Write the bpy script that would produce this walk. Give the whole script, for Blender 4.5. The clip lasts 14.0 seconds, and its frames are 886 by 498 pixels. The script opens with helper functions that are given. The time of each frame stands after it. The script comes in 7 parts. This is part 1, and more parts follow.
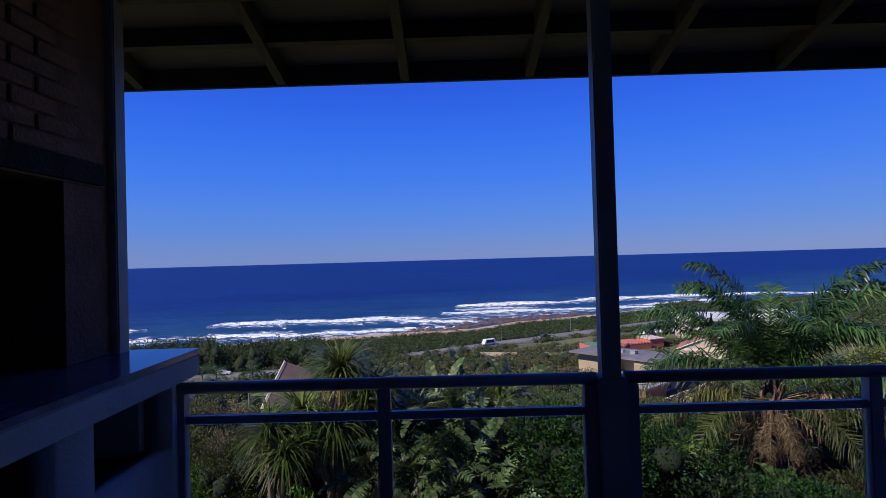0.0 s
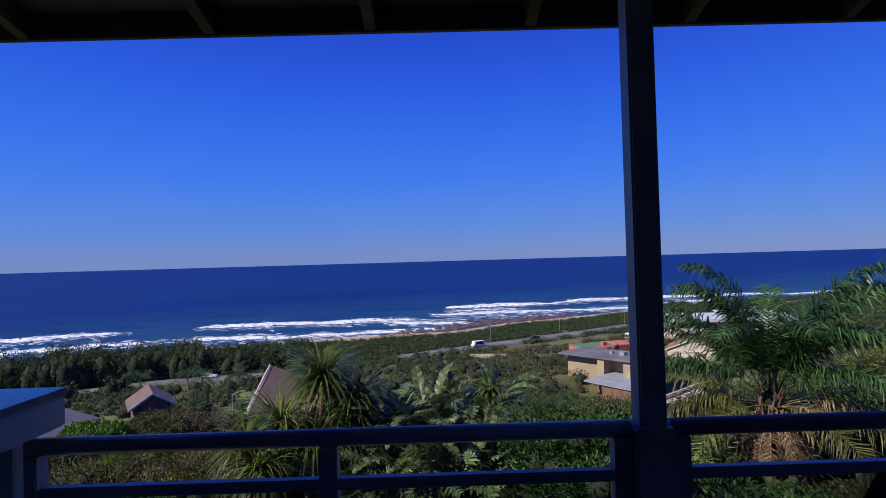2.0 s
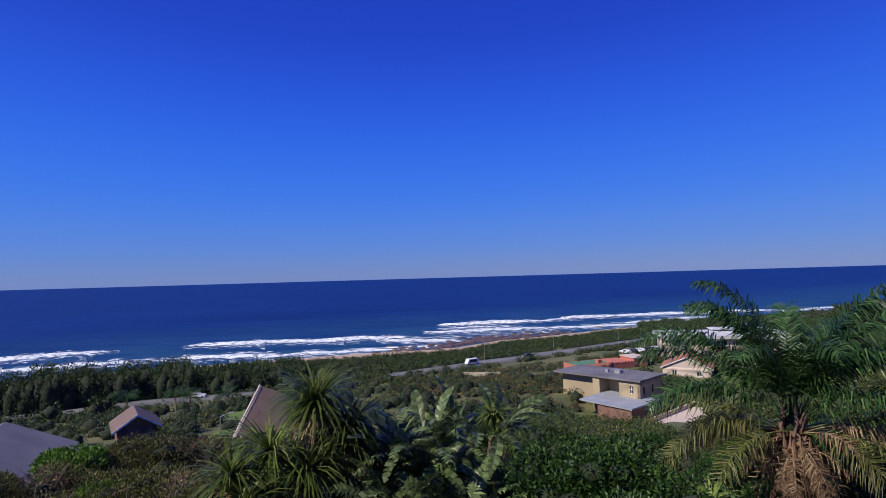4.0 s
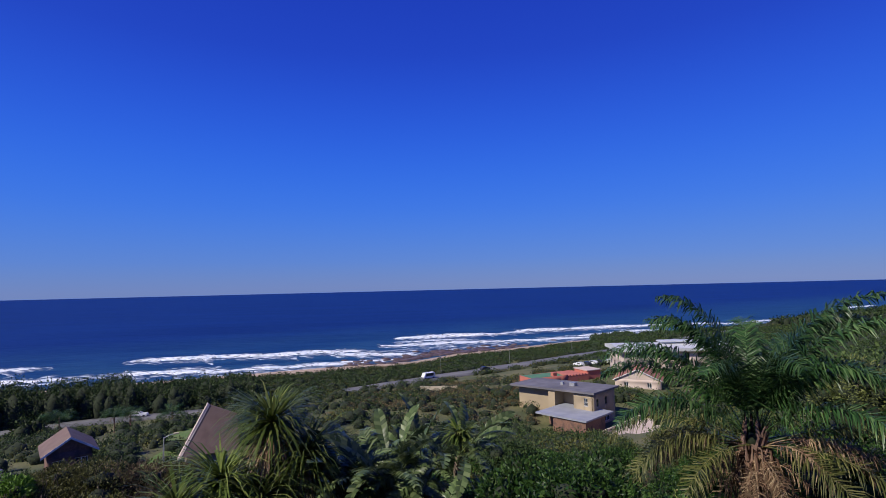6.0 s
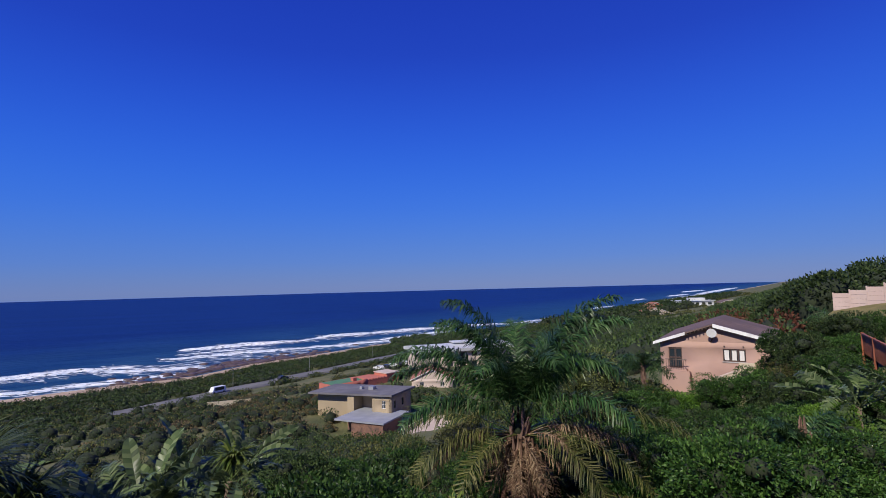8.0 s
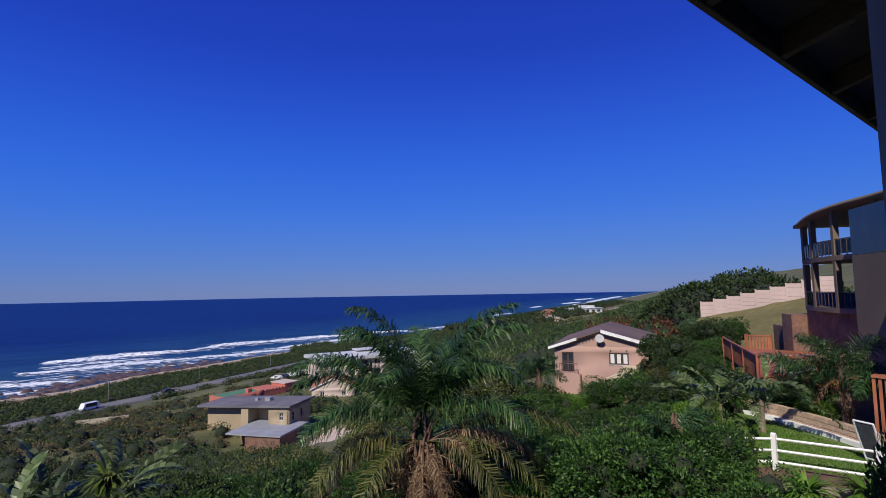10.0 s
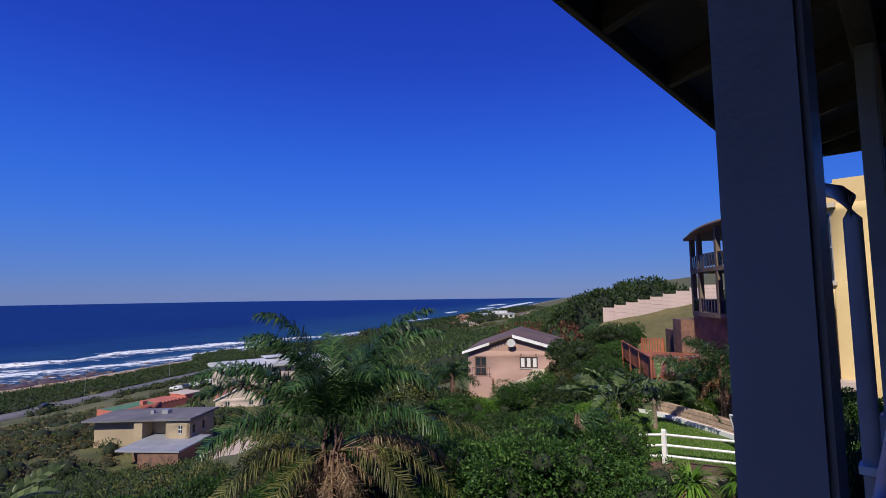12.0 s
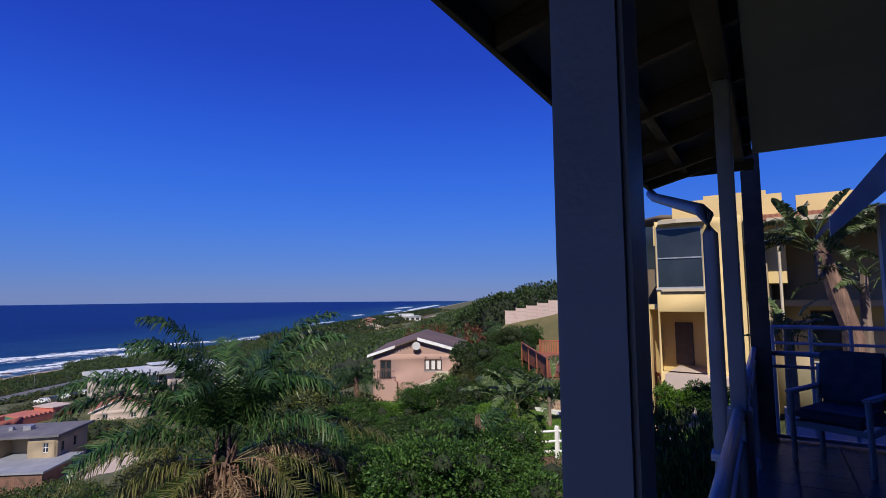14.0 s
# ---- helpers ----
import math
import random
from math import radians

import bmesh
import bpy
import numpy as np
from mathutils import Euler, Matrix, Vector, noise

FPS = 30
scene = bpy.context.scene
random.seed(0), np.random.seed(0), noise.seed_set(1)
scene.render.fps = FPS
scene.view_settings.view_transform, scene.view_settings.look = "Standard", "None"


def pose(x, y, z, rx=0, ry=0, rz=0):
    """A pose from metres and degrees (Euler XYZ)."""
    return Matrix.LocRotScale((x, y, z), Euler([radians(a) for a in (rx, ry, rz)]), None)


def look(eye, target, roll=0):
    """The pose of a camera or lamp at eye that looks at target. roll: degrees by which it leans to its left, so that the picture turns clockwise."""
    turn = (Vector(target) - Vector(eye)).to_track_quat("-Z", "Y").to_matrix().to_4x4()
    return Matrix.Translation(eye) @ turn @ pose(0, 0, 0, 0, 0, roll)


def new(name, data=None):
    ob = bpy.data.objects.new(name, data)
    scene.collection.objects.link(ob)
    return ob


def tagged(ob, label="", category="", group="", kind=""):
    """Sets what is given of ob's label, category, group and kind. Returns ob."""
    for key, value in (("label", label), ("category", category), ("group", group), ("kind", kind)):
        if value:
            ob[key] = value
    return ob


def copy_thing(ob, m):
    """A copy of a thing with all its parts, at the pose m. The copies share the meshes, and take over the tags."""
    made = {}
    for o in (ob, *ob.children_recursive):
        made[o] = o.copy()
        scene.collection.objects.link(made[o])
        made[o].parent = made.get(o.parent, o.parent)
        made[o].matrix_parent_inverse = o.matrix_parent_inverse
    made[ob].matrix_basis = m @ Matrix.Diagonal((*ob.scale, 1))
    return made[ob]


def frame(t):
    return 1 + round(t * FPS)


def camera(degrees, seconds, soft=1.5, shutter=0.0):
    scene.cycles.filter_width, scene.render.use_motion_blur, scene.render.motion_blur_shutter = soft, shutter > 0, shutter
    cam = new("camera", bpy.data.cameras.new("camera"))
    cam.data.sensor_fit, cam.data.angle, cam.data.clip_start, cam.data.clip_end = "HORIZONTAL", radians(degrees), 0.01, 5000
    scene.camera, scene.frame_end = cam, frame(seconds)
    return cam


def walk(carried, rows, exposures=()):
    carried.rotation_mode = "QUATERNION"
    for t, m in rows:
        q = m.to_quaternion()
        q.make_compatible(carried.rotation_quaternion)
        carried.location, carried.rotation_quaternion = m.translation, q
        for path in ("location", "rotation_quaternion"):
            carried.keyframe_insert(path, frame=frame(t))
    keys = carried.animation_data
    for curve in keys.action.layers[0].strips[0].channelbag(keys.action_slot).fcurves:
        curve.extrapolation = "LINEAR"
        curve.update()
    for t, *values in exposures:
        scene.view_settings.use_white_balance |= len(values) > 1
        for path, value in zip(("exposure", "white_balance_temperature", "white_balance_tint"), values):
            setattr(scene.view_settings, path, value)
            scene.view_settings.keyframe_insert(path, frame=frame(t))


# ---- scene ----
EXPOSURES = [(0.0, 0.18), (3.0, 0.14), (5.5, 0.08), (7.5, 0.0), (10.5, -0.07), (14.0, -0.02)]
cam = camera(81.61, 14.0, 0.9)
PATH = [
    (0.0, pose(0.003, -2.279, 1.530, 90.76, 0, 0.63) @ pose(0, 0, 0, 0, 0, -1.61)),
    (0.5, pose(0.030, -2.080, 1.542, 90.71, 0, 0.43) @ pose(0, 0, 0, 0, 0, -1.67)),
    (1.0, pose(0.050, -1.910, 1.548, 90.82, 0, 0.42) @ pose(0, 0, 0, 0, 0, -1.67)),
    (1.5, pose(0.050, -1.767, 1.538, 90.84, 0, 0.14) @ pose(0, 0, 0, 0, 0, -1.52)),
    (2.0, pose(0.055, -1.602, 1.522, 90.89, 0, -0.55) @ pose(0, 0, 0, 0, 0, -1.64)),
    (2.5, pose(0.058, -1.394, 1.526, 91.22, 0, -1.14) @ pose(0, 0, 0, 0, 0, -1.55)),
    (3.0, pose(0.042, -1.182, 1.514, 91.66, 0, -1.23) @ pose(0, 0, 0, 0, 0, -1.61)),
    (5.5, pose(-0.449, -0.470, 1.542, 93.98, 0, -3.42) @ pose(0, 0, 0, 0, 0, -1.42)),
    (6.0, pose(-0.399, -0.389, 1.540, 94.09, 0, -6.26) @ pose(0, 0, 0, 0, 0, -1.35)),
    (6.5, pose(-0.241, -0.322, 1.512, 94.29, 0, -10.20) @ pose(0, 0, 0, 0, 0, -1.70)),
    (7.0, pose(-0.046, -0.173, 1.508, 94.18, 0, -18.95) @ pose(0, 0, 0, 0, 0, -1.76)),
    (7.5, pose(0.073, -0.090, 1.542, 94.11, 0, -24.38) @ pose(0, 0, 0, 0, 0, -1.66)),
    (8.0, pose(0.111, -0.058, 1.529, 94.13, 0, -27.86) @ pose(0, 0, 0, 0, 0, -1.45)),
    (10.5, pose(0.059, -0.077, 1.540, 94.83, 0, -40.77) @ pose(0, 0, 0, 0, 0, -0.93)),
    (11.0, pose(0.065, -0.079, 1.553, 94.95, 0, -43.08) @ pose(0, 0, 0, 0, 0, -0.84)),
    (11.5, pose(0.078, -0.089, 1.554, 95.04, 0, -45.24) @ pose(0, 0, 0, 0, 0, -0.73)),
    (12.0, pose(0.110, -0.097, 1.551, 95.13, 0, -47.66) @ pose(0, 0, 0, 0, 0, -0.69)),
    (12.5, pose(0.115, -0.110, 1.560, 95.15, 0, -50.06) @ pose(0, 0, 0, 0, 0, -0.50)),
    (13.0, pose(0.119, -0.124, 1.558, 95.22, 0, -52.74) @ pose(0, 0, 0, 0, 0, -0.38)),
    (13.5, pose(0.132, -0.134, 1.558, 95.29, 0, -55.29) @ pose(0, 0, 0, 0, 0, -0.31)),
    (14.0, pose(0.138, -0.149, 1.563, 95.35, 0, -57.94) @ pose(0, 0, 0, 0, 0, -0.41)),
]
walk(cam, PATH, EXPOSURES)

# ---- world, sun ----
SUN_AZ, SUN_EL = radians(-116), radians(42)      # azimuth clockwise from +y
world = bpy.data.worlds.new("sky")
scene.world = world
world.use_nodes = True
wn, wl = world.node_tree.nodes, world.node_tree.links
wn.clear()
sky = wn.new("ShaderNodeTexSky")
sky.sky_type = 'NISHITA'
sky.sun_disc = False
sky.sun_elevation, sky.sun_rotation = SUN_EL, SUN_AZ
sky.altitude, sky.air_density, sky.dust_density, sky.ozone_density = 40, 1.0, 0.0, 6.0
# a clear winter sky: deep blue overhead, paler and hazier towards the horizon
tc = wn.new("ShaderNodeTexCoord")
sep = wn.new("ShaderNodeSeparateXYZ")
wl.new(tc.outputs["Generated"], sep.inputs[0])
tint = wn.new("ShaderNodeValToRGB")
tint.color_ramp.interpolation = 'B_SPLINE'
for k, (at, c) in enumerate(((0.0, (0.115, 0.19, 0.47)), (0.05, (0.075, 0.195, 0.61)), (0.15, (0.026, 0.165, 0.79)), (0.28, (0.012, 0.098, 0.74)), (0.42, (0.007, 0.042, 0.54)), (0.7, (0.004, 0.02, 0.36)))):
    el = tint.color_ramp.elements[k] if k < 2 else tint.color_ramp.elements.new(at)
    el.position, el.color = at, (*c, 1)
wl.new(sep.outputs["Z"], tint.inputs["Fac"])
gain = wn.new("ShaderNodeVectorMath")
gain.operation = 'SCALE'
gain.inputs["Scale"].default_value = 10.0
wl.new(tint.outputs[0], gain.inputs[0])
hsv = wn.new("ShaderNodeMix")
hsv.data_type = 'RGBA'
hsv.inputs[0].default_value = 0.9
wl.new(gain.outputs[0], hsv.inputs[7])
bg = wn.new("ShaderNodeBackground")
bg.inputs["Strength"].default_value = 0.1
wo = wn.new("ShaderNodeOutputWorld")
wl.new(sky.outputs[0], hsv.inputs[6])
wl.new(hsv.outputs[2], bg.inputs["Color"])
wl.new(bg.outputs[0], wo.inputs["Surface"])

sun = new("sun", bpy.data.lights.new("sun", 'SUN'))
sun.data.energy, sun.data.angle, sun.data.color = 4.8, radians(0.53), (1.0, 0.93, 0.82)
sun.matrix_world = look((0, 0, 60), (-math.sin(SUN_AZ) * math.cos(SUN_EL), -math.cos(SUN_AZ) * math.cos(SUN_EL), 60 - math.sin(SUN_EL)))


# ---- materials ----
def ramp_mix(nt, a, b, fac):
    m = nt.nodes.new("ShaderNodeMix")
    m.data_type = 'RGBA'
    m.inputs[6].default_value, m.inputs[7].default_value = (*a, 1), (*b, 1)
    nt.links.new(fac, m.inputs[0])
    return m.outputs[2]


def noise_fac(nt, scale, detail=5, lo=0.35, hi=0.65, coord="Object", stretch=None):
    tc = nt.nodes.new("ShaderNodeTexCoord")
    src = tc.outputs[coord]
    if stretch:
        mp = nt.nodes.new("ShaderNodeMapping")
        mp.inputs["Scale"].default_value = stretch
        nt.links.new(src, mp.inputs["Vector"])
        src = mp.outputs[0]
    n = nt.nodes.new("ShaderNodeTexNoise")
    n.inputs["Scale"].default_value, n.inputs["Detail"].default_value = scale, detail
    nt.links.new(src, n.inputs["Vector"])
    r = nt.nodes.new("ShaderNodeMapRange")
    r.inputs["From Min"].default_value, r.inputs["From Max"].default_value = lo, hi
    nt.links.new(n.outputs["Fac"], r.inputs["Value"])
    return r.outputs["Result"]


def make_mat(name, a, b, scale=6.0, rough=0.7, metal=0.0, bump=0.1, stain=None, stain_scale=0.8, stretch=None, grain=60.0):
    """A surface of two mixed tones, with fine grain, larger stains and relief."""
    m = bpy.data.materials.new(name)
    m.use_nodes = True
    nt = m.node_tree
    bs = nt.nodes["Principled BSDF"]
    col = ramp_mix(nt, a, b, noise_fac(nt, scale, stretch=stretch))
    if stain:
        mx = nt.nodes.new("ShaderNodeMix")
        mx.data_type = 'RGBA'
        nt.links.new(noise_fac(nt, stain_scale, 6, 0.45, 0.75), mx.inputs[0])
        nt.links.new(col, mx.inputs[6])
        mx.inputs[7].default_value = (*stain, 1)
        col = mx.outputs[2]
    nt.links.new(col, bs.inputs["Base Color"])
    bs.inputs["Roughness"].default_value, bs.inputs["Metallic"].default_value = rough, metal
    if bump:
        bp = nt.nodes.new("ShaderNodeBump")
        bp.inputs["Strength"].default_value, bp.inputs["Distance"].default_value = bump, 0.02
        nt.links.new(noise_fac(nt, grain, 4, 0.2, 0.8, stretch=stretch), bp.inputs["Height"])
        nt.links.new(bp.outputs[0], bs.inputs["Normal"])
    return m


def leaf_mat(name, dark, mid, light, rough=0.45, trans=0.25):
    """Leaves that differ one from another, a little translucent."""
    m = bpy.data.materials.new(name)
    m.use_nodes = True
    nt = m.node_tree
    bs = nt.nodes["Principled BSDF"]
    geo = nt.nodes.new("ShaderNodeNewGeometry")
    cr = nt.nodes.new("ShaderNodeValToRGB")
    cr.color_ramp.elements[0].color, cr.color_ramp.elements[1].color = (*dark, 1), (*light, 1)
    e = cr.color_ramp.elements.new(0.55)
    e.color = (*mid, 1)
    nt.links.new(geo.outputs["Random Per Island"], cr.inputs["Fac"])
    mx = nt.nodes.new("ShaderNodeMix")
    mx.data_type, mx.blend_type = 'RGBA', 'MULTIPLY'
    nt.links.new(noise_fac(nt, 0.55, 3, 0.3, 0.7), mx.inputs[0])
    nt.links.new(cr.outputs[0], mx.inputs[6])
    mx.inputs[7].default_value = (0.62, 0.7, 0.6, 1)
    inf = nt.nodes.new("ShaderNodeObjectInfo")
    mr = nt.nodes.new("ShaderNodeMapRange")
    mr.inputs["To Min"].default_value, mr.inputs["To Max"].default_value = 0.62, 1.25
    nt.links.new(inf.outputs["Random"], mr.inputs["Value"])
    vm = nt.nodes.new("ShaderNodeVectorMath")
    vm.operation = 'SCALE'
    nt.links.new(mx.outputs[2], vm.inputs[0])
    nt.links.new(mr.outputs["Result"], vm.inputs["Scale"])
    nt.links.new(vm.outputs[0], bs.inputs["Base Color"])
    bs.inputs["Roughness"].default_value = rough
    bs.inputs["Specular IOR Level"].default_value = 0.22
    tr = nt.nodes.new("ShaderNodeBsdfTranslucent")
    nt.links.new(cr.outputs[0], tr.inputs["Color"])
    ad = nt.nodes.new("ShaderNodeMixShader")
    ad.inputs[0].default_value = trans
    nt.links.new(bs.outputs[0], ad.inputs[1])
    nt.links.new(tr.outputs[0], ad.inputs[2])
    nt.links.new(ad.outputs[0], nt.nodes["Material Output"].inputs["Surface"])
    return m


M_PAINT = make_mat("dark_blue_grey_paint", (0.27, 0.28, 0.31), (0.34, 0.35, 0.38), 3, 0.45, 0, 0.08, (0.22, 0.22, 0.24), 2.0)
M_RAIL = make_mat("blue_grey_enamel", (0.25, 0.26, 0.33), (0.32, 0.33, 0.40), 4, 0.35, 0, 0.05, (0.2, 0.2, 0.24), 3.0)
M_WHITE = make_mat("white_paint", (0.74, 0.74, 0.72), (0.82, 0.82, 0.8), 3, 0.5, 0, 0.05, (0.6, 0.58, 0.54), 1.2)
M_TIMBER = make_mat("dark_stained_timber", (0.055, 0.043, 0.034), (0.095, 0.074, 0.058), 5, 0.65, 0, 0.25, None, 1, (1, 1, 1))
M_SOFFIT = make_mat("brown_roof_sheeting", (0.10, 0.085, 0.075), (0.14, 0.12, 0.10), 2, 0.6, 0, 0.1)
M_CEIL = make_mat("grey_ceiling_board", (0.24, 0.255, 0.235), (0.29, 0.30, 0.275), 1.5, 0.7, 0, 0.03)
M_TILE = make_mat("grey_floor_tile", (0.09, 0.09, 0.093), (0.125, 0.125, 0.125), 2.5, 0.25, 0, 0.05, (0.2, 0.2, 0.2), 0.9)
M_GROUT = make_mat("grout", (0.12, 0.12, 0.12), (0.17, 0.17, 0.16), 20, 0.9, 0, 0.1)
M_PLASTER = make_mat("grey_white_plaster", (0.36, 0.355, 0.35), (0.44, 0.43, 0.425), 2, 0.75, 0, 0.15, (0.29, 0.28, 0.265), 0.9)
M_BRICKDARK = make_mat("dark_face_brick", (0.16, 0.085, 0.06), (0.24, 0.13, 0.09), 5, 0.85, 0, 0.4, (0.06, 0.045, 0.04), 1.0)
# near-black: soot in the firebox, plain dark for niches and lintel
M_SOOT_AND_DARK = make_mat("soot", (0.012, 0.011, 0.010), (0.03, 0.027, 0.025), 4, 0.95, 0, 0.3)
M_COUNTER = make_mat("polished_stone_slab", (0.10, 0.11, 0.16), (0.16, 0.17, 0.22), 14, 0.12, 0, 0.0)
# white chair frame greyed down: the veranda's shade is in this colour
M_CHAIR = make_mat("shaded_white_enamel", (0.34, 0.34, 0.345), (0.42, 0.42, 0.42), 4, 0.45, 0, 0.05, (0.3, 0.29, 0.28), 2.0)
M_CUSHION = make_mat("dark_grey_cushion", (0.05, 0.055, 0.065), (0.08, 0.085, 0.095), 9, 0.9, 0, 0.3)

M_PINK = make_mat("salmon_plaster", (0.38, 0.245, 0.20), (0.44, 0.285, 0.235), 0.5, 0.85, 0, 0.2, (0.40, 0.25, 0.18), 0.25, None, 8)
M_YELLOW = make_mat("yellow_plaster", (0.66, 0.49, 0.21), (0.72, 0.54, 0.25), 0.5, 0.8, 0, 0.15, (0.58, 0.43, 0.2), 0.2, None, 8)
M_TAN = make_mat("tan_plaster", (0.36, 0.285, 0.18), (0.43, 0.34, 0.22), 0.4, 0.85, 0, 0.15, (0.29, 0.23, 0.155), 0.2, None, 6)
M_CREAM = make_mat("cream_plaster", (0.5, 0.43, 0.31), (0.57, 0.49, 0.36), 0.4, 0.85, 0, 0.1, (0.5, 0.42, 0.3), 0.2, None, 6)
M_ROSE = make_mat("pale_pink_plaster", (0.50, 0.40, 0.335), (0.58, 0.47, 0.40), 0.4, 0.85, 0, 0.1, (0.52, 0.42, 0.36), 0.2, None, 6)
M_ORANGE = make_mat("coral_plaster", (0.42, 0.13, 0.09), (0.49, 0.165, 0.115), 0.4, 0.85, 0, 0.1, (0.45, 0.14, 0.1), 0.2, None, 6)
M_GREENROOF = make_mat("green_sheet_roof", (0.07, 0.17, 0.08), (0.10, 0.22, 0.11), 0.4, 0.6, 0, 0.1)
M_GREYROOF = make_mat("grey_flat_roof", (0.13, 0.125, 0.135), (0.18, 0.17, 0.18), 0.5, 0.75, 0, 0.1, (0.1, 0.095, 0.1), 0.15)
M_LIGHTROOF = make_mat("pale_grey_concrete_roof", (0.25, 0.265, 0.31), (0.31, 0.325, 0.37), 0.5, 0.7, 0, 0.1, (0.26, 0.27, 0.3), 0.2)
M_WHITEROOF = make_mat("white_sheet_roof", (0.52, 0.53, 0.53), (0.62, 0.63, 0.63), 0.3, 0.4, 0, 0.05, (0.42, 0.42, 0.41), 0.1)
M_BROWNROOF = make_mat("brown_tile_roof", (0.13, 0.085, 0.07), (0.18, 0.12, 0.10), 1.2, 0.8, 0, 0.4, (0.09, 0.065, 0.06), 0.3, None, 5)
M_REDROOF = make_mat("red_tile_roof", (0.30, 0.12, 0.07), (0.40, 0.17, 0.10), 1.2, 0.8, 0, 0.4, (0.22, 0.1, 0.07), 0.3, None, 5)
M_MAUVE = make_mat("mauve_grey_plaster", (0.25, 0.22, 0.25), (0.31, 0.275, 0.30), 0.5, 0.85, 0, 0.1)
# ochre darkened to brown: the apartment facade's shade is in this colour
M_OCHRE_SHADED = make_mat("shaded_ochre_plaster", (0.15, 0.112, 0.075), (0.195, 0.145, 0.098), 0.5, 0.85, 0, 0.15, (0.125, 0.095, 0.066), 0.2, None, 6)
M_SOIL = make_mat("red_brown_soil", (0.13, 0.07, 0.045), (0.2, 0.11, 0.07), 2, 0.95, 0, 0.6, (0.08, 0.05, 0.035), 0.8, None, 12)
M_DARKWOOD = make_mat("dark_timber_joinery", (0.05, 0.03, 0.025), (0.08, 0.05, 0.04), 5, 0.5, 0, 0.1)
M_REDWOOD = make_mat("red_brown_deck_timber", (0.28, 0.085, 0.04), (0.38, 0.13, 0.06), 2.0, 0.6, 0, 0.2, (0.2, 0.07, 0.04), 0.8, None, 20)
M_WINDOW = make_mat("window_glass_dark", (0.02, 0.028, 0.035), (0.035, 0.045, 0.055), 0.8, 0.06, 0, 0.0)
M_CURTAIN = make_mat("white_curtain", (0.6, 0.58, 0.55), (0.72, 0.7, 0.67), 8, 0.9, 0, 0.2, None, 1, (6, 6, 0.3))
M_PRECAST = make_mat("pink_precast_concrete", (0.52, 0.39, 0.34), (0.60, 0.46, 0.40), 0.8, 0.85, 0, 0.2, (0.44, 0.34, 0.3), 0.4)
M_BLOCK = make_mat("grey_brown_retaining_block", (0.24, 0.19, 0.15), (0.34, 0.27, 0.22), 1.5, 0.9, 0, 0.4, (0.17, 0.14, 0.12), 0.8)
M_BUFF = make_mat("buff_brick_wall", (0.42, 0.30, 0.21), (0.52, 0.38, 0.27), 1.5, 0.85, 0, 0.4, (0.34, 0.25, 0.19), 0.6)
M_ASPHALT = make_mat("asphalt", (0.11, 0.11, 0.115), (0.15, 0.148, 0.15), 0.4, 0.85, 0, 0.2, (0.18, 0.175, 0.17), 0.1)
M_ROCK = make_mat("wet_shore_rock", (0.06, 0.042, 0.04), (0.13, 0.09, 0.08), 0.3, 0.5, 0, 0.5)
M_FOAM = make_mat("sea_foam", (0.42, 0.52, 0.62), (0.84, 0.86, 0.88), 0.35, 0.85, 0, 0.6, (0.88, 0.89, 0.9), 0.06, (1, 2.2, 1), 1.5)
def lacy(m, scale, lo, hi):
    """Opens ragged gaps in a surface, through which what lies under it shows."""
    nt = m.node_tree
    tp, mx = nt.nodes.new("ShaderNodeBsdfTransparent"), nt.nodes.new("ShaderNodeMixShader")
    nt.links.new(noise_fac(nt, scale, 7, lo, hi, "Object", (1, 2.4, 1)), mx.inputs[0])
    nt.links.new(tp.outputs[0], mx.inputs[1])
    nt.links.new(nt.nodes["Principled BSDF"].outputs[0], mx.inputs[2])
    nt.links.new(mx.outputs[0], nt.nodes["Material Output"].inputs["Surface"])
    return m


M_SPENT = lacy(make_mat("spent_foam", (0.5, 0.58, 0.66), (0.8, 0.83, 0.86), 0.35, 0.85, 0, 0.3), 0.16, 0.50, 0.62)
lacy(M_FOAM, 0.3, 0.36, 0.46)
M_CAR = make_mat("white_car_paint", (0.75, 0.75, 0.74), (0.8, 0.8, 0.79), 1, 0.25, 0, 0.0)
M_CARDARK = make_mat("dark_car_paint", (0.03, 0.033, 0.04), (0.05, 0.053, 0.06), 1, 0.25, 0, 0.0)
M_TYRE = make_mat("tyre_rubber", (0.015, 0.015, 0.015), (0.025, 0.025, 0.025), 5, 0.9, 0, 0.1)
M_STEEL = make_mat("galvanised_steel", (0.4, 0.41, 0.42), (0.5, 0.5, 0.5), 4, 0.45, 0.6, 0.05)
M_BARK = make_mat("grey_brown_bark", (0.16, 0.115, 0.085), (0.27, 0.20, 0.15), 3, 0.9, 0, 0.5, (0.1, 0.075, 0.06), 1.5, (1, 1, 0.25), 14)
M_PALMBARK = make_mat("fibrous_palm_trunk", (0.15, 0.085, 0.06), (0.26, 0.16, 0.115), 4, 0.9, 0, 0.6, (0.07, 0.045, 0.035), 1.5, (3, 3, 0.4), 14)
M_DRYLEAF = leaf_mat("dry_brown_leaves", (0.15, 0.085, 0.055), (0.28, 0.17, 0.11), (0.42, 0.30, 0.20), 0.8, 0.12)

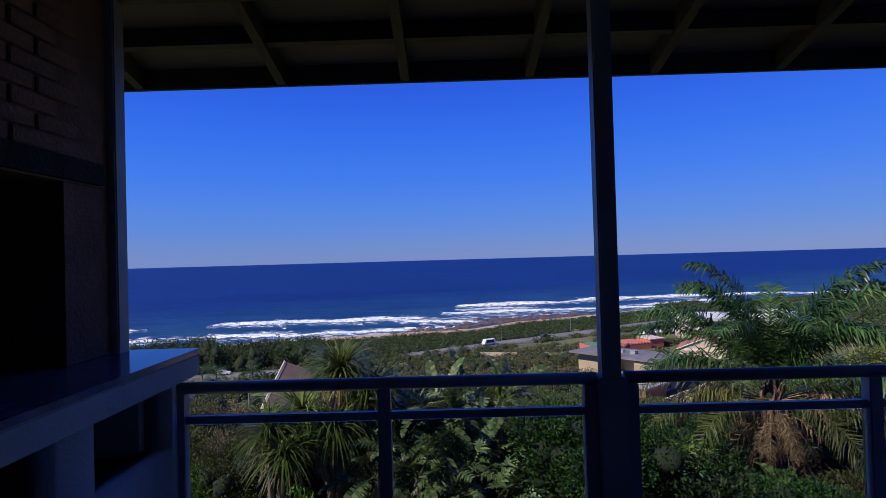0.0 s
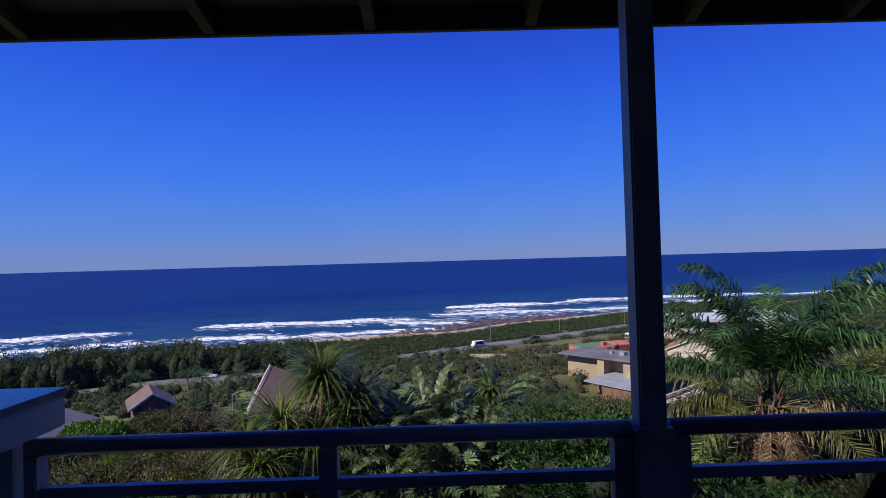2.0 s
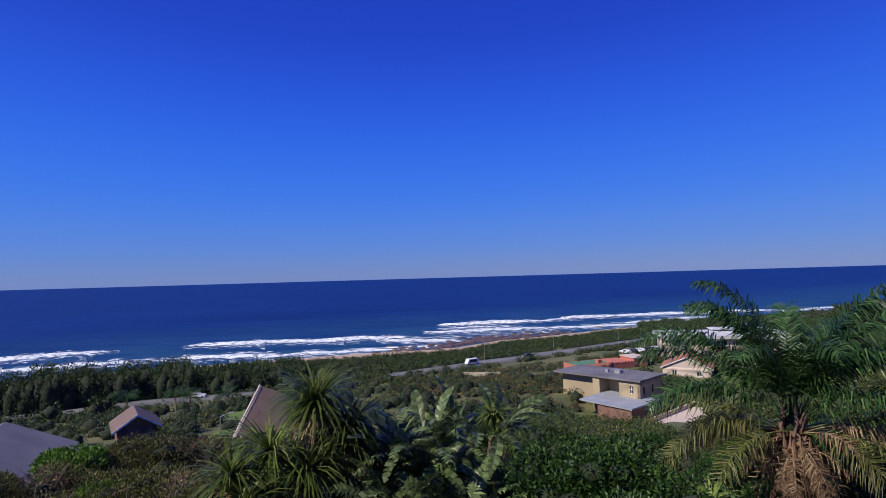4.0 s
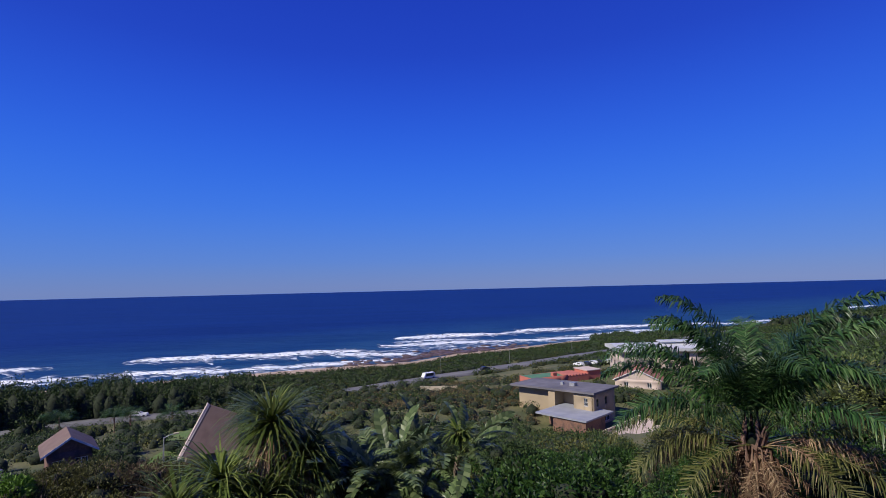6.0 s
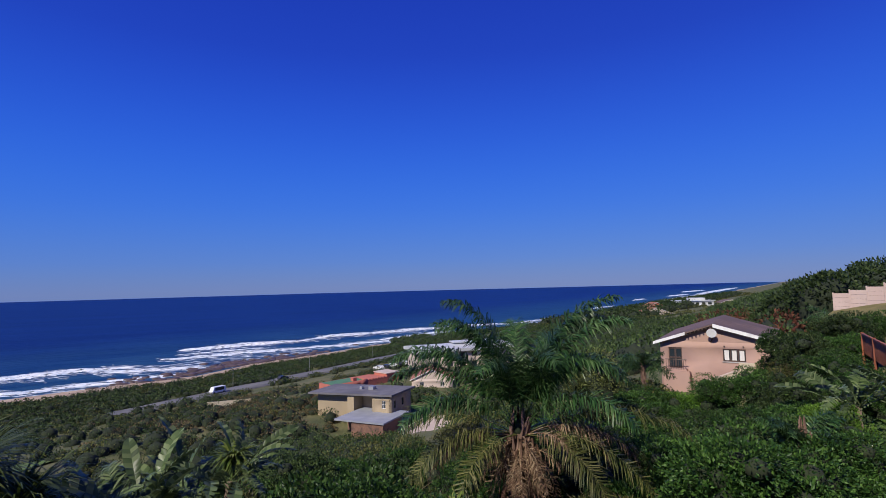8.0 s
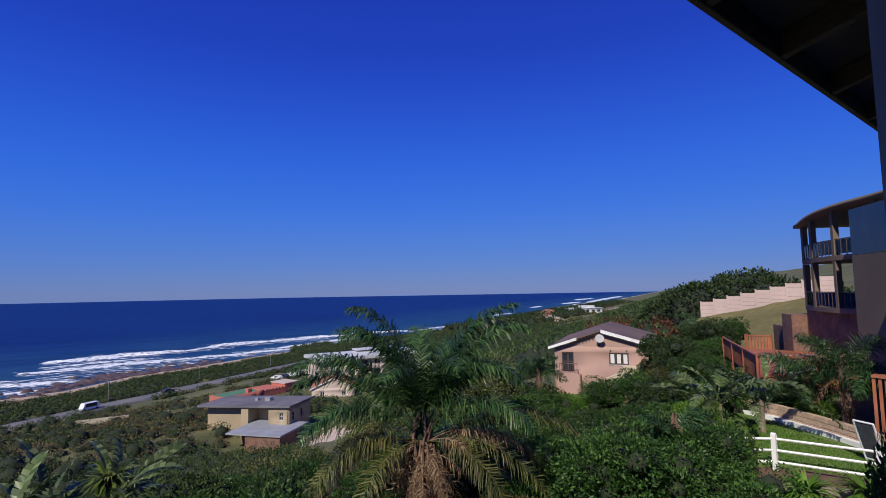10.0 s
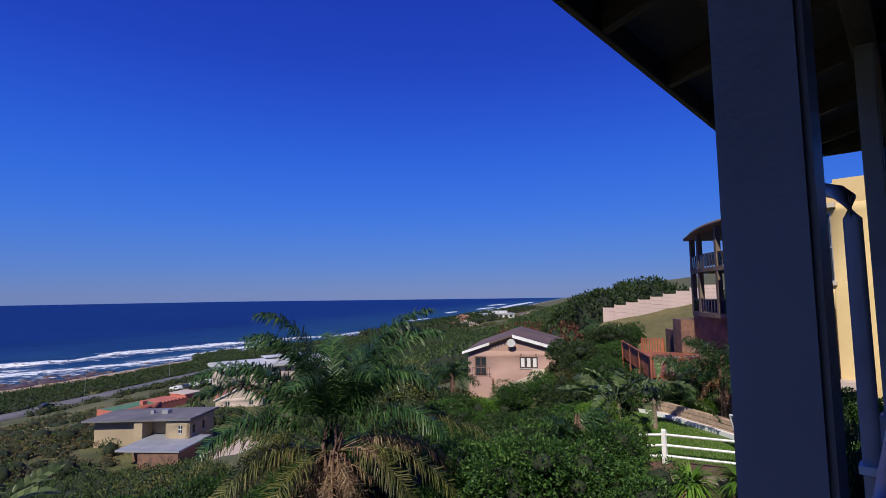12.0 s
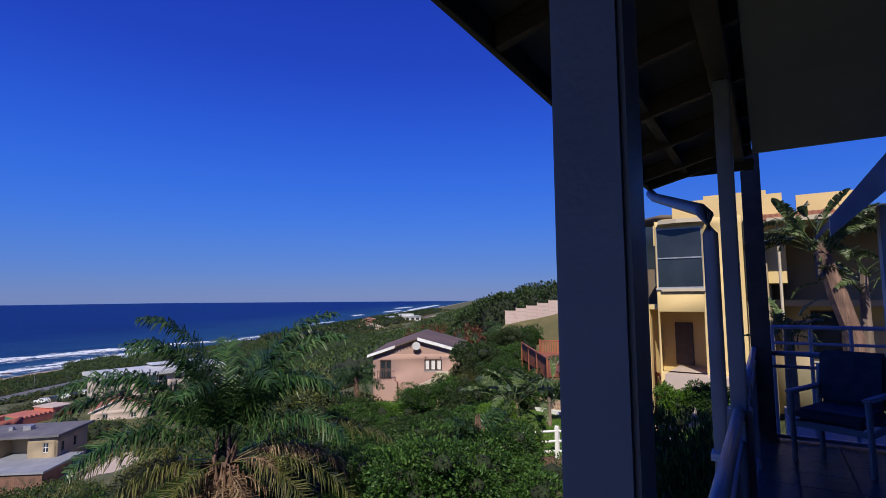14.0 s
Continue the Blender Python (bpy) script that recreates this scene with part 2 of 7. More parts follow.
L_SHRUB = leaf_mat("glossy_green_leaves", (0.016, 0.045, 0.011), (0.042, 0.098, 0.02), (0.105, 0.19, 0.042), 0.42, 0.22)
L_OLIVE = leaf_mat("olive_leaves", (0.05, 0.057, 0.015), (0.115, 0.12, 0.033), (0.21, 0.20, 0.065), 0.55, 0.22)
L_BRIGHT = leaf_mat("bright_green_leaves", (0.06, 0.13, 0.015), (0.11, 0.22, 0.028), (0.18, 0.30, 0.05), 0.45, 0.28)
L_PALM = leaf_mat("palm_leaflets", (0.016, 0.045, 0.014), (0.045, 0.105, 0.032), (0.14, 0.22, 0.085), 0.33, 0.2)
L_OLDPALM = leaf_mat("old_palm_leaflets", (0.055, 0.065, 0.018), (0.13, 0.135, 0.04), (0.27, 0.24, 0.10), 0.45, 0.18)
M_SHEATH = leaf_mat("dead_leaf_sheaths", (0.09, 0.042, 0.03), (0.20, 0.105, 0.075), (0.38, 0.25, 0.185), 0.8, 0.05)
L_SWORD = leaf_mat("sword_leaves", (0.06, 0.095, 0.02), (0.14, 0.185, 0.04), (0.28, 0.31, 0.09), 0.4, 0.22)
L_PADDLE = leaf_mat("paddle_leaves", (0.07, 0.105, 0.04), (0.13, 0.175, 0.07), (0.24, 0.28, 0.13), 0.35, 0.2)
L_WOOD = leaf_mat("coastal_bush_leaves", (0.018, 0.036, 0.012), (0.044, 0.075, 0.022), (0.10, 0.138, 0.042), 0.55, 0.15)
L_SCRUB = leaf_mat("dry_scrub_leaves", (0.085, 0.062, 0.032), (0.16, 0.115, 0.06), (0.25, 0.19, 0.10), 0.7, 0.12)
L_RED = leaf_mat("russet_leaves", (0.07, 0.025, 0.018), (0.14, 0.05, 0.03), (0.2, 0.09, 0.05), 0.55, 0.2)
L_LIME = leaf_mat("yellow_green_leaves", (0.12, 0.15, 0.04), (0.22, 0.25, 0.08), (0.32, 0.34, 0.12), 0.55, 0.3)
# near-black green: the shade between leaves is painted into these hulls
M_HULL = make_mat("dark_gap_hull", (0.012, 0.02, 0.008), (0.025, 0.035, 0.013), 2, 0.95, 0, 0.0)
M_TWIG = make_mat("twigs", (0.14, 0.10, 0.07), (0.2, 0.15, 0.11), 5, 0.9, 0, 0.2)
M_BANK = make_mat("dry_bank_grass", (0.13, 0.115, 0.035), (0.19, 0.16, 0.055), 0.9, 0.95, 0, 0.6, (0.11, 0.10, 0.03), 0.25, None, 20)
M_LAWN = make_mat("mown_lawn", (0.07, 0.13, 0.022), (0.11, 0.18, 0.035), 1.2, 0.9, 0, 0.6, (0.14, 0.16, 0.05), 0.35, None, 30)


def ground_mat():
    """Soil, grass and, by the shore, sand, told apart by the height of the land."""
    m = bpy.data.materials.new("earth_grass_and_sand")
    m.use_nodes = True
    nt = m.node_tree
    bs = nt.nodes["Principled BSDF"]
    geo = nt.nodes.new("ShaderNodeNewGeometry")
    sep = nt.nodes.new("ShaderNodeSeparateXYZ")
    nt.links.new(geo.outputs["Position"], sep.inputs[0])
    grass = ramp_mix(nt, (0.06, 0.075, 0.025), (0.13, 0.125, 0.05), noise_fac(nt, 0.12, 6))
    sand = ramp_mix(nt, (0.36, 0.26, 0.18), (0.46, 0.345, 0.25), noise_fac(nt, 0.2, 4))
    r = nt.nodes.new("ShaderNodeMapRange")
    r.inputs["From Min"].default_value, r.inputs["From Max"].default_value = SEA + 2.3, SEA + 1.9
    nt.links.new(sep.outputs["Z"], r.inputs["Value"])
    mx = nt.nodes.new("ShaderNodeMix")
    mx.data_type = 'RGBA'
    nt.links.new(r.outputs["Result"], mx.inputs[0])
    nt.links.new(grass, mx.inputs[6])
    nt.links.new(sand, mx.inputs[7])
    nt.links.new(mx.outputs[2], bs.inputs["Base Color"])
    bs.inputs["Roughness"].default_value = 0.95
    bp = nt.nodes.new("ShaderNodeBump")
    bp.inputs["Strength"].default_value, bp.inputs["Distance"].default_value = 0.5, 0.2
    nt.links.new(noise_fac(nt, 1.5, 5), bp.inputs["Height"])
    nt.links.new(bp.outputs[0], bs.inputs["Normal"])
    return m


def sea_mat():
    """Deep blue water with wind ripples and streaks, paler over the shallows."""
    m = bpy.data.materials.new("sea_water")
    m.use_nodes = True
    nt = m.node_tree
    bs = nt.nodes["Principled BSDF"]
    geo = nt.nodes.new("ShaderNodeNewGeometry")
    dot = nt.nodes.new("ShaderNodeVectorMath")
    dot.operation = 'DOT_PRODUCT'
    dot.inputs[1].default_value = (-0.447, 0.894, 0)
    nt.links.new(geo.outputs["Position"], dot.inputs[0])
    r = nt.nodes.new("ShaderNodeMapRange")
    r.inputs["From Min"].default_value, r.inputs["From Max"].default_value = 225, 520
    nt.links.new(dot.outputs["Value"], r.inputs["Value"])
    shallow = ramp_mix(nt, (0.008, 0.045, 0.11), (0.022, 0.08, 0.15), noise_fac(nt, 0.02, 6, 0.4, 0.65, "Object", (1, 3, 1)))
    deep = ramp_mix(nt, (0.002, 0.016, 0.105), (0.004, 0.025, 0.14), noise_fac(nt, 0.004, 6, 0.35, 0.65, "Object", (1, 5, 1)))
    mx = nt.nodes.new("ShaderNodeMix")
    mx.data_type = 'RGBA'
    nt.links.new(r.outputs["Result"], mx.inputs[0])
    nt.links.new(shallow, mx.inputs[6])
    nt.links.new(deep, mx.inputs[7])
    nt.links.new(mx.outputs[2], bs.inputs["Base Color"])
    bs.inputs["Roughness"].default_value = 0.5
    bs.inputs["Specular IOR Level"].default_value = 0.12
    bp = nt.nodes.new("ShaderNodeBump")
    bp.inputs["Strength"].default_value, bp.inputs["Distance"].default_value = 0.7, 1.2
    nt.links.new(noise_fac(nt, 0.06, 8, 0.2, 0.8, "Object", (1, 2.5, 1)), bp.inputs["Height"])
    nt.links.new(bp.outputs[0], bs.inputs["Normal"])
    return m


def glass_mat(name, tint, rough=0.02):
    m = bpy.data.materials.new(name)
    m.use_nodes = True
    nt = m.node_tree
    gl, tp, ms = nt.nodes.new("ShaderNodeBsdfGlossy"), nt.nodes.new("ShaderNodeBsdfTransparent"), nt.nodes.new("ShaderNodeMixShader")
    fr = nt.nodes.new("ShaderNodeFresnel")
    fr.inputs["IOR"].default_value = 1.45
    gl.inputs["Roughness"].default_value = rough
    tp.inputs["Color"].default_value = (*tint, 1)
    nt.links.new(fr.outputs[0], ms.inputs[0])
    nt.links.new(tp.outputs[0], ms.inputs[1])
    nt.links.new(gl.outputs[0], ms.inputs[2])
    nt.links.new(ms.outputs[0], nt.nodes["Material Output"].inputs["Surface"])
    return m


M_GLASS = glass_mat("rail_glass", (0.80, 0.84, 0.84))
M_GLASSBLUE = glass_mat("blue_balcony_glass", (0.45, 0.58, 0.68))


# ---- builders ----
def fast_mesh(name, v, f):
    """A mesh from an array of points and an array of faces of one kind."""
    v, f = np.asarray(v, np.float32), np.asarray(f, np.int32)
    me = bpy.data.meshes.new(name)
    n, k = f.shape
    me.vertices.add(len(v))
    me.vertices.foreach_set("co", v.ravel())
    me.loops.add(n * k)
    me.loops.foreach_set("vertex_index", f.ravel())
    me.polygons.add(n)
    me.polygons.foreach_set("loop_start", np.arange(0, n * k, k, dtype=np.int32))
    me.update(calc_edges=True)
    return me


def thing(name, label, category, at=(0, 0, 0), rz=0.0, group="", kind="", scale=1.0):
    e = new(name)
    e.matrix_world = pose(*at, 0, 0, rz) @ Matrix.Scale(scale, 4)
    return tagged(e, label, category, group, kind)


def put(name, me, material, parent=None, label="", smooth=False):
    """Links a mesh as one object, under a thing or a part."""
    ob = new(name, me)
    if material and not me.materials:
        me.materials.append(material)
    if smooth:
        me.polygons.foreach_set("use_smooth", [True] * len(me.polygons))
    ob.parent = parent
    if label:
        ob["label"] = label
    return ob


class Shape:
    """Solid pieces gathered into one mesh."""

    def __init__(self):
        self.bm = bmesh.new()

    def box(self, x0, x1, y0, y1, z0, z1, m=None):
        g = bmesh.ops.create_cube(self.bm, size=1)["verts"]
        for v in g:
            v.co = Vector((x0 + (v.co.x + 0.5) * (x1 - x0), y0 + (v.co.y + 0.5) * (y1 - y0), z0 + (v.co.z + 0.5) * (z1 - z0)))
            if m:
                v.co = m @ v.co
        return self

    def prism(self, pts, d):
        """A flat outline pushed along d."""
        d = Vector(d)
        a = [self.bm.verts.new(p) for p in pts]
        b = [self.bm.verts.new(Vector(p) + d) for p in pts]
        n = len(pts)
        self.bm.faces.new(a)
        self.bm.faces.new(b[::-1])
        for i in range(n):
            self.bm.faces.new((a[(i + 1) % n], a[i], b[i], b[(i + 1) % n]))
        return self

    def tube(self, pts, r, n=8):
        """A round bar through the points; r is one radius or one a point."""
        pts = [Vector(p) for p in pts]
        rs = r if isinstance(r, (list, tuple)) else [r] * len(pts)
        rings = []
        for i, p in enumerate(pts):
            d = (pts[min(i + 1, len(pts) - 1)] - pts[max(i - 1, 0)]).normalized()
            u = d.cross(Vector((0, 0, 1)) if abs(d.z) < 0.95 else Vector((1, 0, 0))).normalized()
            w = d.cross(u)
            rings.append([self.bm.verts.new(p + rs[i] * (math.cos(6.2832 * k / n) * u + math.sin(6.2832 * k / n) * w)) for k in range(n)])
        for a, b in zip(rings, rings[1:]):
            for k in range(n):
                self.bm.faces.new((a[k], a[(k + 1) % n], b[(k + 1) % n], b[k]))
        self.bm.faces.new(rings[0][::-1])
        self.bm.faces.new(rings[-1])
        return self

    def done(self, name, material, parent=None, label="", bevel=0.0, smooth=False):
        bmesh.ops.recalc_face_normals(self.bm, faces=self.bm.faces)
        if bevel:
            bmesh.ops.bevel(self.bm, geom=list(self.bm.edges), offset=bevel, segments=2, affect='EDGES', clamp_overlap=True)
        me = bpy.data.meshes.new(name)
        self.bm.to_mesh(me)
        self.bm.free()
        return put(name, me, material, parent, label, smooth)


def block(name, x0, x1, y0, y1, z0, z1, material, parent=None, label="", bevel=0.0):
    return Shape().box(x0, x1, y0, y1, z0, z1).done(name, material, parent, label, bevel)


rng = np.random.default_rng(7)
_lat = rng.random((64, 64))


def vnoise(x, y):
    """Smooth noise of 0 to 1 over the plane, one lattice step a unit."""
    x, y = np.asarray(x, float), np.asarray(y, float)
    i, j = np.floor(x).astype(int), np.floor(y).astype(int)
    u, v = x - i, y - j
    u, v = u * u * (3 - 2 * u), v * v * (3 - 2 * v)
    g = lambda a, b: _lat[a % 64, b % 64]
    return (g(i, j) * (1 - u) + g(i + 1, j) * u) * (1 - v) + (g(i, j + 1) * (1 - u) + g(i + 1, j + 1) * u) * v


def fnoise(x, y):
    return (vnoise(x, y) + 0.5 * vnoise(2.1 * x + 7, 2.1 * y + 3) + 0.25 * vnoise(4.3 * x, 4.3 * y + 9)) / 1.75

# ---- land and sea ----
SEA = -38.0
INLAND = [(-400, -60), (-60, -46), (0, -38), (28, -36.4), (38, -35.2), (48, -33.6), (58, -33.0), (75, -30.8), (92, -28.4), (120, -25.2), (150, -25.0),
          (175, -19.0), (195, -11.5), (210, -7.2), (222, -4.6), (232, -2.2), (250, 1.5), (280, 8), (340, 20), (500, 34), (5000, 60)]
_ix, _iz = np.array(INLAND).T


def push(x):
    """How far the beach stands out to sea of the straight coast line."""
    return np.interp(x, [-400, -160, -52, -10, 12, 40, 75, 150, 185, 300, 420, 520, 900], [60, 56, 36, 28, 21, 31, 28, 31, 34, 20, 6, -3, 0])


def shore(x, y):
    """Metres inland from the waterline."""
    x, y = np.asarray(x, float), np.asarray(y, float)
    raw = (245 + 0.5 * x - y) / 1.118
    return raw + push(x) * np.clip((60 - raw) / 60, 0, 1) + 4 * (fnoise(x / 40 + 3, y * 0 + 2) - 0.5)


# level terraces cut into the slope: x, y, radius, height
TERRACES = [(20.5, 4.6, 7.0, -4.75), (40, 92, 16, -26.6), (36, 26, 9, -7.2), (2, 0, 9, -4.2)]


def land(x, y):
    x, y = np.asarray(x, float), np.asarray(y, float)
    s = shore(x, y)
    z = np.interp(s, _ix, _iz)
    z = z + 1.6 * (fnoise(x / 23, y / 23) - 0.5) * np.clip((s - 20) / 60, 0, 1) + 6 * (fnoise(x / 120 + 5, y / 120) - 0.5) * np.clip((s - 60) / 100, 0, 1) * np.clip((np.hypot(x, y) - 70) / 80, 0, 1)
    for tx, ty, r, h in TERRACES:
        w = np.clip((r + 4 - np.hypot(x - tx, y - ty)) / 4, 0, 1)
        z = z * (1 - w) + h * w
    return z


def ground_sheet():
    a = np.concatenate([np.arange(-150, 260, 4.0)])
    xs = np.concatenate([np.linspace(-4800, -160, 24), a, np.linspace(270, 4800, 40)])
    ys = np.concatenate([np.linspace(-2500, -70, 12), np.arange(-60, 330, 3.5), np.linspace(340, 2900, 30)])
    gx, gy = np.meshgrid(xs, ys)
    gz = land(gx, gy)
    v = np.stack([gx, gy, gz], -1).reshape(-1, 3)
    nx, ny = len(xs), len(ys)
    i = (np.arange(ny - 1)[:, None] * nx + np.arange(nx - 1)).ravel()
    f = np.stack([i, i + 1, i + nx + 1, i + nx], -1)
    return tagged(put("ground", fast_mesh("ground", v, f), ground_mat(), smooth=True), "sloping coastal ground of grass, soil and sand", "ground", kind="structure")


ground_sheet()
sea = put("water", fast_mesh("water", [(-4900, -600, SEA), (4900, -600, SEA), (4900, 4930, SEA), (-4900, 4930, SEA)], [(0, 1, 2, 3)]), sea_mat())
tagged(sea, "deep blue open sea with a sharp horizon", "sea", kind="structure")


def along(u, s):
    """A place u metres along the coast, s metres inland of the waterline."""
    return u * 0.894 + 0.447 * s, 245 + (u * 0.894 + 0.447 * s) * 0.5 - 1.118 * s - 0.0


def surf_band(u0, u1, off0, off1, width, seed, thick=0.5, wander=2.5):
    """A line of broken water: a steep white face to landward, a ragged trail behind."""
    n = max(8, int((u1 - u0) / 1.2))
    u = np.linspace(u0, u1, n)
    c = np.linspace(off0, off1, n) + wander * (fnoise(u / 14 + seed, u * 0) - 0.5) * 2
    env = np.sin(np.linspace(0, np.pi, n)) ** 0.35
    w = width * env * (0.45 + 1.1 * fnoise(u / 6 + seed * 3, u * 0 + 1) ** 1.6 + 0.2 * rng.random(n) ** 3) + 0.15
    w2 = width * env * (0.05 + 1.3 * fnoise(u / 4 + seed * 5, u * 0 + 4) ** 2.4 + 0.25 * rng.random(n) ** 3)
    h = SEA + 0.06 + thick * env * (0.45 + 0.55 * fnoise(u / 7, u * 0 + seed))
    rows = []
    for k, z in ((c + w, 0 * u + SEA + 0.05), (c + 0.35 * w, h), (c, SEA + 0.05 + (h - SEA) * 0.55), (c - w2, 0 * u + SEA + 0.04)):
        x, y = along(u, -k)
        rows.append(np.stack([x, y, z], -1))
    v = np.stack(rows, 1).reshape(-1, 3)
    i = np.arange(n - 1) * 4
    f = np.concatenate([np.stack([i + q, i + 4 + q, i + 5 + q, i + 1 + q], -1) for q in range(3)])
    return v, f


# breaking lines: along the coast from, to; metres out from the coast line at both ends; width; height
BREAKERS = [(-230, -144, 140, 136, 9, 1.6), (-200, -128, 90, 82, 9, 0.7), (-101, -30, 132, 103, 8, 1.9), (-42, 22, 107, 81, 8, 1.7), (-108, -60, 78, 55, 8, 1.1), (-66, -6, 56, 38, 6, 0.9), (-20, 24, 50, 30, 4, 0.5),
            (2, 34, 74, 50, 9, 0.8), (72, 150, 132, 104, 10, 2.3), (146, 182, 106, 107, 4, 0.7), (172, 222, 110, 95, 8, 2.0), (218, 290, 95, 70, 11, 1.8), (285, 350, 72, 44, 9, 1.2), (42, 120, 96, 62, 9, 1.0), (110, 186, 66, 34, 7, 0.8),
            (22, 40, 56, 44, 6, 0.6), (180, 262, 48, 42, 7, 0.8), (60, 110, 112, 92, 4, 0.6), (340, 520, 32, 3, 6, 0.8), (520, 900, 6, 14, 6, 0.8), (640, 740, 52, 46, 5, 1.2), (860, 1500, 22, 24, 9, 1.0), (980, 1080, 80, 84, 10, 1.4),
            (1250, 1450, 70, 60, 14, 1.6), (1400, 2500, 30, 52, 18, 1.4), (1700, 2000, 120, 110, 20, 1.8)]


def surf():
    # the spent foam lies as a wide thin sheet of lace under and landward of the breakers
    spent = [(u0 - 4, u1 + 8, max(a - 8, 0), max(b - 8, 0), 2.6 * w + 5, n * 1.7, 0.1, 3.0) for n, (u0, u1, a, b, w, h) in enumerate(BREAKERS) if u0 < 400]
    spent += [(-60, 30, 44, 28, 10, 91.0, 0.1, 3.0), (20, 110, 66, 42, 16, 93.0, 0.1, 4.0), (110, 260, 48, 40, 14, 95.0, 0.1, 4.0), (-150, -60, 84, 62, 16, 97.0, 0.1, 4.0)]
    crests = [(u0, u1, a, b, 1.15 * w, n * 1.7, h, 3.0) for n, (u0, u1, a, b, w, h) in enumerate(BREAKERS)]
    for name, lines, mat, label in (("breaking_waves", crests, M_FOAM, "white breaking waves along the shore"), ("spent_foam", spent, M_SPENT, "lace of spent white foam behind the breakers")):
        v, f = zip(*[surf_band(*b) for b in lines])
        first = np.cumsum([0] + [len(q) for q in v])[:-1]
        ob = put(name, fast_mesh(name, np.concatenate(v) - ([0, 0, 0.03] if mat is M_SPENT else [0, 0, 0]), np.concatenate([q + k for q, k in zip(f, first)])), mat, smooth=True)
        tagged(ob, label, "waves", kind="stuff")


surf()


def shore_rocks():
    vs, fs, k = [], [], 0
    for n in range(300):
        u = rng.uniform(-10, 60) if n % 4 == 0 else rng.normal(62, 26)
        x, y = along(u, -float(push(0.894 * u)) - rng.uniform(-2, 26) * rng.random())
        r = rng.uniform(0.6, 2.8)
        a = np.linspace(0, 2 * np.pi, 8)[:-1]
        q = r * rng.uniform(0.6, 1.2, 7)
        base = np.stack([x + q * np.cos(a) * 1.5, y + q * np.sin(a), np.full(7, SEA - 1.0)], -1)
        top = np.stack([x + 0.6 * q * np.cos(a) * 1.5, y + 0.6 * q * np.sin(a), SEA + 0.12 * r + rng.uniform(0.1, 0.6, 7)], -1)
        vs.append(np.concatenate([base, top, [[x, y, SEA + 0.2 * r + 0.3]]]))
        for i in range(7):
            j = (i + 1) % 7
            fs += [(k + i, k + j, k + 7 + j), (k + i, k + 7 + j, k + 7 + i), (k + 7 + i, k + 7 + j, k + 14)]
        k += 15
    ob = put("shore_rocks", fast_mesh("shore_rocks", np.concatenate(vs), np.array(fs)), M_ROCK)
    tagged(ob, "dark wet rocks scattered along the waterline", "rocks", kind="stuff")


shore_rocks()


def ribbon(name, pts, width, lift, material, label, category, dash=False):
    """A strip laid along the land."""
    p = np.array(pts, float)
    t = np.r_[0, np.cumsum(np.hypot(*np.diff(p, axis=0).T))]
    u = np.arange(0, t[-1], 3.0)
    x, y = np.interp(u, t, p[:, 0]), np.interp(u, t, p[:, 1])
    dx, dy = np.gradient(x), np.gradient(y)
    n = np.hypot(dx, dy)
    rows = []
    zc = land(x, y)
    for k in (-0.5, 0.5):
        rows.append(np.stack([x - k * width * dy / n, y + k * width * dx / n, zc + lift], -1))
    v = np.stack([rows[0], rows[1], rows[1] - [0, 0, 1.2], rows[0] - [0, 0, 1.2]], 1).reshape(-1, 3)
    i = np.arange(len(u) - 1) * 4
    f = np.concatenate([np.stack([i + a, i + b, i + b + 4, i + a + 4], -1) for a, b in ((0, 1), (1, 2), (2, 3), (3, 0))])
    return tagged(put(name, fast_mesh(name, v, f), material), label, category, kind="structure")


ROAD = [(-14, 174), (5, 186), (60, 219), (110, 248), (190, 300), (300, 372)]
ribbon("road", ROAD, 9.0, 0.5, M_ASPHALT, "grey asphalt coast road between bush and houses", "road")


LOW_ROAD = [(-190, 100), (-97, 142), (-84, 149), (-69, 153), (-57, 154), (-40, 151)]
ribbon("road", LOW_ROAD, 5.5, 0.6, M_ASPHALT, "narrow grey road through the lower gardens", "road")


def wall_with_holes(name, L, z0, z1, thick, holes, material, parent, m, label=""):
    """A wall L long from the local origin, one solid with real openings cut through it: holes are (x0, x1, z0, z1)."""
    xs = sorted({0, L, *[h[0] for h in holes], *[h[1] for h in holes]})
    zs = sorted({z0, z1, *[h[2] for h in holes], *[h[3] for h in holes]})
    nx, nz = len(xs) - 1, len(zs) - 1

    def solid(i, j):
        return 0 <= i < nx and 0 <= j < nz and not any(h[0] <= xs[i] and xs[i + 1] <= h[1] and h[2] <= zs[j] and zs[j + 1] <= h[3] for h in holes)

    index, v, f = {}, [], []

    def corner(i, j, k):
        if (i, j, k) not in index:
            index[i, j, k] = len(v)
            v.append(tuple(m @ Vector((xs[i], thick * k, zs[j]))))
        return index[i, j, k]

    for i in range(nx):
        for j in range(nz):
            if not solid(i, j):
                continue
            f.append([corner(i + a, j + b, 0) for a, b in ((0, 0), (1, 0), (1, 1), (0, 1))])
            f.append([corner(i + a, j + b, 1) for a, b in ((0, 0), (0, 1), (1, 1), (1, 0))])
            for di, dj, (p, q) in ((-1, 0, ((0, 1), (0, 0))), (1, 0, ((1, 0), (1, 1))), (0, -1, ((0, 0), (1, 0))), (0, 1, ((1, 1), (0, 1)))):
                if not solid(i + di, j + dj):
                    f.append([corner(i + q[0], j + q[1], 0), corner(i + p[0], j + p[1], 0), corner(i + p[0], j + p[1], 1), corner(i + q[0], j + q[1], 1)])
    return put(name, fast_mesh(name, v, f), material, parent, label)



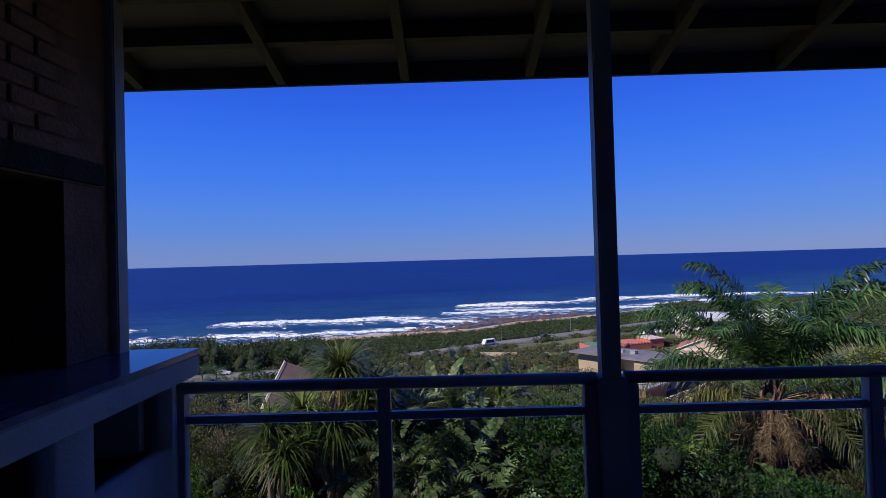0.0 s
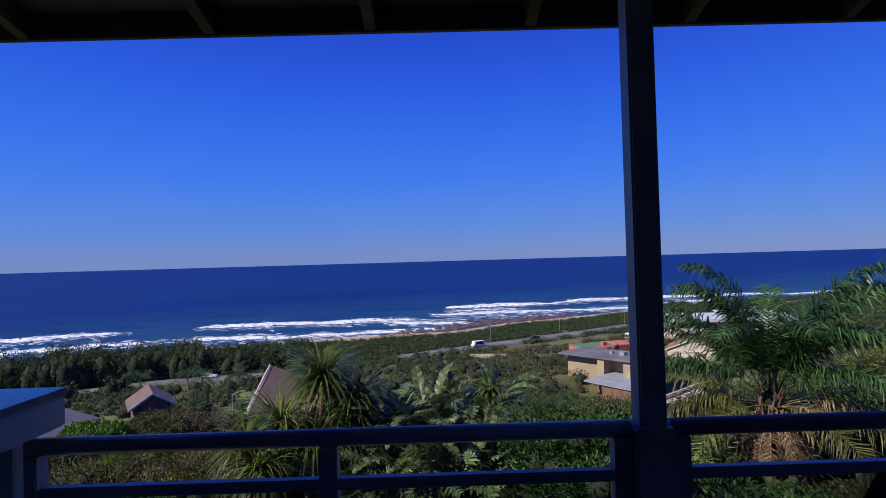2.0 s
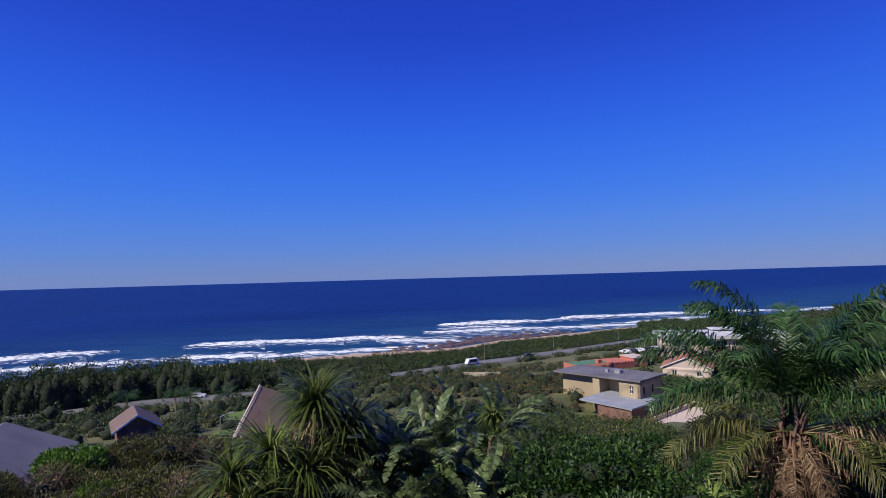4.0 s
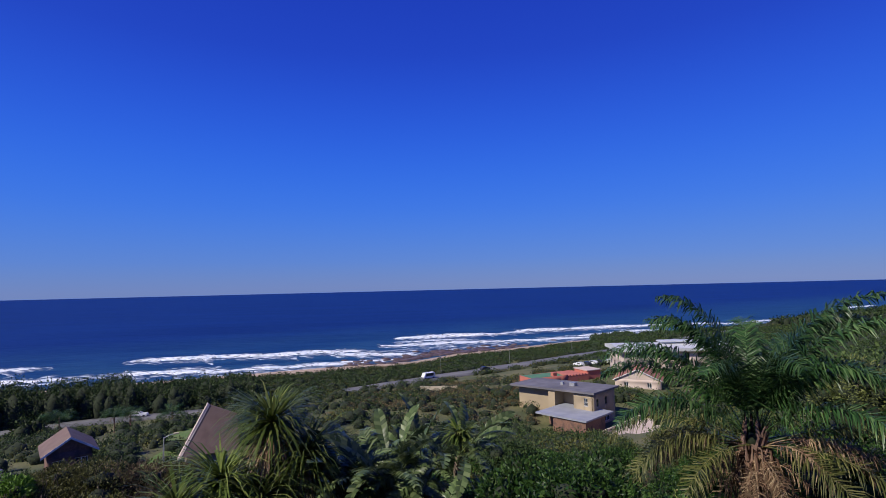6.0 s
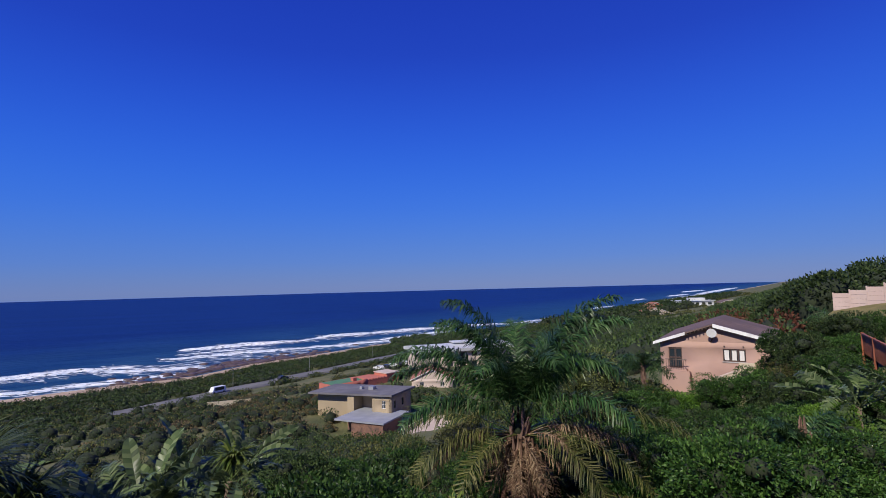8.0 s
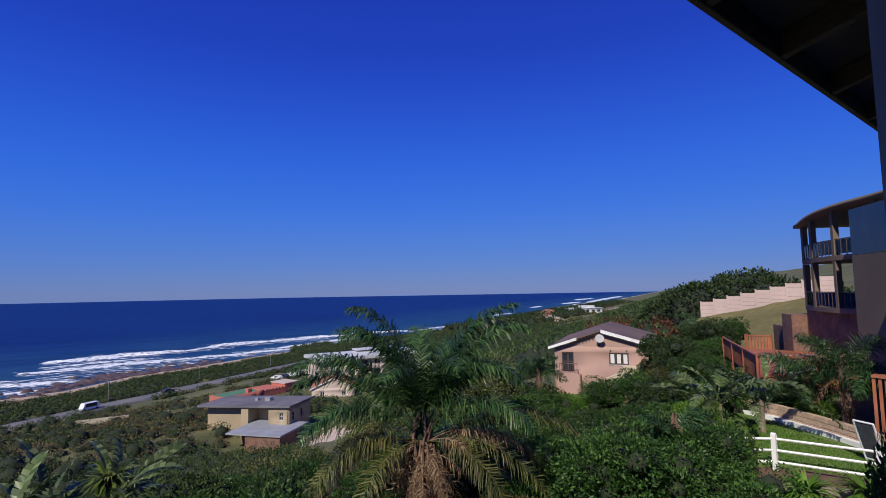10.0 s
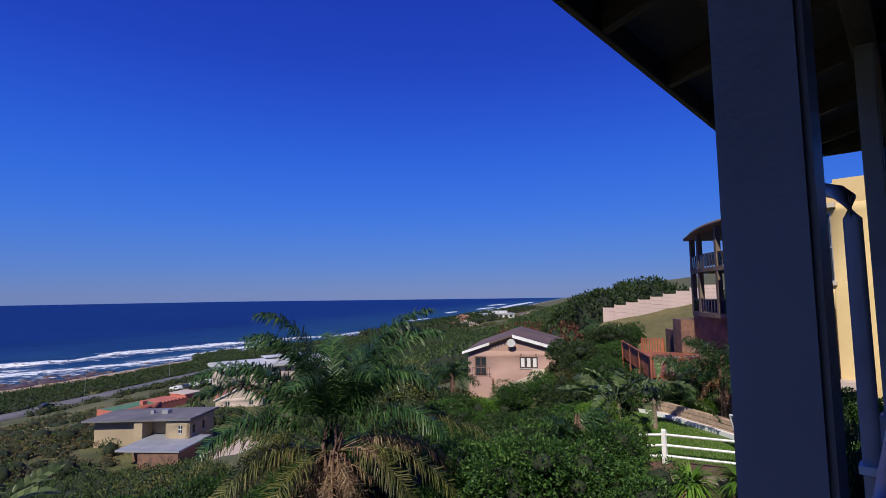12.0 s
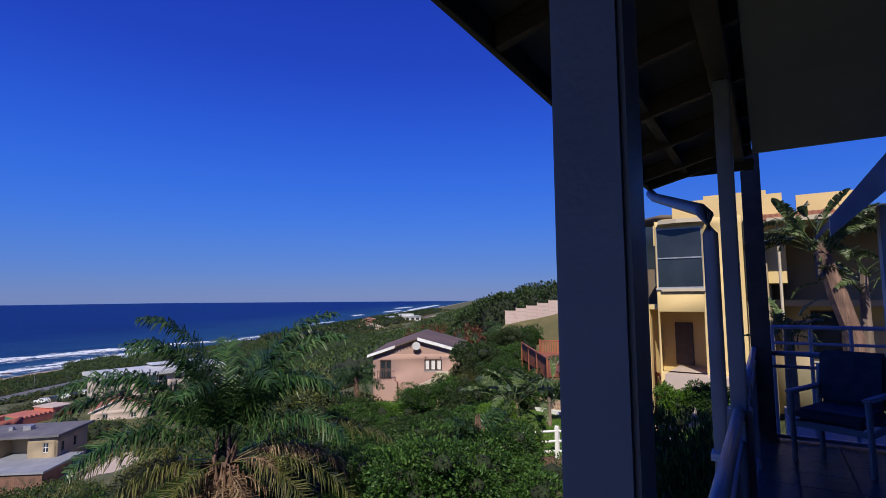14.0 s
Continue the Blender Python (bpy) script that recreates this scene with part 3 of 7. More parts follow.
# ---- the veranda ----
RAIL_Z = 1.0
PX, PY = 0.697, 0.0            # the middle post
POSTS = [-1.495, PX, 3.24]
EAVE_Y, EAVE_Z = 0.757, 2.56
DECK_X0, DECK_X1, DECK_Y0 = -2.6, 7.0, -4.2


def deck():
    fl = block("floor", DECK_X0 - 0.3, DECK_X1 + 0.12, DECK_Y0 - 0.2, 0.12, -0.25, -0.012, M_GROUT)
    tagged(fl, "raised veranda slab with dark grout", "floor", kind="structure")
    step, gap = 0.4, 0.006
    me = None
    n = 0
    for i in range(int((DECK_X1 - DECK_X0) / step) + 1):
        for j in range(int(-DECK_Y0 / step) + 1):
            x, y = DECK_X0 + i * step, 0.1 - (j + 1) * step
            if me is None:
                ob = block("floor_tile", gap, step - gap, gap, step - gap, -0.012, 0.0, M_TILE, fl)
                me = ob.data
            else:
                ob = put("floor_tile", me, None, fl)
            ob.location = (x, y, rng.uniform(-0.0006, 0.0006))


def post(x, y, name="veranda_post"):
    e = thing(name, "square blue-grey painted timber veranda post", "post", (x, y, 0), group="veranda posts")
    block("shaft", -0.042, 0.042, -0.04, 0.037, 0.0, 2.72, M_PAINT, e, "", 0.006)
    block("base_sleeve", -0.062, 0.062, -0.058, 0.055, 0.0, RAIL_Z - 0.015, M_PAINT, e, "boxed lower post sleeve", 0.006)
    return e


def railing(x0, x1, y, balusters, name="railing", turn=0.0, at=None):
    """A pipe handrail with a mid rail, square stanchions and glass panes."""
    e = thing(name, "blue-grey metal railing with clear glass panes", "railing", at or (0, y, 0), turn)
    Shape().tube([(x0, 0, RAIL_Z - 0.027), (x1, 0, RAIL_Z - 0.027)], 0.027, 14).done("handrail", M_RAIL, e, "", 0, True)
    Shape().box(x0, x1, -0.016, 0.016, RAIL_Z - 0.185, RAIL_Z - 0.150).done("mid_rail", M_RAIL, e, "", 0.004)
    Shape().box(x0, x1, -0.016, 0.016, 0.07, 0.105).done("bottom_rail", M_RAIL, e, "", 0.004)
    stops = sorted(balusters)
    for b in stops:
        block("stanchion", b - 0.028, b + 0.028, -0.028, 0.028, 0.0, RAIL_Z - 0.05, M_RAIL, e, "", 0.004)
    for a, b in zip(stops, stops[1:]):
        g = block("glass_pane", a + 0.04, b - 0.04, -0.004, 0.004, 0.12, RAIL_Z - 0.19, M_GLASS, e, "clear glass infill pane")
        g.visible_shadow = False
    return e


def roof():
    """Lean-to roof on rafters and purlins, its low edge out beyond the rail."""
    pitch = math.tan(radians(15.5))
    x0, x1 = DECK_X0 - 0.5, 5.32
    ztop = lambda y: EAVE_Z + (EAVE_Y - y) * pitch
    e = thing("veranda_roof", "dark lean-to veranda roof with exposed rafters", "roof", kind="structure")
    ys = (EAVE_Y, DECK_Y0)
    Shape().prism([(x0, ys[0], ztop(ys[0]) + 0.11), (x0, ys[1], ztop(ys[1]) + 0.11), (x0, ys[1], ztop(ys[1]) + 0.14), (x0, ys[0], ztop(ys[0]) + 0.14)], (x1 - x0, 0, 0)).done("roof_sheet", M_SOFFIT, e)
    for x in (-3.0, -2.35, -1.82, -0.98, -0.25, 0.48, 1.21, 1.94, 2.67, 3.4, 4.13, 4.86, 5.24):
        Shape().prism([(x, EAVE_Y - 0.032, ztop(EAVE_Y) + 0.005), (x, -0.11, ztop(-0.11) - 0.02), (x, -0.11, ztop(-0.11) + 0.108), (x, EAVE_Y - 0.032, ztop(EAVE_Y) + 0.108)], (0.05, 0, 0)).done("rafter", M_TIMBER, e)
    for y in (0.42, -0.02):
        Shape().box(x0 + 0.02, x1 - 0.02, y - 0.03, y + 0.03, ztop(y) + 0.02, ztop(y) + 0.105).done("purlin", M_TIMBER, e)
    block("eave_beam", x0, x1, EAVE_Y - 0.03, EAVE_Y, EAVE_Z, EAVE_Z + 0.2, M_TIMBER, e, "dark fascia board", 0.003)
    block("end_beam", x1, x1 + 0.03, -0.12, EAVE_Y, EAVE_Z + 0.1, EAVE_Z + 0.2, M_TIMBER, e)
    block("post_beam", x0 + 0.3, x1 - 0.05, -0.05, 0.05, 2.72, ztop(0) - 0.001 + 0.02, M_TIMBER, e, "timber beam over the posts", 0.003)
    c = block("ceiling", DECK_X0 - 0.3, x1 + 0.02, DECK_Y0 - 0.2, -0.115, 2.80, 2.84, M_CEIL)
    tagged(c, "flat grey boarded veranda ceiling", "ceiling", kind="structure")
    return e


deck()
for px in POSTS:
    post(px, PY)
railing(-1.25, PX - 0.064, 0, [-1.21, -0.30, PX - 0.09])
railing(PX + 0.064, POSTS[2] - 0.064, 0, [PX + 0.09, 1.84, POSTS[2] - 0.09])
railing(POSTS[2] + 0.064, DECK_X1 - 0.04, 0, [POSTS[2] + 0.09, 4.4, 5.7, DECK_X1 - 0.06])
railing(0.0, 3.4, 0, [0.05, 1.1, 2.2, 3.3], "railing", -90, (DECK_X1 - 0.06, -0.06, -0.05))
roof()
# the house wall behind and the side wall close the veranda
tagged(block("wall_house", DECK_X0 - 0.3, DECK_X1 - 1.2, DECK_Y0 - 0.45, DECK_Y0 - 0.2, -4.5, 4.6, M_PLASTER), "plain plastered house wall behind the veranda", "wall", kind="structure")
tagged(block("wall_side", DECK_X0 - 0.55, DECK_X0 - 0.3, DECK_Y0 - 0.2, -0.1, -4.5, 3.6, M_BRICKDARK), "dark face-brick side wall of the veranda", "wall", kind="structure")
tagged(block("wall_base", DECK_X0 - 0.3, DECK_X1 + 0.1, DECK_Y0 - 0.2, 0.05, -6.5, -0.25, M_PLASTER), "plastered base wall under the veranda", "wall", kind="structure")


def braai():
    """Built-in barbecue: white plastered counter with wood niches, stone slab, sooty brick firebox and chimney."""
    e = thing("built_in_barbecue", "white plastered barbecue counter with sooty brick chimney", "barbecue", (0, 0, 0))
    X1 = -1.2
    m = pose(X1, -1.95, 0, 0, 0, 90)
    wall_with_holes("counter_front", 1.9, 0, 1.02, 0.12, [(0.3, 1.21, 0.74, 1.0), (1.38, 1.86, 0.74, 1.0)], M_PLASTER, e, m)
    block("counter_back", DECK_X0 - 0.28, DECK_X0 - 0.16, -1.95, -0.07, 0, 1.02, M_PLASTER, e)
    # near-black sheet painted for the dark inside the wood niches
    block("niche_lining", DECK_X0 - 0.158, X1 - 0.125, -1.93, -0.13, 0.66, 0.72, M_SOOT_AND_DARK, e)
    block("end_panel", DECK_X0 - 0.155, X1 - 0.125, -0.12, -0.06, 0.0, 1.02, M_PLASTER, e)
    block("slab_edge", DECK_X0 - 0.28, X1 + 0.05, -1.98, 0.06, 1.02, 1.115, M_PLASTER, e, "white plastered slab edge", 0.006)
    block("stone_slab", DECK_X0 - 0.27, X1 + 0.055, -1.985, 0.065, 1.116, 1.14, M_COUNTER, e, "polished dark stone top", 0.004)
    for y0, y1 in ((-1.9, -1.62), (-0.30, -0.045)):
        block("chimney_cheek", DECK_X0 - 0.25, -1.49, y0, y1, 1.142, 1.86, M_BRICKDARK, e)
    block("firebox_back", DECK_X0 - 0.27, DECK_X0 - 0.2, -1.6, -0.31, 1.142, 1.86, M_SOOT_AND_DARK, e, "soot-black firebox")
    block("chimney_breast", DECK_X0 - 0.25, -1.49, -1.9, -0.045, 1.862, 2.79, M_BRICKDARK, e)
    block("lintel", -1.489, -1.465, -1.85, -0.1, 1.87, 1.96, M_SOOT_AND_DARK, e)
    # face bricks proud of the chimney's front
    me, n = None, 0
    for r in range(12):
        for k in range(8):
            y = -1.9 + k * 0.225 - (r % 2) * 0.11
            if y < -1.92 or y + 0.215 > -0.13:
                continue
            z = 1.965 + r * 0.068
            if me is None:
                ob = block("brick", 0, 0.012, 0, 0.21, 0, 0.058, M_BRICKDARK, e, "", 0.003)
                me = ob.data
            else:
                ob = put("brick", me, None, e)
            ob.location = (-1.49 + rng.uniform(0, 0.004), y, z)
    return e


braai()


def downpipe():
    e = thing("gutter_downpipe", "white plastic rainwater pipe with a swan neck", "pipe")
    # white pipe in the posts' blue-grey: sky tint and shade painted in
    Shape().tube([(5.28, 0.73, 2.53), (5.12, 0.67, 2.46), (3.78, 0.18, 2.11), (3.64, 0.135, 2.05), (3.58, 0.115, 1.93), (3.58, 0.115, -1.0)], 0.042, 12).done("pipe", M_PAINT, e, "", 0, True)
    block("bracket", 3.52, 3.64, 0.05, 0.17, 0.62, 0.66, M_WHITE, e)
    return e


downpipe()


def garden_chair(at, rz):
    e = thing("garden_armchair", "white framed armchair, greyed as in shade, with dark grey cushions on the tiles", "chair", at, rz, "veranda chairs")
    for x in (-0.3, 0.3):
        Shape().tube([(x, 0.28, 0), (x, 0.29, 0.4), (x, 0.3, 0.64)], 0.026, 8).done("leg", M_CHAIR, e)
        Shape().tube([(x, -0.32, 0), (x, -0.29, 0.4), (x, -0.36, 0.86)], 0.026, 8).done("leg", M_CHAIR, e)
        Shape().box(x - 0.035, x + 0.035, -0.34, 0.34, 0.63, 0.665).done("armrest", M_CHAIR, e, "", 0.01)
        Shape().box(x - 0.02, x + 0.02, -0.29, 0.28, 0.33, 0.38).done("side_rail", M_CHAIR, e, "", 0.006)
    for y in (-0.29, 0.285):
        Shape().box(-0.28, 0.28, y - 0.02, y + 0.02, 0.33, 0.38).done("cross_rail", M_CHAIR, e, "", 0.006)
    Shape().box(-0.275, 0.275, -0.28, 0.31, 0.385, 0.50).done("seat_cushion", M_CUSHION, e, "dark grey seat cushion", 0.035)
    Shape().box(-0.275, 0.275, -0.06, 0.06, 0, 0.52, pose(0, -0.26, 0.49, 10)).done("back_cushion", M_CUSHION, e, "dark grey back cushion", 0.035)
    Shape().box(-0.28, 0.28, -0.02, 0.02, 0.8, 0.85, pose(0, -0.36, 0, 0)).done("back_rail", M_CHAIR, e, "", 0.006)
    return e


garden_chair((6.27, -0.69, 0), 65)


def corner_column():
    e = thing("corner_column", "dark square timber column at the end of the veranda", "column", (6.86, -0.07, 0))
    block("shaft", -0.09, 0.09, -0.095, 0.095, 0.03, 3.2, M_TIMBER, e, "", 0.006)
    block("base_plate", -0.11, 0.11, -0.115, 0.115, 0.0, 0.03, M_TIMBER, e, "", 0.004)


corner_column()


def house_wing():
    """The wing beyond the veranda: a white wall under a sloping eave."""
    e = thing("house_wing", "white plastered wing of the house with a dark gable eave", "house", (0, 0, 0))
    block("wing_wall", 9.4, 9.65, -4.5, -1.55, -5, 2.8, M_PLASTER, e)
    Shape().prism([(8.95, -0.95, 2.36), (8.95, -2.7, 3.95), (8.95, -2.7, 4.8), (8.95, -0.95, 2.62)], (0.1, 0, 0)).done("bargeboard", M_PAINT, e, "blue-grey bargeboard")
    Shape().prism([(9.06, -0.95, 2.5), (9.06, -2.7, 4.6), (9.06, -2.7, 4.7), (9.06, -0.95, 2.6)], (2.4, 0, 0)).done("roof_slope", M_BROWNROOF, e)
    block("wing_window", 9.36, 9.4, -2.6, -1.75, 0.9, 2.1, M_WINDOW, e)
    fl = block("terrace", 7.2, 14, -6.5, -0.35, -3.2, -0.9, M_ROSE, e, "pinkish paved terrace")
    r = thing("stair_railing", "grey metal railing beside the neighbouring stairs", "railing")
    for k in range(6):
        y = -0.2 - k * 0.55
        Shape().tube([(11.0, y, -0.9), (11.0, y, 1.02)], 0.03, 6).done("stanchion", M_RAIL, r)
    Shape().tube([(11.0, -0.2, 1.0), (11.0, -3.2, 1.0)], 0.035, 8).done("handrail", M_RAIL, r)
    Shape().tube([(11.0, -0.2, 0.72), (11.0, -3.2, 0.72)], 0.025, 8).done("mid_rail", M_RAIL, r)


house_wing()


def main_house():
    """Unseen storeys behind the veranda, added to cast shade on the house wing."""
    e = thing("main_house", "unseen plastered storeys with brown roof, added to shade the house wing", "house", kind="structure")
    block("unseen_wall", DECK_X0 - 0.3, 7.4, -11.0, DECK_Y0 - 0.46, -4.5, 6.4, M_PLASTER, e)
    # block added above the veranda ceiling, only to keep sun off the wing
    block("upper_storey", DECK_X0 - 0.3, 5.6, DECK_Y0 - 0.44, -1.3, 4.3, 7.4, M_PLASTER, e)
    Shape().prism([(DECK_X0 - 1, -11.6, 6.4), (DECK_X0 - 1, -4.0, 6.4), (DECK_X0 - 1, -7.8, 8.2)], (11.6, 0, 0)).done("roof", M_BROWNROOF, e)


main_house()

# ---- houses ----
def window(x0, x1, z0, z1, parent, m, frame_mat, cols=2, rows=1, curtain=False, depth=0.08, fw=0.06):
    """A framed window set into an opening, with its panes behind the frame."""
    sh = Shape()
    sh.box(x0, x1, depth - 0.03, depth + 0.04, z0, z0 + fw, m).box(x0, x1, depth - 0.03, depth + 0.04, z1 - fw, z1, m)
    for k in range(cols + 1):
        c = x0 + (x1 - x0) * k / cols
        sh.box(max(x0, c - fw / 2), min(x1, c + fw / 2), depth - 0.028, depth + 0.038, z0 + fw, z1 - fw, m)
    for k in range(1, rows):
        c = z0 + (z1 - z0) * k / rows
        sh.box(x0 + fw / 2, x1 - fw / 2, depth - 0.026, depth + 0.036, c - fw / 2, c + fw / 2, m)
    w = sh.done("window", frame_mat, parent)
    p = Shape().box(x0, x1, depth + 0.01, depth + 0.02, z0, z1, m).done("pane", M_WINDOW, w)
    if curtain:
        for k in range(cols):
            a = x0 + (x1 - x0) * k / cols
            b = x0 + (x1 - x0) * (k + 1) / cols
            Shape().box(a + fw, b - fw, depth + 0.001, depth + 0.008, z0 + fw, z1 - fw, m).done("curtain", M_CURTAIN, w)
    Shape().box(x0 - 0.06, x1 + 0.06, -0.06, depth, z0 - 0.07, z0 - 0.002, m).done("sill", M_PLASTER, w)
    return w


def gable_house():
    e = thing("gable_house", "salmon plastered bungalow with brown roof and white bargeboards", "house", (35.5, 29.3, 0), -60.0)
    I = Matrix.Identity(4)
    L, D, z0, ze, za, ax = 8.0, 11.0, -9.0, -3.36, -2.06, 3.95
    openings = [(0.62, 1.6, -5.5, -3.86), (4.5, 6.03, -4.8, -3.84)]
    wall_with_holes("gable_wall", L, z0, ze, 0.25, openings, M_PINK, e, I)
    Shape().prism([(0, 0, ze), (L, 0, ze), (L, 0, ze + 0.14), (ax, 0, za)], (0, 0.25, 0)).done("gable_peak", M_PINK, e)
    for x in (0, L - 0.25):
        Shape().box(x, x + 0.25, 0.252, D, z0, ze).done("side_wall", M_PINK, e)
    Shape().box(0.25, L - 0.25, D - 0.25, D, z0, ze).done("rear_wall", M_PINK, e)
    ov = 0.45
    for sx, zlow in ((-0.42, -3.53), (L + 0.4, -3.30)):
        Shape().prism([(sx, -ov, zlow), (ax, -ov, za + 0.02), (ax, -ov, za + 0.14), (sx, -ov, zlow + 0.12)], (0, D + 2 * ov, 0)).done("roof_slope", M_BROWNROOF, e)
    # the left board stops short, the rafters show beyond it
    Shape().prism([(-0.46, -ov - 0.04, -3.62), (1.95, -ov - 0.04, -2.82), (1.95, -ov - 0.04, -2.58), (-0.46, -ov - 0.04, -3.40)], (0, 0.038, 0)).done("bargeboard", M_WHITE, e, "short white painted bargeboard")
    Shape().prism([(L + 0.44, -ov - 0.04, -3.42), (ax - 0.02, -ov - 0.04, za - 0.12), (ax - 0.02, -ov - 0.04, za + 0.16), (L + 0.44, -ov - 0.04, -3.16)], (0, 0.038, 0)).done("bargeboard", M_WHITE, e, "white painted bargeboard")
    for k in range(7):
        x = 2.1 + k * 0.28
        zz = za - (ax - x) / (ax + 0.42) * (za + 3.53) - 0.12
        Shape().box(x - 0.05, x + 0.05, -ov - 0.03, -0.002, zz, zz + 0.1).done("rafter_end", M_DARKWOOD, e)
    for k in range(3):
        x = 6.9 + k * 0.42
        Shape().box(x - 0.04, x + 0.04, -ov + 0.05, -0.002, -3.2 - 0.12 * k, -3.1 - 0.12 * k).done("rafter_end", M_DARKWOOD, e)
    window(*openings[0], e, I, M_DARKWOOD, 2, 2, fw=0.13)
    window(*openings[1], e, I, M_DARKWOOD, 3, 1, True, fw=0.10)
    for x in (4.62, 5.9):
        Shape().box(x - 0.05, x + 0.05, -0.1, -0.002, -3.68, -3.6).done("wall_bracket", M_DARKWOOD, e)
    block("balcony_slab", 0.45, 2.0, -0.75, -0.02, -5.62, -5.5, M_PINK, e)
    for k in range(9):
        Shape().tube([(0.5 + k * 0.18, -0.7, -5.5), (0.5 + k * 0.18, -0.7, -4.75)], 0.018, 5).done("baluster", M_DARKWOOD, e)
    Shape().tube([(0.45, -0.7, -4.73), (2.0, -0.7, -4.73)], 0.03, 6).done("balcony_rail", M_DARKWOOD, e)
    block("balcony_wall", 0.3, 2.2, -0.9, -0.02, -9.0, -5.63, M_PINK, e, "stained lower plaster", 0.05)
    d = Shape()
    for r, y in ((0.36, -0.62), (0.28, -0.56), (0.12, -0.52)):
        d.tube([(ax - 0.1, y, -2.62), (ax - 0.1, y + 0.035, -2.61)], r, 16)
    d.done("satellite_dish", M_WHITE, e, "white satellite dish")
    Shape().tube([(ax - 0.1, -0.52, -2.65), (ax - 0.1, -0.2, -3.1), (ax - 0.25, 0.0, -3.35)], 0.05, 6).done("dish_arm", M_DARKWOOD, e)
    Shape().tube([(L - 0.12, -0.06, ze - 0.1), (L - 0.12, -0.06, z0 + 1)], 0.06, 6).done("downpipe", M_WHITE, e)
    # sloping garden wall in front of the gable, with a pier and a dry shrub in the planter
    w = thing("garden_wall", "cream plastered wall stepping down the slope", "wall", (35.5, 29.3, 0), -60.0)
    Shape().prism([(2.7, -1.6, -6.5), (5.6, -1.6, -5.2), (5.6, -1.6, -9), (2.7, -1.6, -9)], (0, 0.22, 0)).done("wall_body", M_CREAM, w)
    block("pier", 5.62, 6.6, -1.66, -1.3, -9, -4.65, M_CREAM, w, "square cream pier", 0.02)
    Shape().prism([(2.65, -1.66, -6.52), (5.6, -1.66, -5.2), (5.6, -1.66, -5.1), (2.65, -1.66, -6.42)], (0, 0.34, 0)).done("coping", M_ROSE, w)


def tan_house():
    """Stepped flat-roofed house: an upper storey and a lower annex with a pale slab roof."""
    e = thing("flat_roofed_house", "tan two-storey house with grey flat roofs", "house", (38.95, 97.5, -1.3), 38.0)
    I = Matrix.Identity(4)
    wall_with_holes("side_wall", 8.6, -28.5, -18.9, 0.3, [(1.3, 2.1, -21.6, -20.1), (4.6, 5.4, -21.6, -20.1), (1.2, 2.4, -24.9, -23.9), (4.4, 6.2, -24.9, -23.6)], M_TAN, e, I)
    window(1.3, 2.1, -21.6, -20.1, e, I, M_DARKWOOD, 1, 2)
    window(4.6, 5.4, -21.6, -20.1, e, I, M_DARKWOOD, 1, 2)
    window(1.2, 2.4, -24.9, -23.9, e, I, M_WHITE, 2, 1)
    window(4.4, 6.2, -24.9, -23.6, e, I, M_WHITE, 3, 1)
    m = pose(0, 4.3, 0, 0, 0, -90)
    wall_with_holes("front_wall", 4.29, -28.5, -18.9, 0.3, [(2.3, 3.1, -21.4, -19.9)], M_TAN, e, m)
    window(2.3, 3.1, -21.4, -19.9, e, m, M_WHITE, 2, 2)
    Shape().box(0.3, 8.6, 4.0, 4.3, -28.5, -18.95).done("inner_wall", M_TAN, e)
    Shape().box(3.0, 8.8, 4.3, 8.6, -28.5, -19.05).done("recessed_wall", M_TAN, e)
    Shape().box(1.2, 8.8, 10.2, 18.8, -28.5, -19.4).done("left_wall", M_TAN, e)
    Shape().box(-0.2, 8.8, 8.6, 10.2, -28.5, -19.2).done("end_wall", M_TAN, e)
    Shape().prism([(-0.6, -0.6, -18.9), (9.4, -0.6, -18.9), (9.4, 20.0, -19.5), (-0.6, 20.0, -19.5)], (0, 0, 0.35)).done("flat_roof", M_GREYROOF, e)
    Shape().box(4.0, 5.2, 6.5, 7.7, -18.9, -18.1).done("roof_vent", M_STEEL, e, "pale metal roof ventilator")
    Shape().box(4.3, 4.9, 9.5, 10.1, -19.0, -18.3).done("roof_vent", M_STEEL, e)
    # annex walls in dark brick, not tan: their shade is in the colour
    Shape().box(-7.0, -0.02, -2.4, 4.6, -28.5, -22.5).done("annex_wall", M_BRICKDARK, e)
    Shape().box(-7.3, 2.9, -2.7, 8.4, -22.5, -22.2).done("annex_roof", M_LIGHTROOF, e, "pale blue-grey concrete slab")
    Shape().box(-3.0, 2.9, 4.61, 8.2, -28.5, -22.5).done("annex_wall", M_BRICKDARK, e)
    d = thing("driveway", "pinkish paved driveway with a low kerb wall", "driveway", (38.95, 97.5, 0), 38.0, kind="structure")
    Shape().box(-12, 14, -9.5, -3.4, -27.6, -26.4).done("paving", M_ROSE, d)
    Shape().box(-12, 14, -4.2, -3.9, -26.4, -25.6).done("kerb_wall", M_CREAM, d)


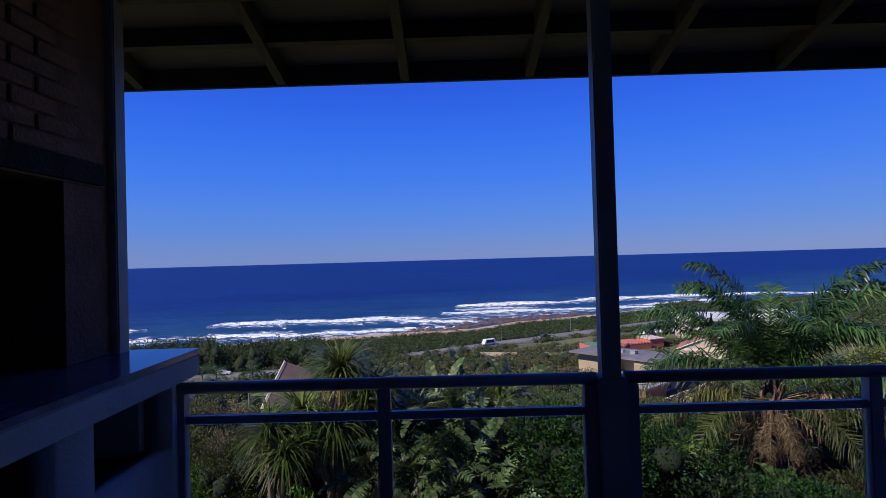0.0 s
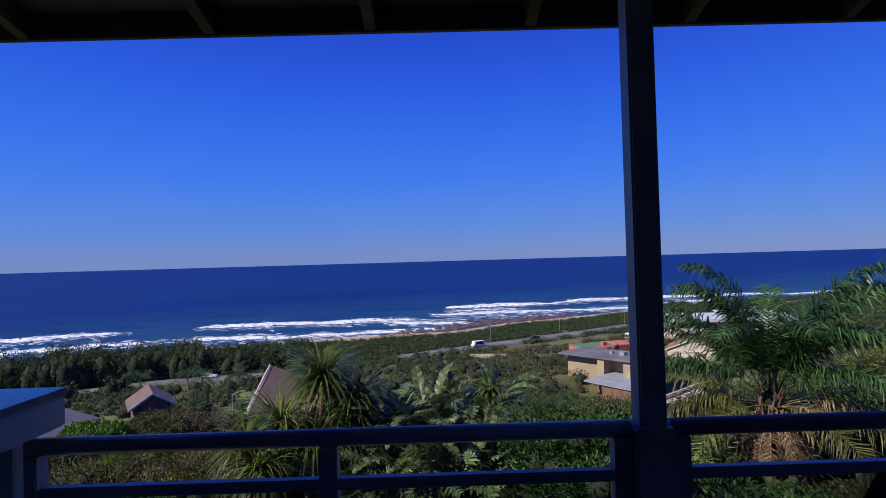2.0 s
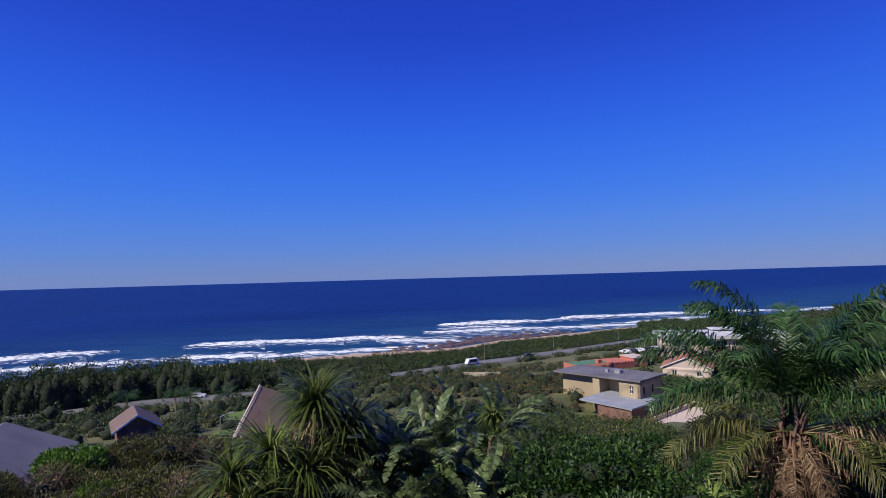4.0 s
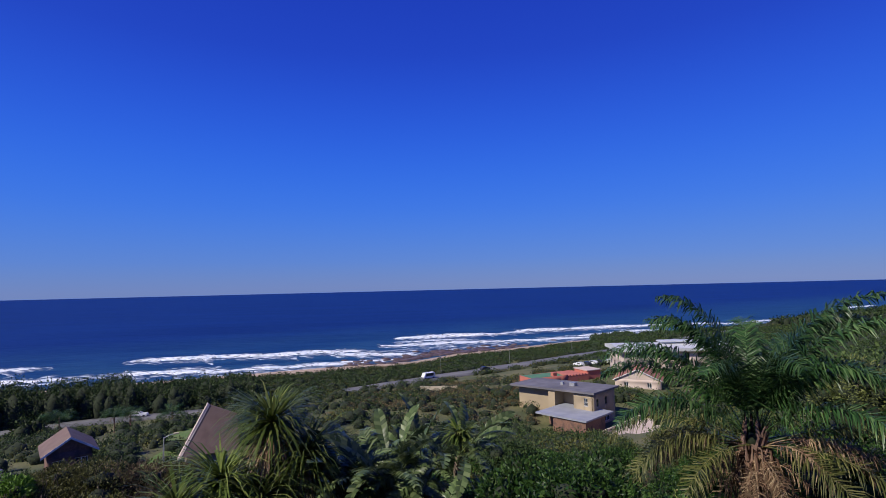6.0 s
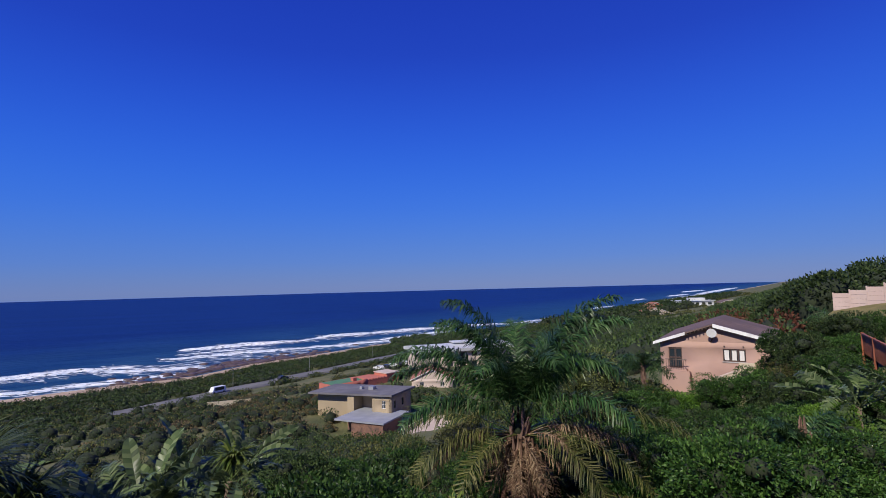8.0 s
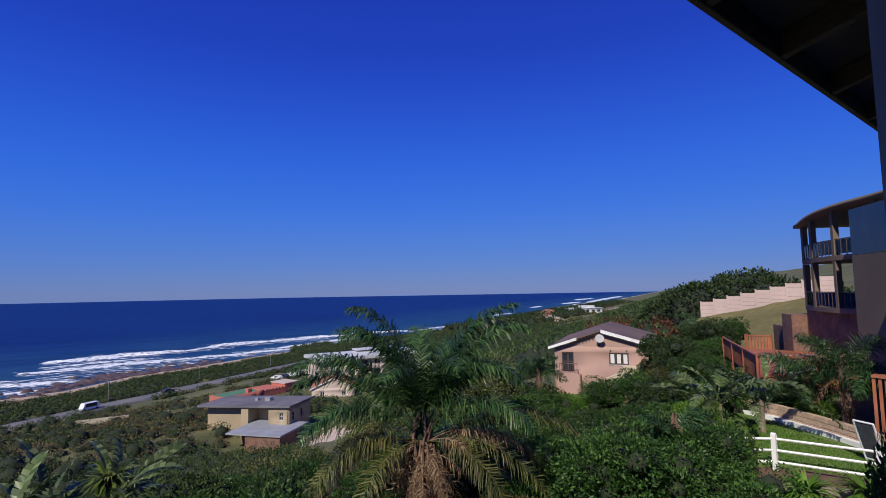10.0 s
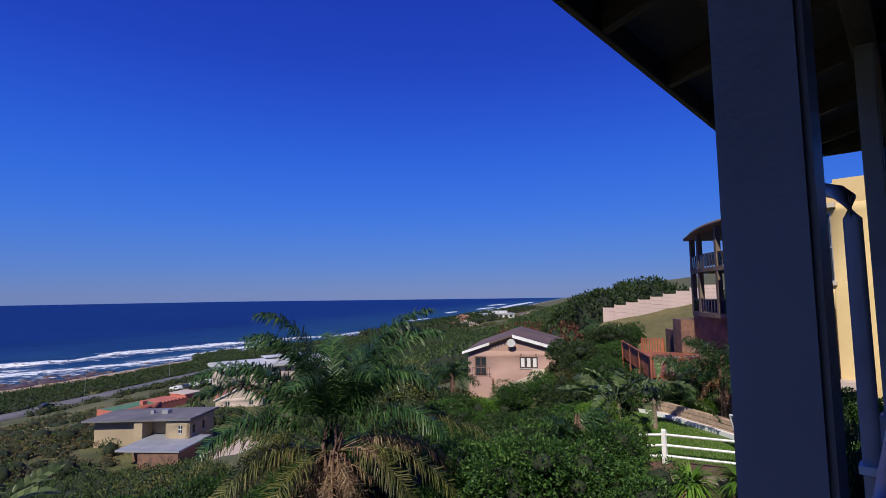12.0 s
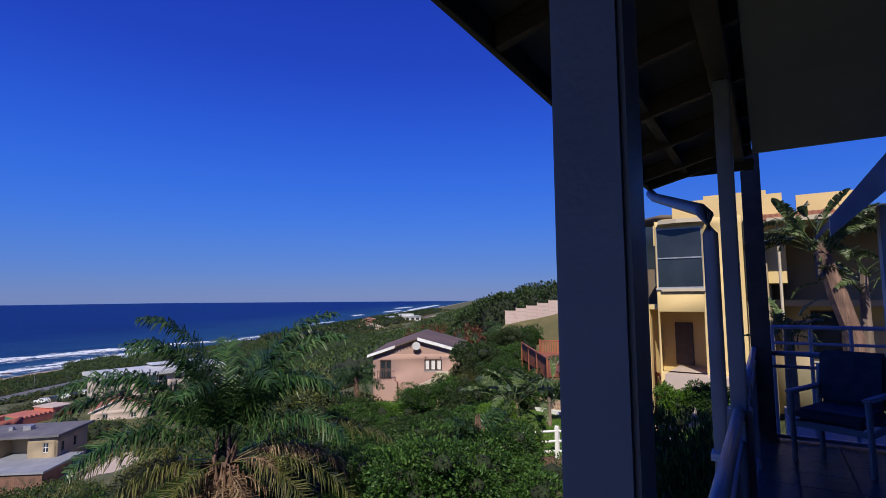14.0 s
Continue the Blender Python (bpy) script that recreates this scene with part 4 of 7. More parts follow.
def coral_building():
    e = thing("coral_building", "coral red low building with green sheet roof", "building", (35.0, 126.0, -2.3), 18.0)
    I = Matrix.Identity(4)
    wall_with_holes("front_wall", 11, -24.5, -19.8, 0.3, [(1.0, 2.0, -22.4, -21.2), (4.0, 5.4, -22.4, -21.2), (8, 9, -22.6, -21.0)], M_ORANGE, e, I)
    for a, b in ((1.0, 2.0), (4.0, 5.4), (8, 9)):
        window(a, b, -22.4, -21.2, e, I, M_DARKWOOD)
    for a in ((0, 0.3, 0.302, 5.8), (0.302, 10.698, 5.5, 5.8), (10.7, 11, 0.302, 5.8)):
        block("outer_wall", *a, -24.5, -19.8, M_ORANGE, e)
    Shape().prism([(0.3, 0.3, -20.4), (10.7, 0.3, -20.4), (10.7, 5.5, -19.9), (0.3, 5.5, -19.9)], (0, 0, 0.12)).done("sheet_roof", M_GREENROOF, e)
    Shape().box(11.0, 20.5, 3.5, 11.0, -24.5, -20.9).done("wing", M_ORANGE, e)
    for k in range(10):
        Shape().box(11.1 + k, 11.6 + k, 3.45, 3.8, -20.9, -20.6).done("battlement", M_ORANGE, e)
    Shape().box(20.5, 25, 4.0, 9.5, -24.5, -20.2).done("tower", M_ORANGE, e)
    Shape().box(20.3, 25.2, 3.8, 9.7, -20.2, -20.0).done("tower_roof", M_ROSE, e)
    Shape().box(6.5, 7.6, 0.2, 1.3, -19.8, -18.9).done("chimney", M_ORANGE, e)


def white_building():
    e = thing("white_building", "pale pink two-storey building with broad white roof", "building", (71.60, 154.70, -1.7), -10.0)
    I = Matrix.Identity(4)
    holes = [(1.2 + k * 4.4, 3.2 + k * 4.4, z, z + 1.5) for k in range(7) for z in (-20.6, -23.7)]
    wall_with_holes("front_wall", 33, -27, -18.6, 0.35, holes, M_ROSE, e, I)
    for h in holes:
        window(*h, e, I, M_DARKWOOD, 2, 1, fw=0.12)
    m = pose(0, 14, 0, 0, 0, -90)
    holes = [(1.2 + k * 4.2, 3.0 + k * 4.2, z, z + 1.5) for k in range(3) for z in (-20.6, -23.7)]
    wall_with_holes("end_wall", 13.99, -27, -18.6, 0.35, holes, M_ROSE, e, m)
    for h in holes:
        window(*h, e, m, M_DARKWOOD, 2, 1, fw=0.12)
    Shape().box(0.4, 33, 13.6, 14, -27, -18.6).box(32.6, 33, 0.4, 13.6, -27, -18.6).done("rear_wall", M_ROSE, e)
    Shape().box(-1.2, 34.2, -1.2, 15.2, -18.6, -17.7).done("roof_fascia", M_WHITEROOF, e)
    Shape().prism([(-1.2, -1.2, -17.7), (-1.2, 15.2, -17.7), (-1.2, 9, -16.9), (-1.2, 5, -16.9)], (35.4, 0, 0)).done("roof_cap", M_WHITEROOF, e)
    Shape().box(14, 30, 4.5, 9.5, -16.45, -16.1).done("roof_monitor", M_WHITEROOF, e)


def small_gable(at, rz, L, D, z0, ze, za, wall, roof_m, label, name="cottage", trim=M_WHITE, wins=2):
    e = thing(name, label, "house", (at[0], at[1], 0), rz)
    I = Matrix.Identity(4)
    holes = [(L * (k + 0.5) / wins - 0.5, L * (k + 0.5) / wins + 0.5, ze - 1.9, ze - 0.7) for k in range(wins)]
    wall_with_holes("front_wall", L, z0, ze, 0.25, holes, wall, e, I)
    for h in holes:
        window(*h, e, I, trim, 2, 1)
    Shape().prism([(0, 0, ze), (L, 0, ze), (L / 2, 0, za)], (0, 0.25, 0)).done("gable_peak", wall, e)
    Shape().box(0, 0.25, 0.252, D, z0, ze).box(L - 0.25, L, 0.252, D, z0, ze).box(0.25, L - 0.25, D - 0.25, D, z0, ze).done("outer_wall", wall, e)
    for sx in (-0.5, L + 0.5):
        zl = ze - 0.25
        Shape().prism([(sx, -0.4, zl), (L / 2, -0.4, za + 0.02), (L / 2, -0.4, za + 0.14), (sx, -0.4, zl + 0.12)], (0, D + 0.8, 0)).done("roof_slope", roof_m, e)
        Shape().prism([(sx, -0.44, zl - 0.05), (L / 2, -0.44, za - 0.05), (L / 2, -0.44, za + 0.16), (sx, -0.44, zl + 0.14)], (0, 0.038, 0)).done("bargeboard", trim, e)
    return e


def steep_roof_house():
    """The steep brown roof that stands over the shrubs, with a white edge board."""
    e = thing("steep_roofed_house", "house with steep brown tiled roof and white edge", "house", (-16.1, 41.0, 0), 22)
    a = [(0, 0, -10.9), (4.2, 0, -10.9), (4.2, 1.4, -8.5), (2.1, 1.9, -7.6)]
    Shape().prism(a, (0, 0.16, 0.06)).done("roof_slope", M_BROWNROOF, e)
    Shape().prism([(-0.12, -0.06, -10.95), (0.08, -0.06, -10.95), (2.18, 1.84, -7.61), (2.02, 1.84, -7.49)], (0, 0.3, 0.06)).done("edge_board", M_ROSE, e)
    Shape().box(0.5, 3.4, 0.6, 4.6, -14.5, -10.92).done("wall", M_TAN, e)
    Shape().prism([(2.1, 2.1, -7.65), (4.2, 1.6, -8.55), (4.2, 5.0, -10.9), (0.6, 5.0, -10.9)], (0, 0.1, 0.06)).done("rear_slope", M_BROWNROOF, e)


def mauve_house():
    e = thing("mauve_house", "mauve grey house with a shallow dark roof", "house", (-26.0, 19.8, -2.6), 22)
    I = Matrix.Identity(4)
    wall_with_holes("front_wall", 8.0, -10, -5.1, 0.25, [(1, 2.4, -7.2, -6.0), (4.6, 5.6, -7.2, -6.0)], M_MAUVE, e, I)
    window(1, 2.4, -7.2, -6.0, e, I, M_WHITE)
    window(4.6, 5.6, -7.2, -6.0, e, I, M_WHITE)
    Shape().prism([(0, 0, -5.1), (8.0, 0, -5.1), (4.9, 0, -3.75)], (0, 0.25, 0)).done("gable_peak", M_MAUVE, e)
    Shape().box(7.75, 8, 0.252, 8, -10, -5.1).box(0, 7.75, 7.75, 8, -10, -5.1).done("side_wall", M_MAUVE, e)
    for sx in (-0.4, 8.4):
        Shape().prism([(sx, -0.4, -5.4), (4.9, -0.4, -3.72), (4.9, -0.4, -3.6), (sx, -0.4, -5.26)], (0, 8.8, 0)).done("roof_slope", M_GREYROOF, e)
    Shape().tube([(7.6, -0.15, -5.3), (7.6, -0.15, -9.8)], 0.05, 6).done("downpipe", M_WHITE, e)


def apartment():
    """Two balcony storeys with columns and blue glass balustrades under a gently bowed roof."""
    e = thing("apartment_block", "ochre apartment block with glazed balconies on two storeys", "building", (40.28, 11.91, 0), -142.3)
    L = 12.5
    bow = lambda x: -0.6 * math.sin(math.pi * min(max(x, 0), 9) / 9)
    for z in (0.16, 3.14):
        pts = [(x, bow(x), z - 0.26) for x in np.linspace(0, L, 13)]
        Shape().prism(pts + [(L, 3.0, z - 0.26), (0, 3.0, z - 0.26)], (0, 0, 0.28)).done("balcony_slab", M_OCHRE_SHADED, e)
    edge = [(x, bow(x) - 0.3, 5.34 + 0.5 * math.sin(math.pi * x / 19)) for x in np.linspace(-0.25, L, 15)]
    v = [(x, q, z + h) for x, y, z in edge for q, h in ((y, 0), (y, 0.2), (6.5, 0.2), (6.5, 0))]
    f = [(4 * i + a, 4 * i + b, 4 * i + 4 + b, 4 * i + 4 + a) for i in range(14) for a, b in ((0, 1), (1, 2), (2, 3), (3, 0))] + [(0, 3, 2, 1), (56, 57, 58, 59)]
    put("roof", fast_mesh("roof", v, f), M_OCHRE_SHADED, e)
    m = pose(2.3, 2.3, 0)
    holes = [(0.3, 2.2, 0.16, 2.4), (3.6, 5.8, 0.16, 2.4), (6.4, 8.4, 0.16, 2.4), (0.3, 2.2, 3.14, 5.2), (3.6, 5.8, 3.14, 5.2), (6.4, 8.4, 3.14, 5.2)]
    wall_with_holes("facade_wall", L - 2.3, -5.0, 5.36, 0.25, holes, M_OCHRE_SHADED, e, m)
    for h in holes:
        window(*h, e, m, M_STEEL, 3, 1, fw=0.08)
    block("end_wall", 2.3, 2.55, 2.56, 8, -5, 5.36, M_OCHRE_SHADED, e)
    block("rear_wall", 2.56, L, 7.8, 8, -5, 5.36, M_OCHRE_SHADED, e)
    for x in (0.24, 2.47, 5.49, 8.7):
        for z in (0.16, 3.14):
            top = 2.70 if z < 1 else 2.18 + 0.45 * math.sin(math.pi * x / 19)
            block("column", x - 0.15, x + 0.15, bow(x) + 0.02, bow(x) + 0.32, z + 0.02, z + top, M_OCHRE_SHADED, e)
    for z in (0.16, 3.14):
        for a, b in ((0.4, 2.3), (2.64, 4.0), (4.05, 5.33), (5.65, 7.1), (7.15, 8.55)):
            Shape().prism([(a, bow(a) + 0.08, z + 0.1), (b, bow(b) + 0.08, z + 0.1), (b, bow(b) + 0.08, z + 0.88), (a, bow(a) + 0.08, z + 0.88)], (0, 0.02, 0)).done("balustrade_glass", M_GLASSBLUE, e, "blue tinted glass")
            Shape().tube([(a, bow(a) + 0.09, z + 0.92), (b, bow(b) + 0.09, z + 0.92)], 0.035, 6).done("balustrade_rail", M_DARKWOOD, e)
            for k in np.linspace(a, b, 4):
                Shape().tube([(k, bow(k) + 0.09, z + 0.02), (k, bow(k) + 0.09, z + 0.9)], 0.028, 5).done("balustrade_post", M_DARKWOOD, e)
    block("glazed_bay", 8.9, L, -1.2, 0.2, 3.0, 5.3, M_WINDOW, e, "blue glazed corner bay")
    block("bay_wall", 8.9, L, -1.2, 0.2, -5.0, 2.98, M_OCHRE_SHADED, e)
    block("plinth", 0.4, 8.88, -0.1, 2.28, -5, -0.12, M_BRICKDARK, e)
    s = thing("terrace_steps", "dark stepped terrace walls below the apartments", "wall", (40.28, 11.91, 0), -142.3)
    block("upper_block", -1.3, 0.38, -1.0, 2.2, -6, -0.42, M_BRICKDARK, s, "", 0.03)
    block("lower_block", -4.2, -1.32, -0.6, 2.2, -6, -1.35, M_BRICKDARK, s, "", 0.03)


def yellow_house():
    e = thing("yellow_villa", "bright yellow plastered villa with stepped parapet and tiled roof", "house", (22.35, 3.58, 0), -92.0)
    I = Matrix.Identity(4)
    L = 3.08
    wall_with_holes("front_wall", L, -3.5, 4.55, 0.35, [(0.05, 1.72, 1.85, 4.25), (0.05, 1.68, -1.45, 0.92)], M_YELLOW, e, I)
    window(0.05, 1.72, 1.85, 4.25, e, I, M_STEEL, 1, 2, depth=0.05, fw=0.05)
    Shape().prism([(0.2, -0.25, 4.4), (0.9, -0.42, 4.4), (1.9, -0.25, 4.4), (1.9, 0, 4.4), (0.2, 0, 4.4)], (0, 0, 0.16)).done("window_hood", M_CREAM, e)
    Shape().box(0.2, 1.78, -0.12, 0.0, 1.72, 1.83).done("window_ledge", M_CREAM, e)
    Shape().box(-0.5, 2.5, 2.4, 2.6, -3.5, 1.2).box(-0.6, -0.4, 0.36, 2.4, -3.5, 1.2).box(1.7, 2.0, 0.36, 2.4, -3.5, 1.2).done("porch_wall", M_YELLOW, e)
    Shape().box(0.2, 0.9, 2.3, 2.39, -1.4, 0.4).done("porch_door", M_DARKWOOD, e, "dark glazed door")
    Shape().box(-0.5, 2.4, 0.36, 2.4, 1.0, 1.2).done("porch_ceiling", M_YELLOW, e)
    Shape().box(0.3, 2.6, -0.7, 2.4, -3.5, -1.45).done("terrace", M_ROSE, e, "pinkish paved terrace")
    # stepped parapet on the block behind
    steps = [(0.1, 4.75), (0.55, 5.25), (1.1, 5.42), (1.75, 5.56), (3.2, 5.56), (3.9, 5.40), (4.4, 5.40)]
    pts = [(0.1, 0.9, 3.5)]
    for (a, z), (b, _) in zip(steps, steps[1:]):
        pts += [(a, 0.9, z), (b, 0.9, z)]
    pts += [(4.4, 0.9, 3.5)]
    Shape().prism(pts, (0, 0.3, 0)).done("stepped_parapet", M_YELLOW, e)
    Shape().box(-0.3, 4.4, 1.2, 9, 2.0, 4.55).done("rear_block", M_YELLOW, e)
    Shape().box(2.86, 2.92, -0.06, 0.0, -1.4, 4.3).done("corner_pipe", M_WHITE, e, "white downpipe")
    Shape().box(L, L + 0.3, 0.6, 0.9, 1.6, 4.4).done("stair_window", M_WINDOW, e)
    # tan instead of the villa's yellow: shade put into the colour
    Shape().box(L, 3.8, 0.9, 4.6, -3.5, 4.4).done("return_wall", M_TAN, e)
    # set-back wing under a tiled roof; walls and slab tan, shade painted in
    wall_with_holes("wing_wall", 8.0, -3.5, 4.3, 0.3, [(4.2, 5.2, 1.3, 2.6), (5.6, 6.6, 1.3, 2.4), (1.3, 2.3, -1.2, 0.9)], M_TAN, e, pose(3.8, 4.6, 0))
    window(4.2, 5.2, 1.3, 2.6, e, pose(3.8, 4.6, 0), M_DARKWOOD, 2, 1)
    window(5.6, 6.6, 1.3, 2.4, e, pose(3.8, 4.6, 0), M_DARKWOOD, 2, 1)
    window(1.3, 2.3, -1.2, 0.9, e, pose(3.8, 4.6, 0), M_DARKWOOD, 1, 1)
    Shape().prism([(3.6, -0.4, 4.25), (13.0, -0.4, 4.25), (13.0, 5.5, 5.1), (4.8, 5.5, 5.0)], (0, 0, 0.16)).done("tiled_roof", M_REDROOF, e, "red-brown roof tiles")
    t = Shape()
    for k in range(52):
        t.tube([(3.7 + k * 0.175, -0.42, 4.40), (4.1 + k * 0.175, 5.45, 5.2)], 0.05, 6)
    t.done("roof_tile", M_REDROOF, e)
    Shape().box(3.9, 13, -0.46, -0.4, 4.14, 4.3).done("eave_fascia", M_CREAM, e)
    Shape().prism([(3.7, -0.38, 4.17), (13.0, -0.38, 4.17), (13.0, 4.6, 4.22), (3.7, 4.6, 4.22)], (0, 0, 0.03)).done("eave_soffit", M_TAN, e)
    Shape().box(4.9, 7.0, 5.6, 6.6, 5.2, 6.0).done("roof_turret", M_YELLOW, e)
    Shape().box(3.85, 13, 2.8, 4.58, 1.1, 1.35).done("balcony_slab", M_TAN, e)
    Shape().tube([(4.2, 0.3, -3), (4.2, 0.3, 4.2)], 0.05, 8).done("wing_downpipe", M_CREAM, e)


gable_house()
tan_house()
coral_building()
white_building()
small_gable((57.5, 128.5), -30, 11, 9, -28, -23.4, -20.9, M_ROSE, M_REDROOF, "pale pink cottage with a red tiled roof")
small_gable((-31.2, 50.8), 34, 3.4, 4.4, -24, -12.9, -11.7, M_BRICKDARK, M_BROWNROOF, "brown brick cottage with a brown roof in the lower gardens")
steep_roof_house()
mauve_house()
apartment()
yellow_house()


# ---- far houses along the coast ----
def far_white_villa():
    e = thing("flat_white_villa", "white flat-roofed villa near the far shore", "house", (468, 366, 4.0), -38)
    I = Matrix.Identity(4)
    hs = [(2 + 6 * k, 5.5 + 6 * k, -28.5, -26) for k in range(6)]
    wall_with_holes("front_wall", 38, -38, -24.5, 0.4, hs, M_WHITEROOF, e, I)
    for h in hs:
        window(*h, e, I, M_DARKWOOD, 2, 1, fw=0.2)
    Shape().box(0, 38, 0.4, 14, -38, -24.6).done("rear_block", M_WHITEROOF, e)
    Shape().box(14, 30, 2, 12, -24.1, -21.5).done("upper_storey", M_WHITEROOF, e)
    Shape().box(-1, 39, -1, 15, -24.6, -24.1).done("roof_slab", M_WHITEROOF, e)


far_white_villa()
small_gable((405, 350), -30, 22, 18, -37, -24.5, -19.5, M_ORANGE, M_REDROOF, "coral house with red roof near the far shore", "far_house")
small_gable((330, 292), -35, 26, 18, -37, -24.5, -20.0, M_ROSE, M_REDROOF, "pink house with red roof on the coastal slope", "far_house")
small_gable((520, 350), -30, 22, 14, -37, -23.5, -20.5, M_CREAM, M_BROWNROOF, "cream house with brown roof on the coastal slope", "far_house")


# ---- garden walls, fences, decks ----
def run_wall(name, pts, z_top, z_bot, thick, material, label, category, cope=None):
    e = thing(name, label, category)
    for (x0, y0), (x1, y1) in zip(pts, pts[1:]):
        L, a = math.hypot(x1 - x0, y1 - y0), math.degrees(math.atan2(y1 - y0, x1 - x0))
        m = pose(x0, y0, 0, 0, 0, a)
        Shape().box(0, L, 0, thick, z_bot, z_top, m).done("wall_body", material, e)
        if cope:
            Shape().box(0, L, -0.05, thick + 0.05, z_top, z_top + 0.08, m).done("coping", cope, e)
    return e


run_wall("boundary_wall", [(8.5, 150.5), (22, 148.5), (31, 147)], -27.4, -32.5, 0.3, M_CREAM, "long cream plastered boundary wall beside the road", "wall")


def precast_wall():
    """Pink panels between posts, stepping up the hill."""
    e = thing("precast_wall", "pink precast concrete panel wall stepping up the hill", "wall")
    a, b = Vector((63.2, 29.6)), Vector((64.15, 16.2))
    n = 9
    for k in range(n):
        p, q = a.lerp(b, k / n), a.lerp(b, (k + 1) / n)
        L, ang = (q - p).length, math.degrees(math.atan2(q.y - p.y, q.x - p.x))
        top = -0.3 + k * 0.335
        m = pose(p.x, p.y, 0, 0, 0, ang)
        for r in range(5):
            Shape().box(0.12, L - 0.02, 0, 0.06, top - 0.46 - r * 0.47, top - 0.006 - r * 0.47, m).done("panel", M_PRECAST, e)
        Shape().box(0, 0.12, -0.03, 0.09, top - 3.2, top + 0.07, m).done("wall_post", M_PRECAST, e)
    v, f = [], []
    for i in range(13):
        p = a.lerp(b, i / 12)
        base = -0.3 + 9 * 0.335 * i / 12 - 1.9
        for j in range(9):
            w = j / 8
            v.append((p.x - 0.12 - 17 * w, p.y - 3.0 * w, base - 4.2 * w ** 1.15 + 0.25 * (float(fnoise(i * 0.7, j * 0.7)) - 0.5)))
    f = [(i * 9 + j, i * 9 + j + 1, i * 9 + j + 10, i * 9 + j + 9) for i in range(12) for j in range(8)]
    tagged(put("grass_bank", fast_mesh("grass_bank", v, f), M_BANK, smooth=True), "steep bank of dry olive grass under the hill wall", "lawn", kind="structure")


precast_wall()


def white_fence():
    e = thing("ranch_fence", "white painted three-rail fence beside the lawn", "fence")
    pts = [Vector(p) for p in ((16.9, 8.9, -4.4), (19.0, 6.72, -4.4), (19.75, 4.2, -4.4), (20.3, 1.9, -4.4))]
    for p in pts:
        Shape().box(p.x - 0.07, p.x + 0.07, p.y - 0.07, p.y + 0.07, p.z - 0.3, p.z + 1.12).prism([(p.x - 0.07, p.y - 0.07, p.z + 1.12), (p.x + 0.07, p.y - 0.07, p.z + 1.12), (p.x, p.y - 0.07, p.z + 1.17)], (0, 0.14, 0)).done("fence_post", M_WHITE, e)
    for p, q in zip(pts, pts[1:]):
        d = (q - p).normalized() * 0.07
        for h in (0.98, 0.62, 0.26):
            Shape().tube([p + d + Vector((0, 0, h)), q - d + Vector((0, 0, h))], 0.042, 6).done("fence_rail", M_WHITE, e)


white_fence()


def lawn():
    pts = [(17.7, 8.7), (19.55, 6.65), (20.3, 4.3), (20.95, 1.9), (21.2, 0.4), (26, 0.8), (27.4, 9.6), (22, 13)]
    sh = Shape().prism([(x, y, -4.9) for x, y in pts], (0, 0, 0.55))
    ob = sh.done("lawn", M_LAWN)
    tagged(ob, "short green mown lawn on a terrace", "lawn", kind="structure")
    p = rng.uniform((17.6, 0.6), (27, 12), (34000, 2))
    p = p[(p[:, 0] > 20.85 - 0.29 * (p[:, 1] - 1.9)) & (p[:, 0] < 22.4 + 0.5 * (p[:, 1] - 4))]
    n = len(p)
    bed = Shape().prism([(x, y, -4.9) for x, y in ((16.2, 9.0), (17.8, 7.4), (19.1, 5.0), (19.8, 2.0), (20.9, 2.0), (20.2, 4.4), (19.5, 6.6), (17.6, 8.6))], (0, 0, 0.5)).done("flower_bed", M_SOIL)
    tagged(bed, "bare red-brown soil bed below the fence", "flower bed", kind="structure")
    v = np.zeros((n, 3, 3))
    z = -4.35
    a = rng.uniform(0, 6.28, n)
    h = rng.uniform(0.03, 0.08, n)
    v[:, 0] = np.stack([p[:, 0] - 0.02 * np.cos(a), p[:, 1] - 0.02 * np.sin(a), np.full(n, z)], -1)
    v[:, 1] = np.stack([p[:, 0] + 0.02 * np.cos(a), p[:, 1] + 0.02 * np.sin(a), np.full(n, z)], -1)
    v[:, 2] = np.stack([p[:, 0] + rng.normal(0, 0.02, n), p[:, 1] + rng.normal(0, 0.02, n), z + h], -1)
    g = put("grass", fast_mesh("grass", v.reshape(-1, 3), np.arange(3 * n).reshape(-1, 3)), L_BRIGHT)
    tagged(g, "short bright lawn grass", "grass", kind="stuff")


lawn()
run_wall("lawn_edging", [(25.9, 10.4), (25.4, 8.8), (24.0, 6.4), (22.6, 4.2)], -4.18, -4.9, 0.3, M_WHITE, "white kerb edging along the lawn", "kerb")


def block_courses(name, pts, z0, courses, bl, bh, thick, material, label, category, back=True):
    """A dry wall of single blocks laid in courses, joints open."""
    e = thing(name, label, category)
    me = None
    for (x0, y0), (x1, y1) in zip(pts, pts[1:]):
        L, a = math.hypot(x1 - x0, y1 - y0), math.degrees(math.atan2(y1 - y0, x1 - x0))
        m = pose(x0, y0, 0, 0, 0, a)
        for c in range(courses):
            u = -(c % 2) * bl / 2
            while u < L - 0.02:
                if me is None:
                    ob = block("block", 0.006, bl - 0.006, 0, thick, 0.005, bh - 0.005, material, e, "", 0.012)
                    me = ob.data
                else:
                    ob = put("block", me, None, e)
                ob.matrix_local = m @ pose(max(u, -0.12), rng.uniform(-0.012, 0.012), z0 + c * bh)
                u += bl
    return e


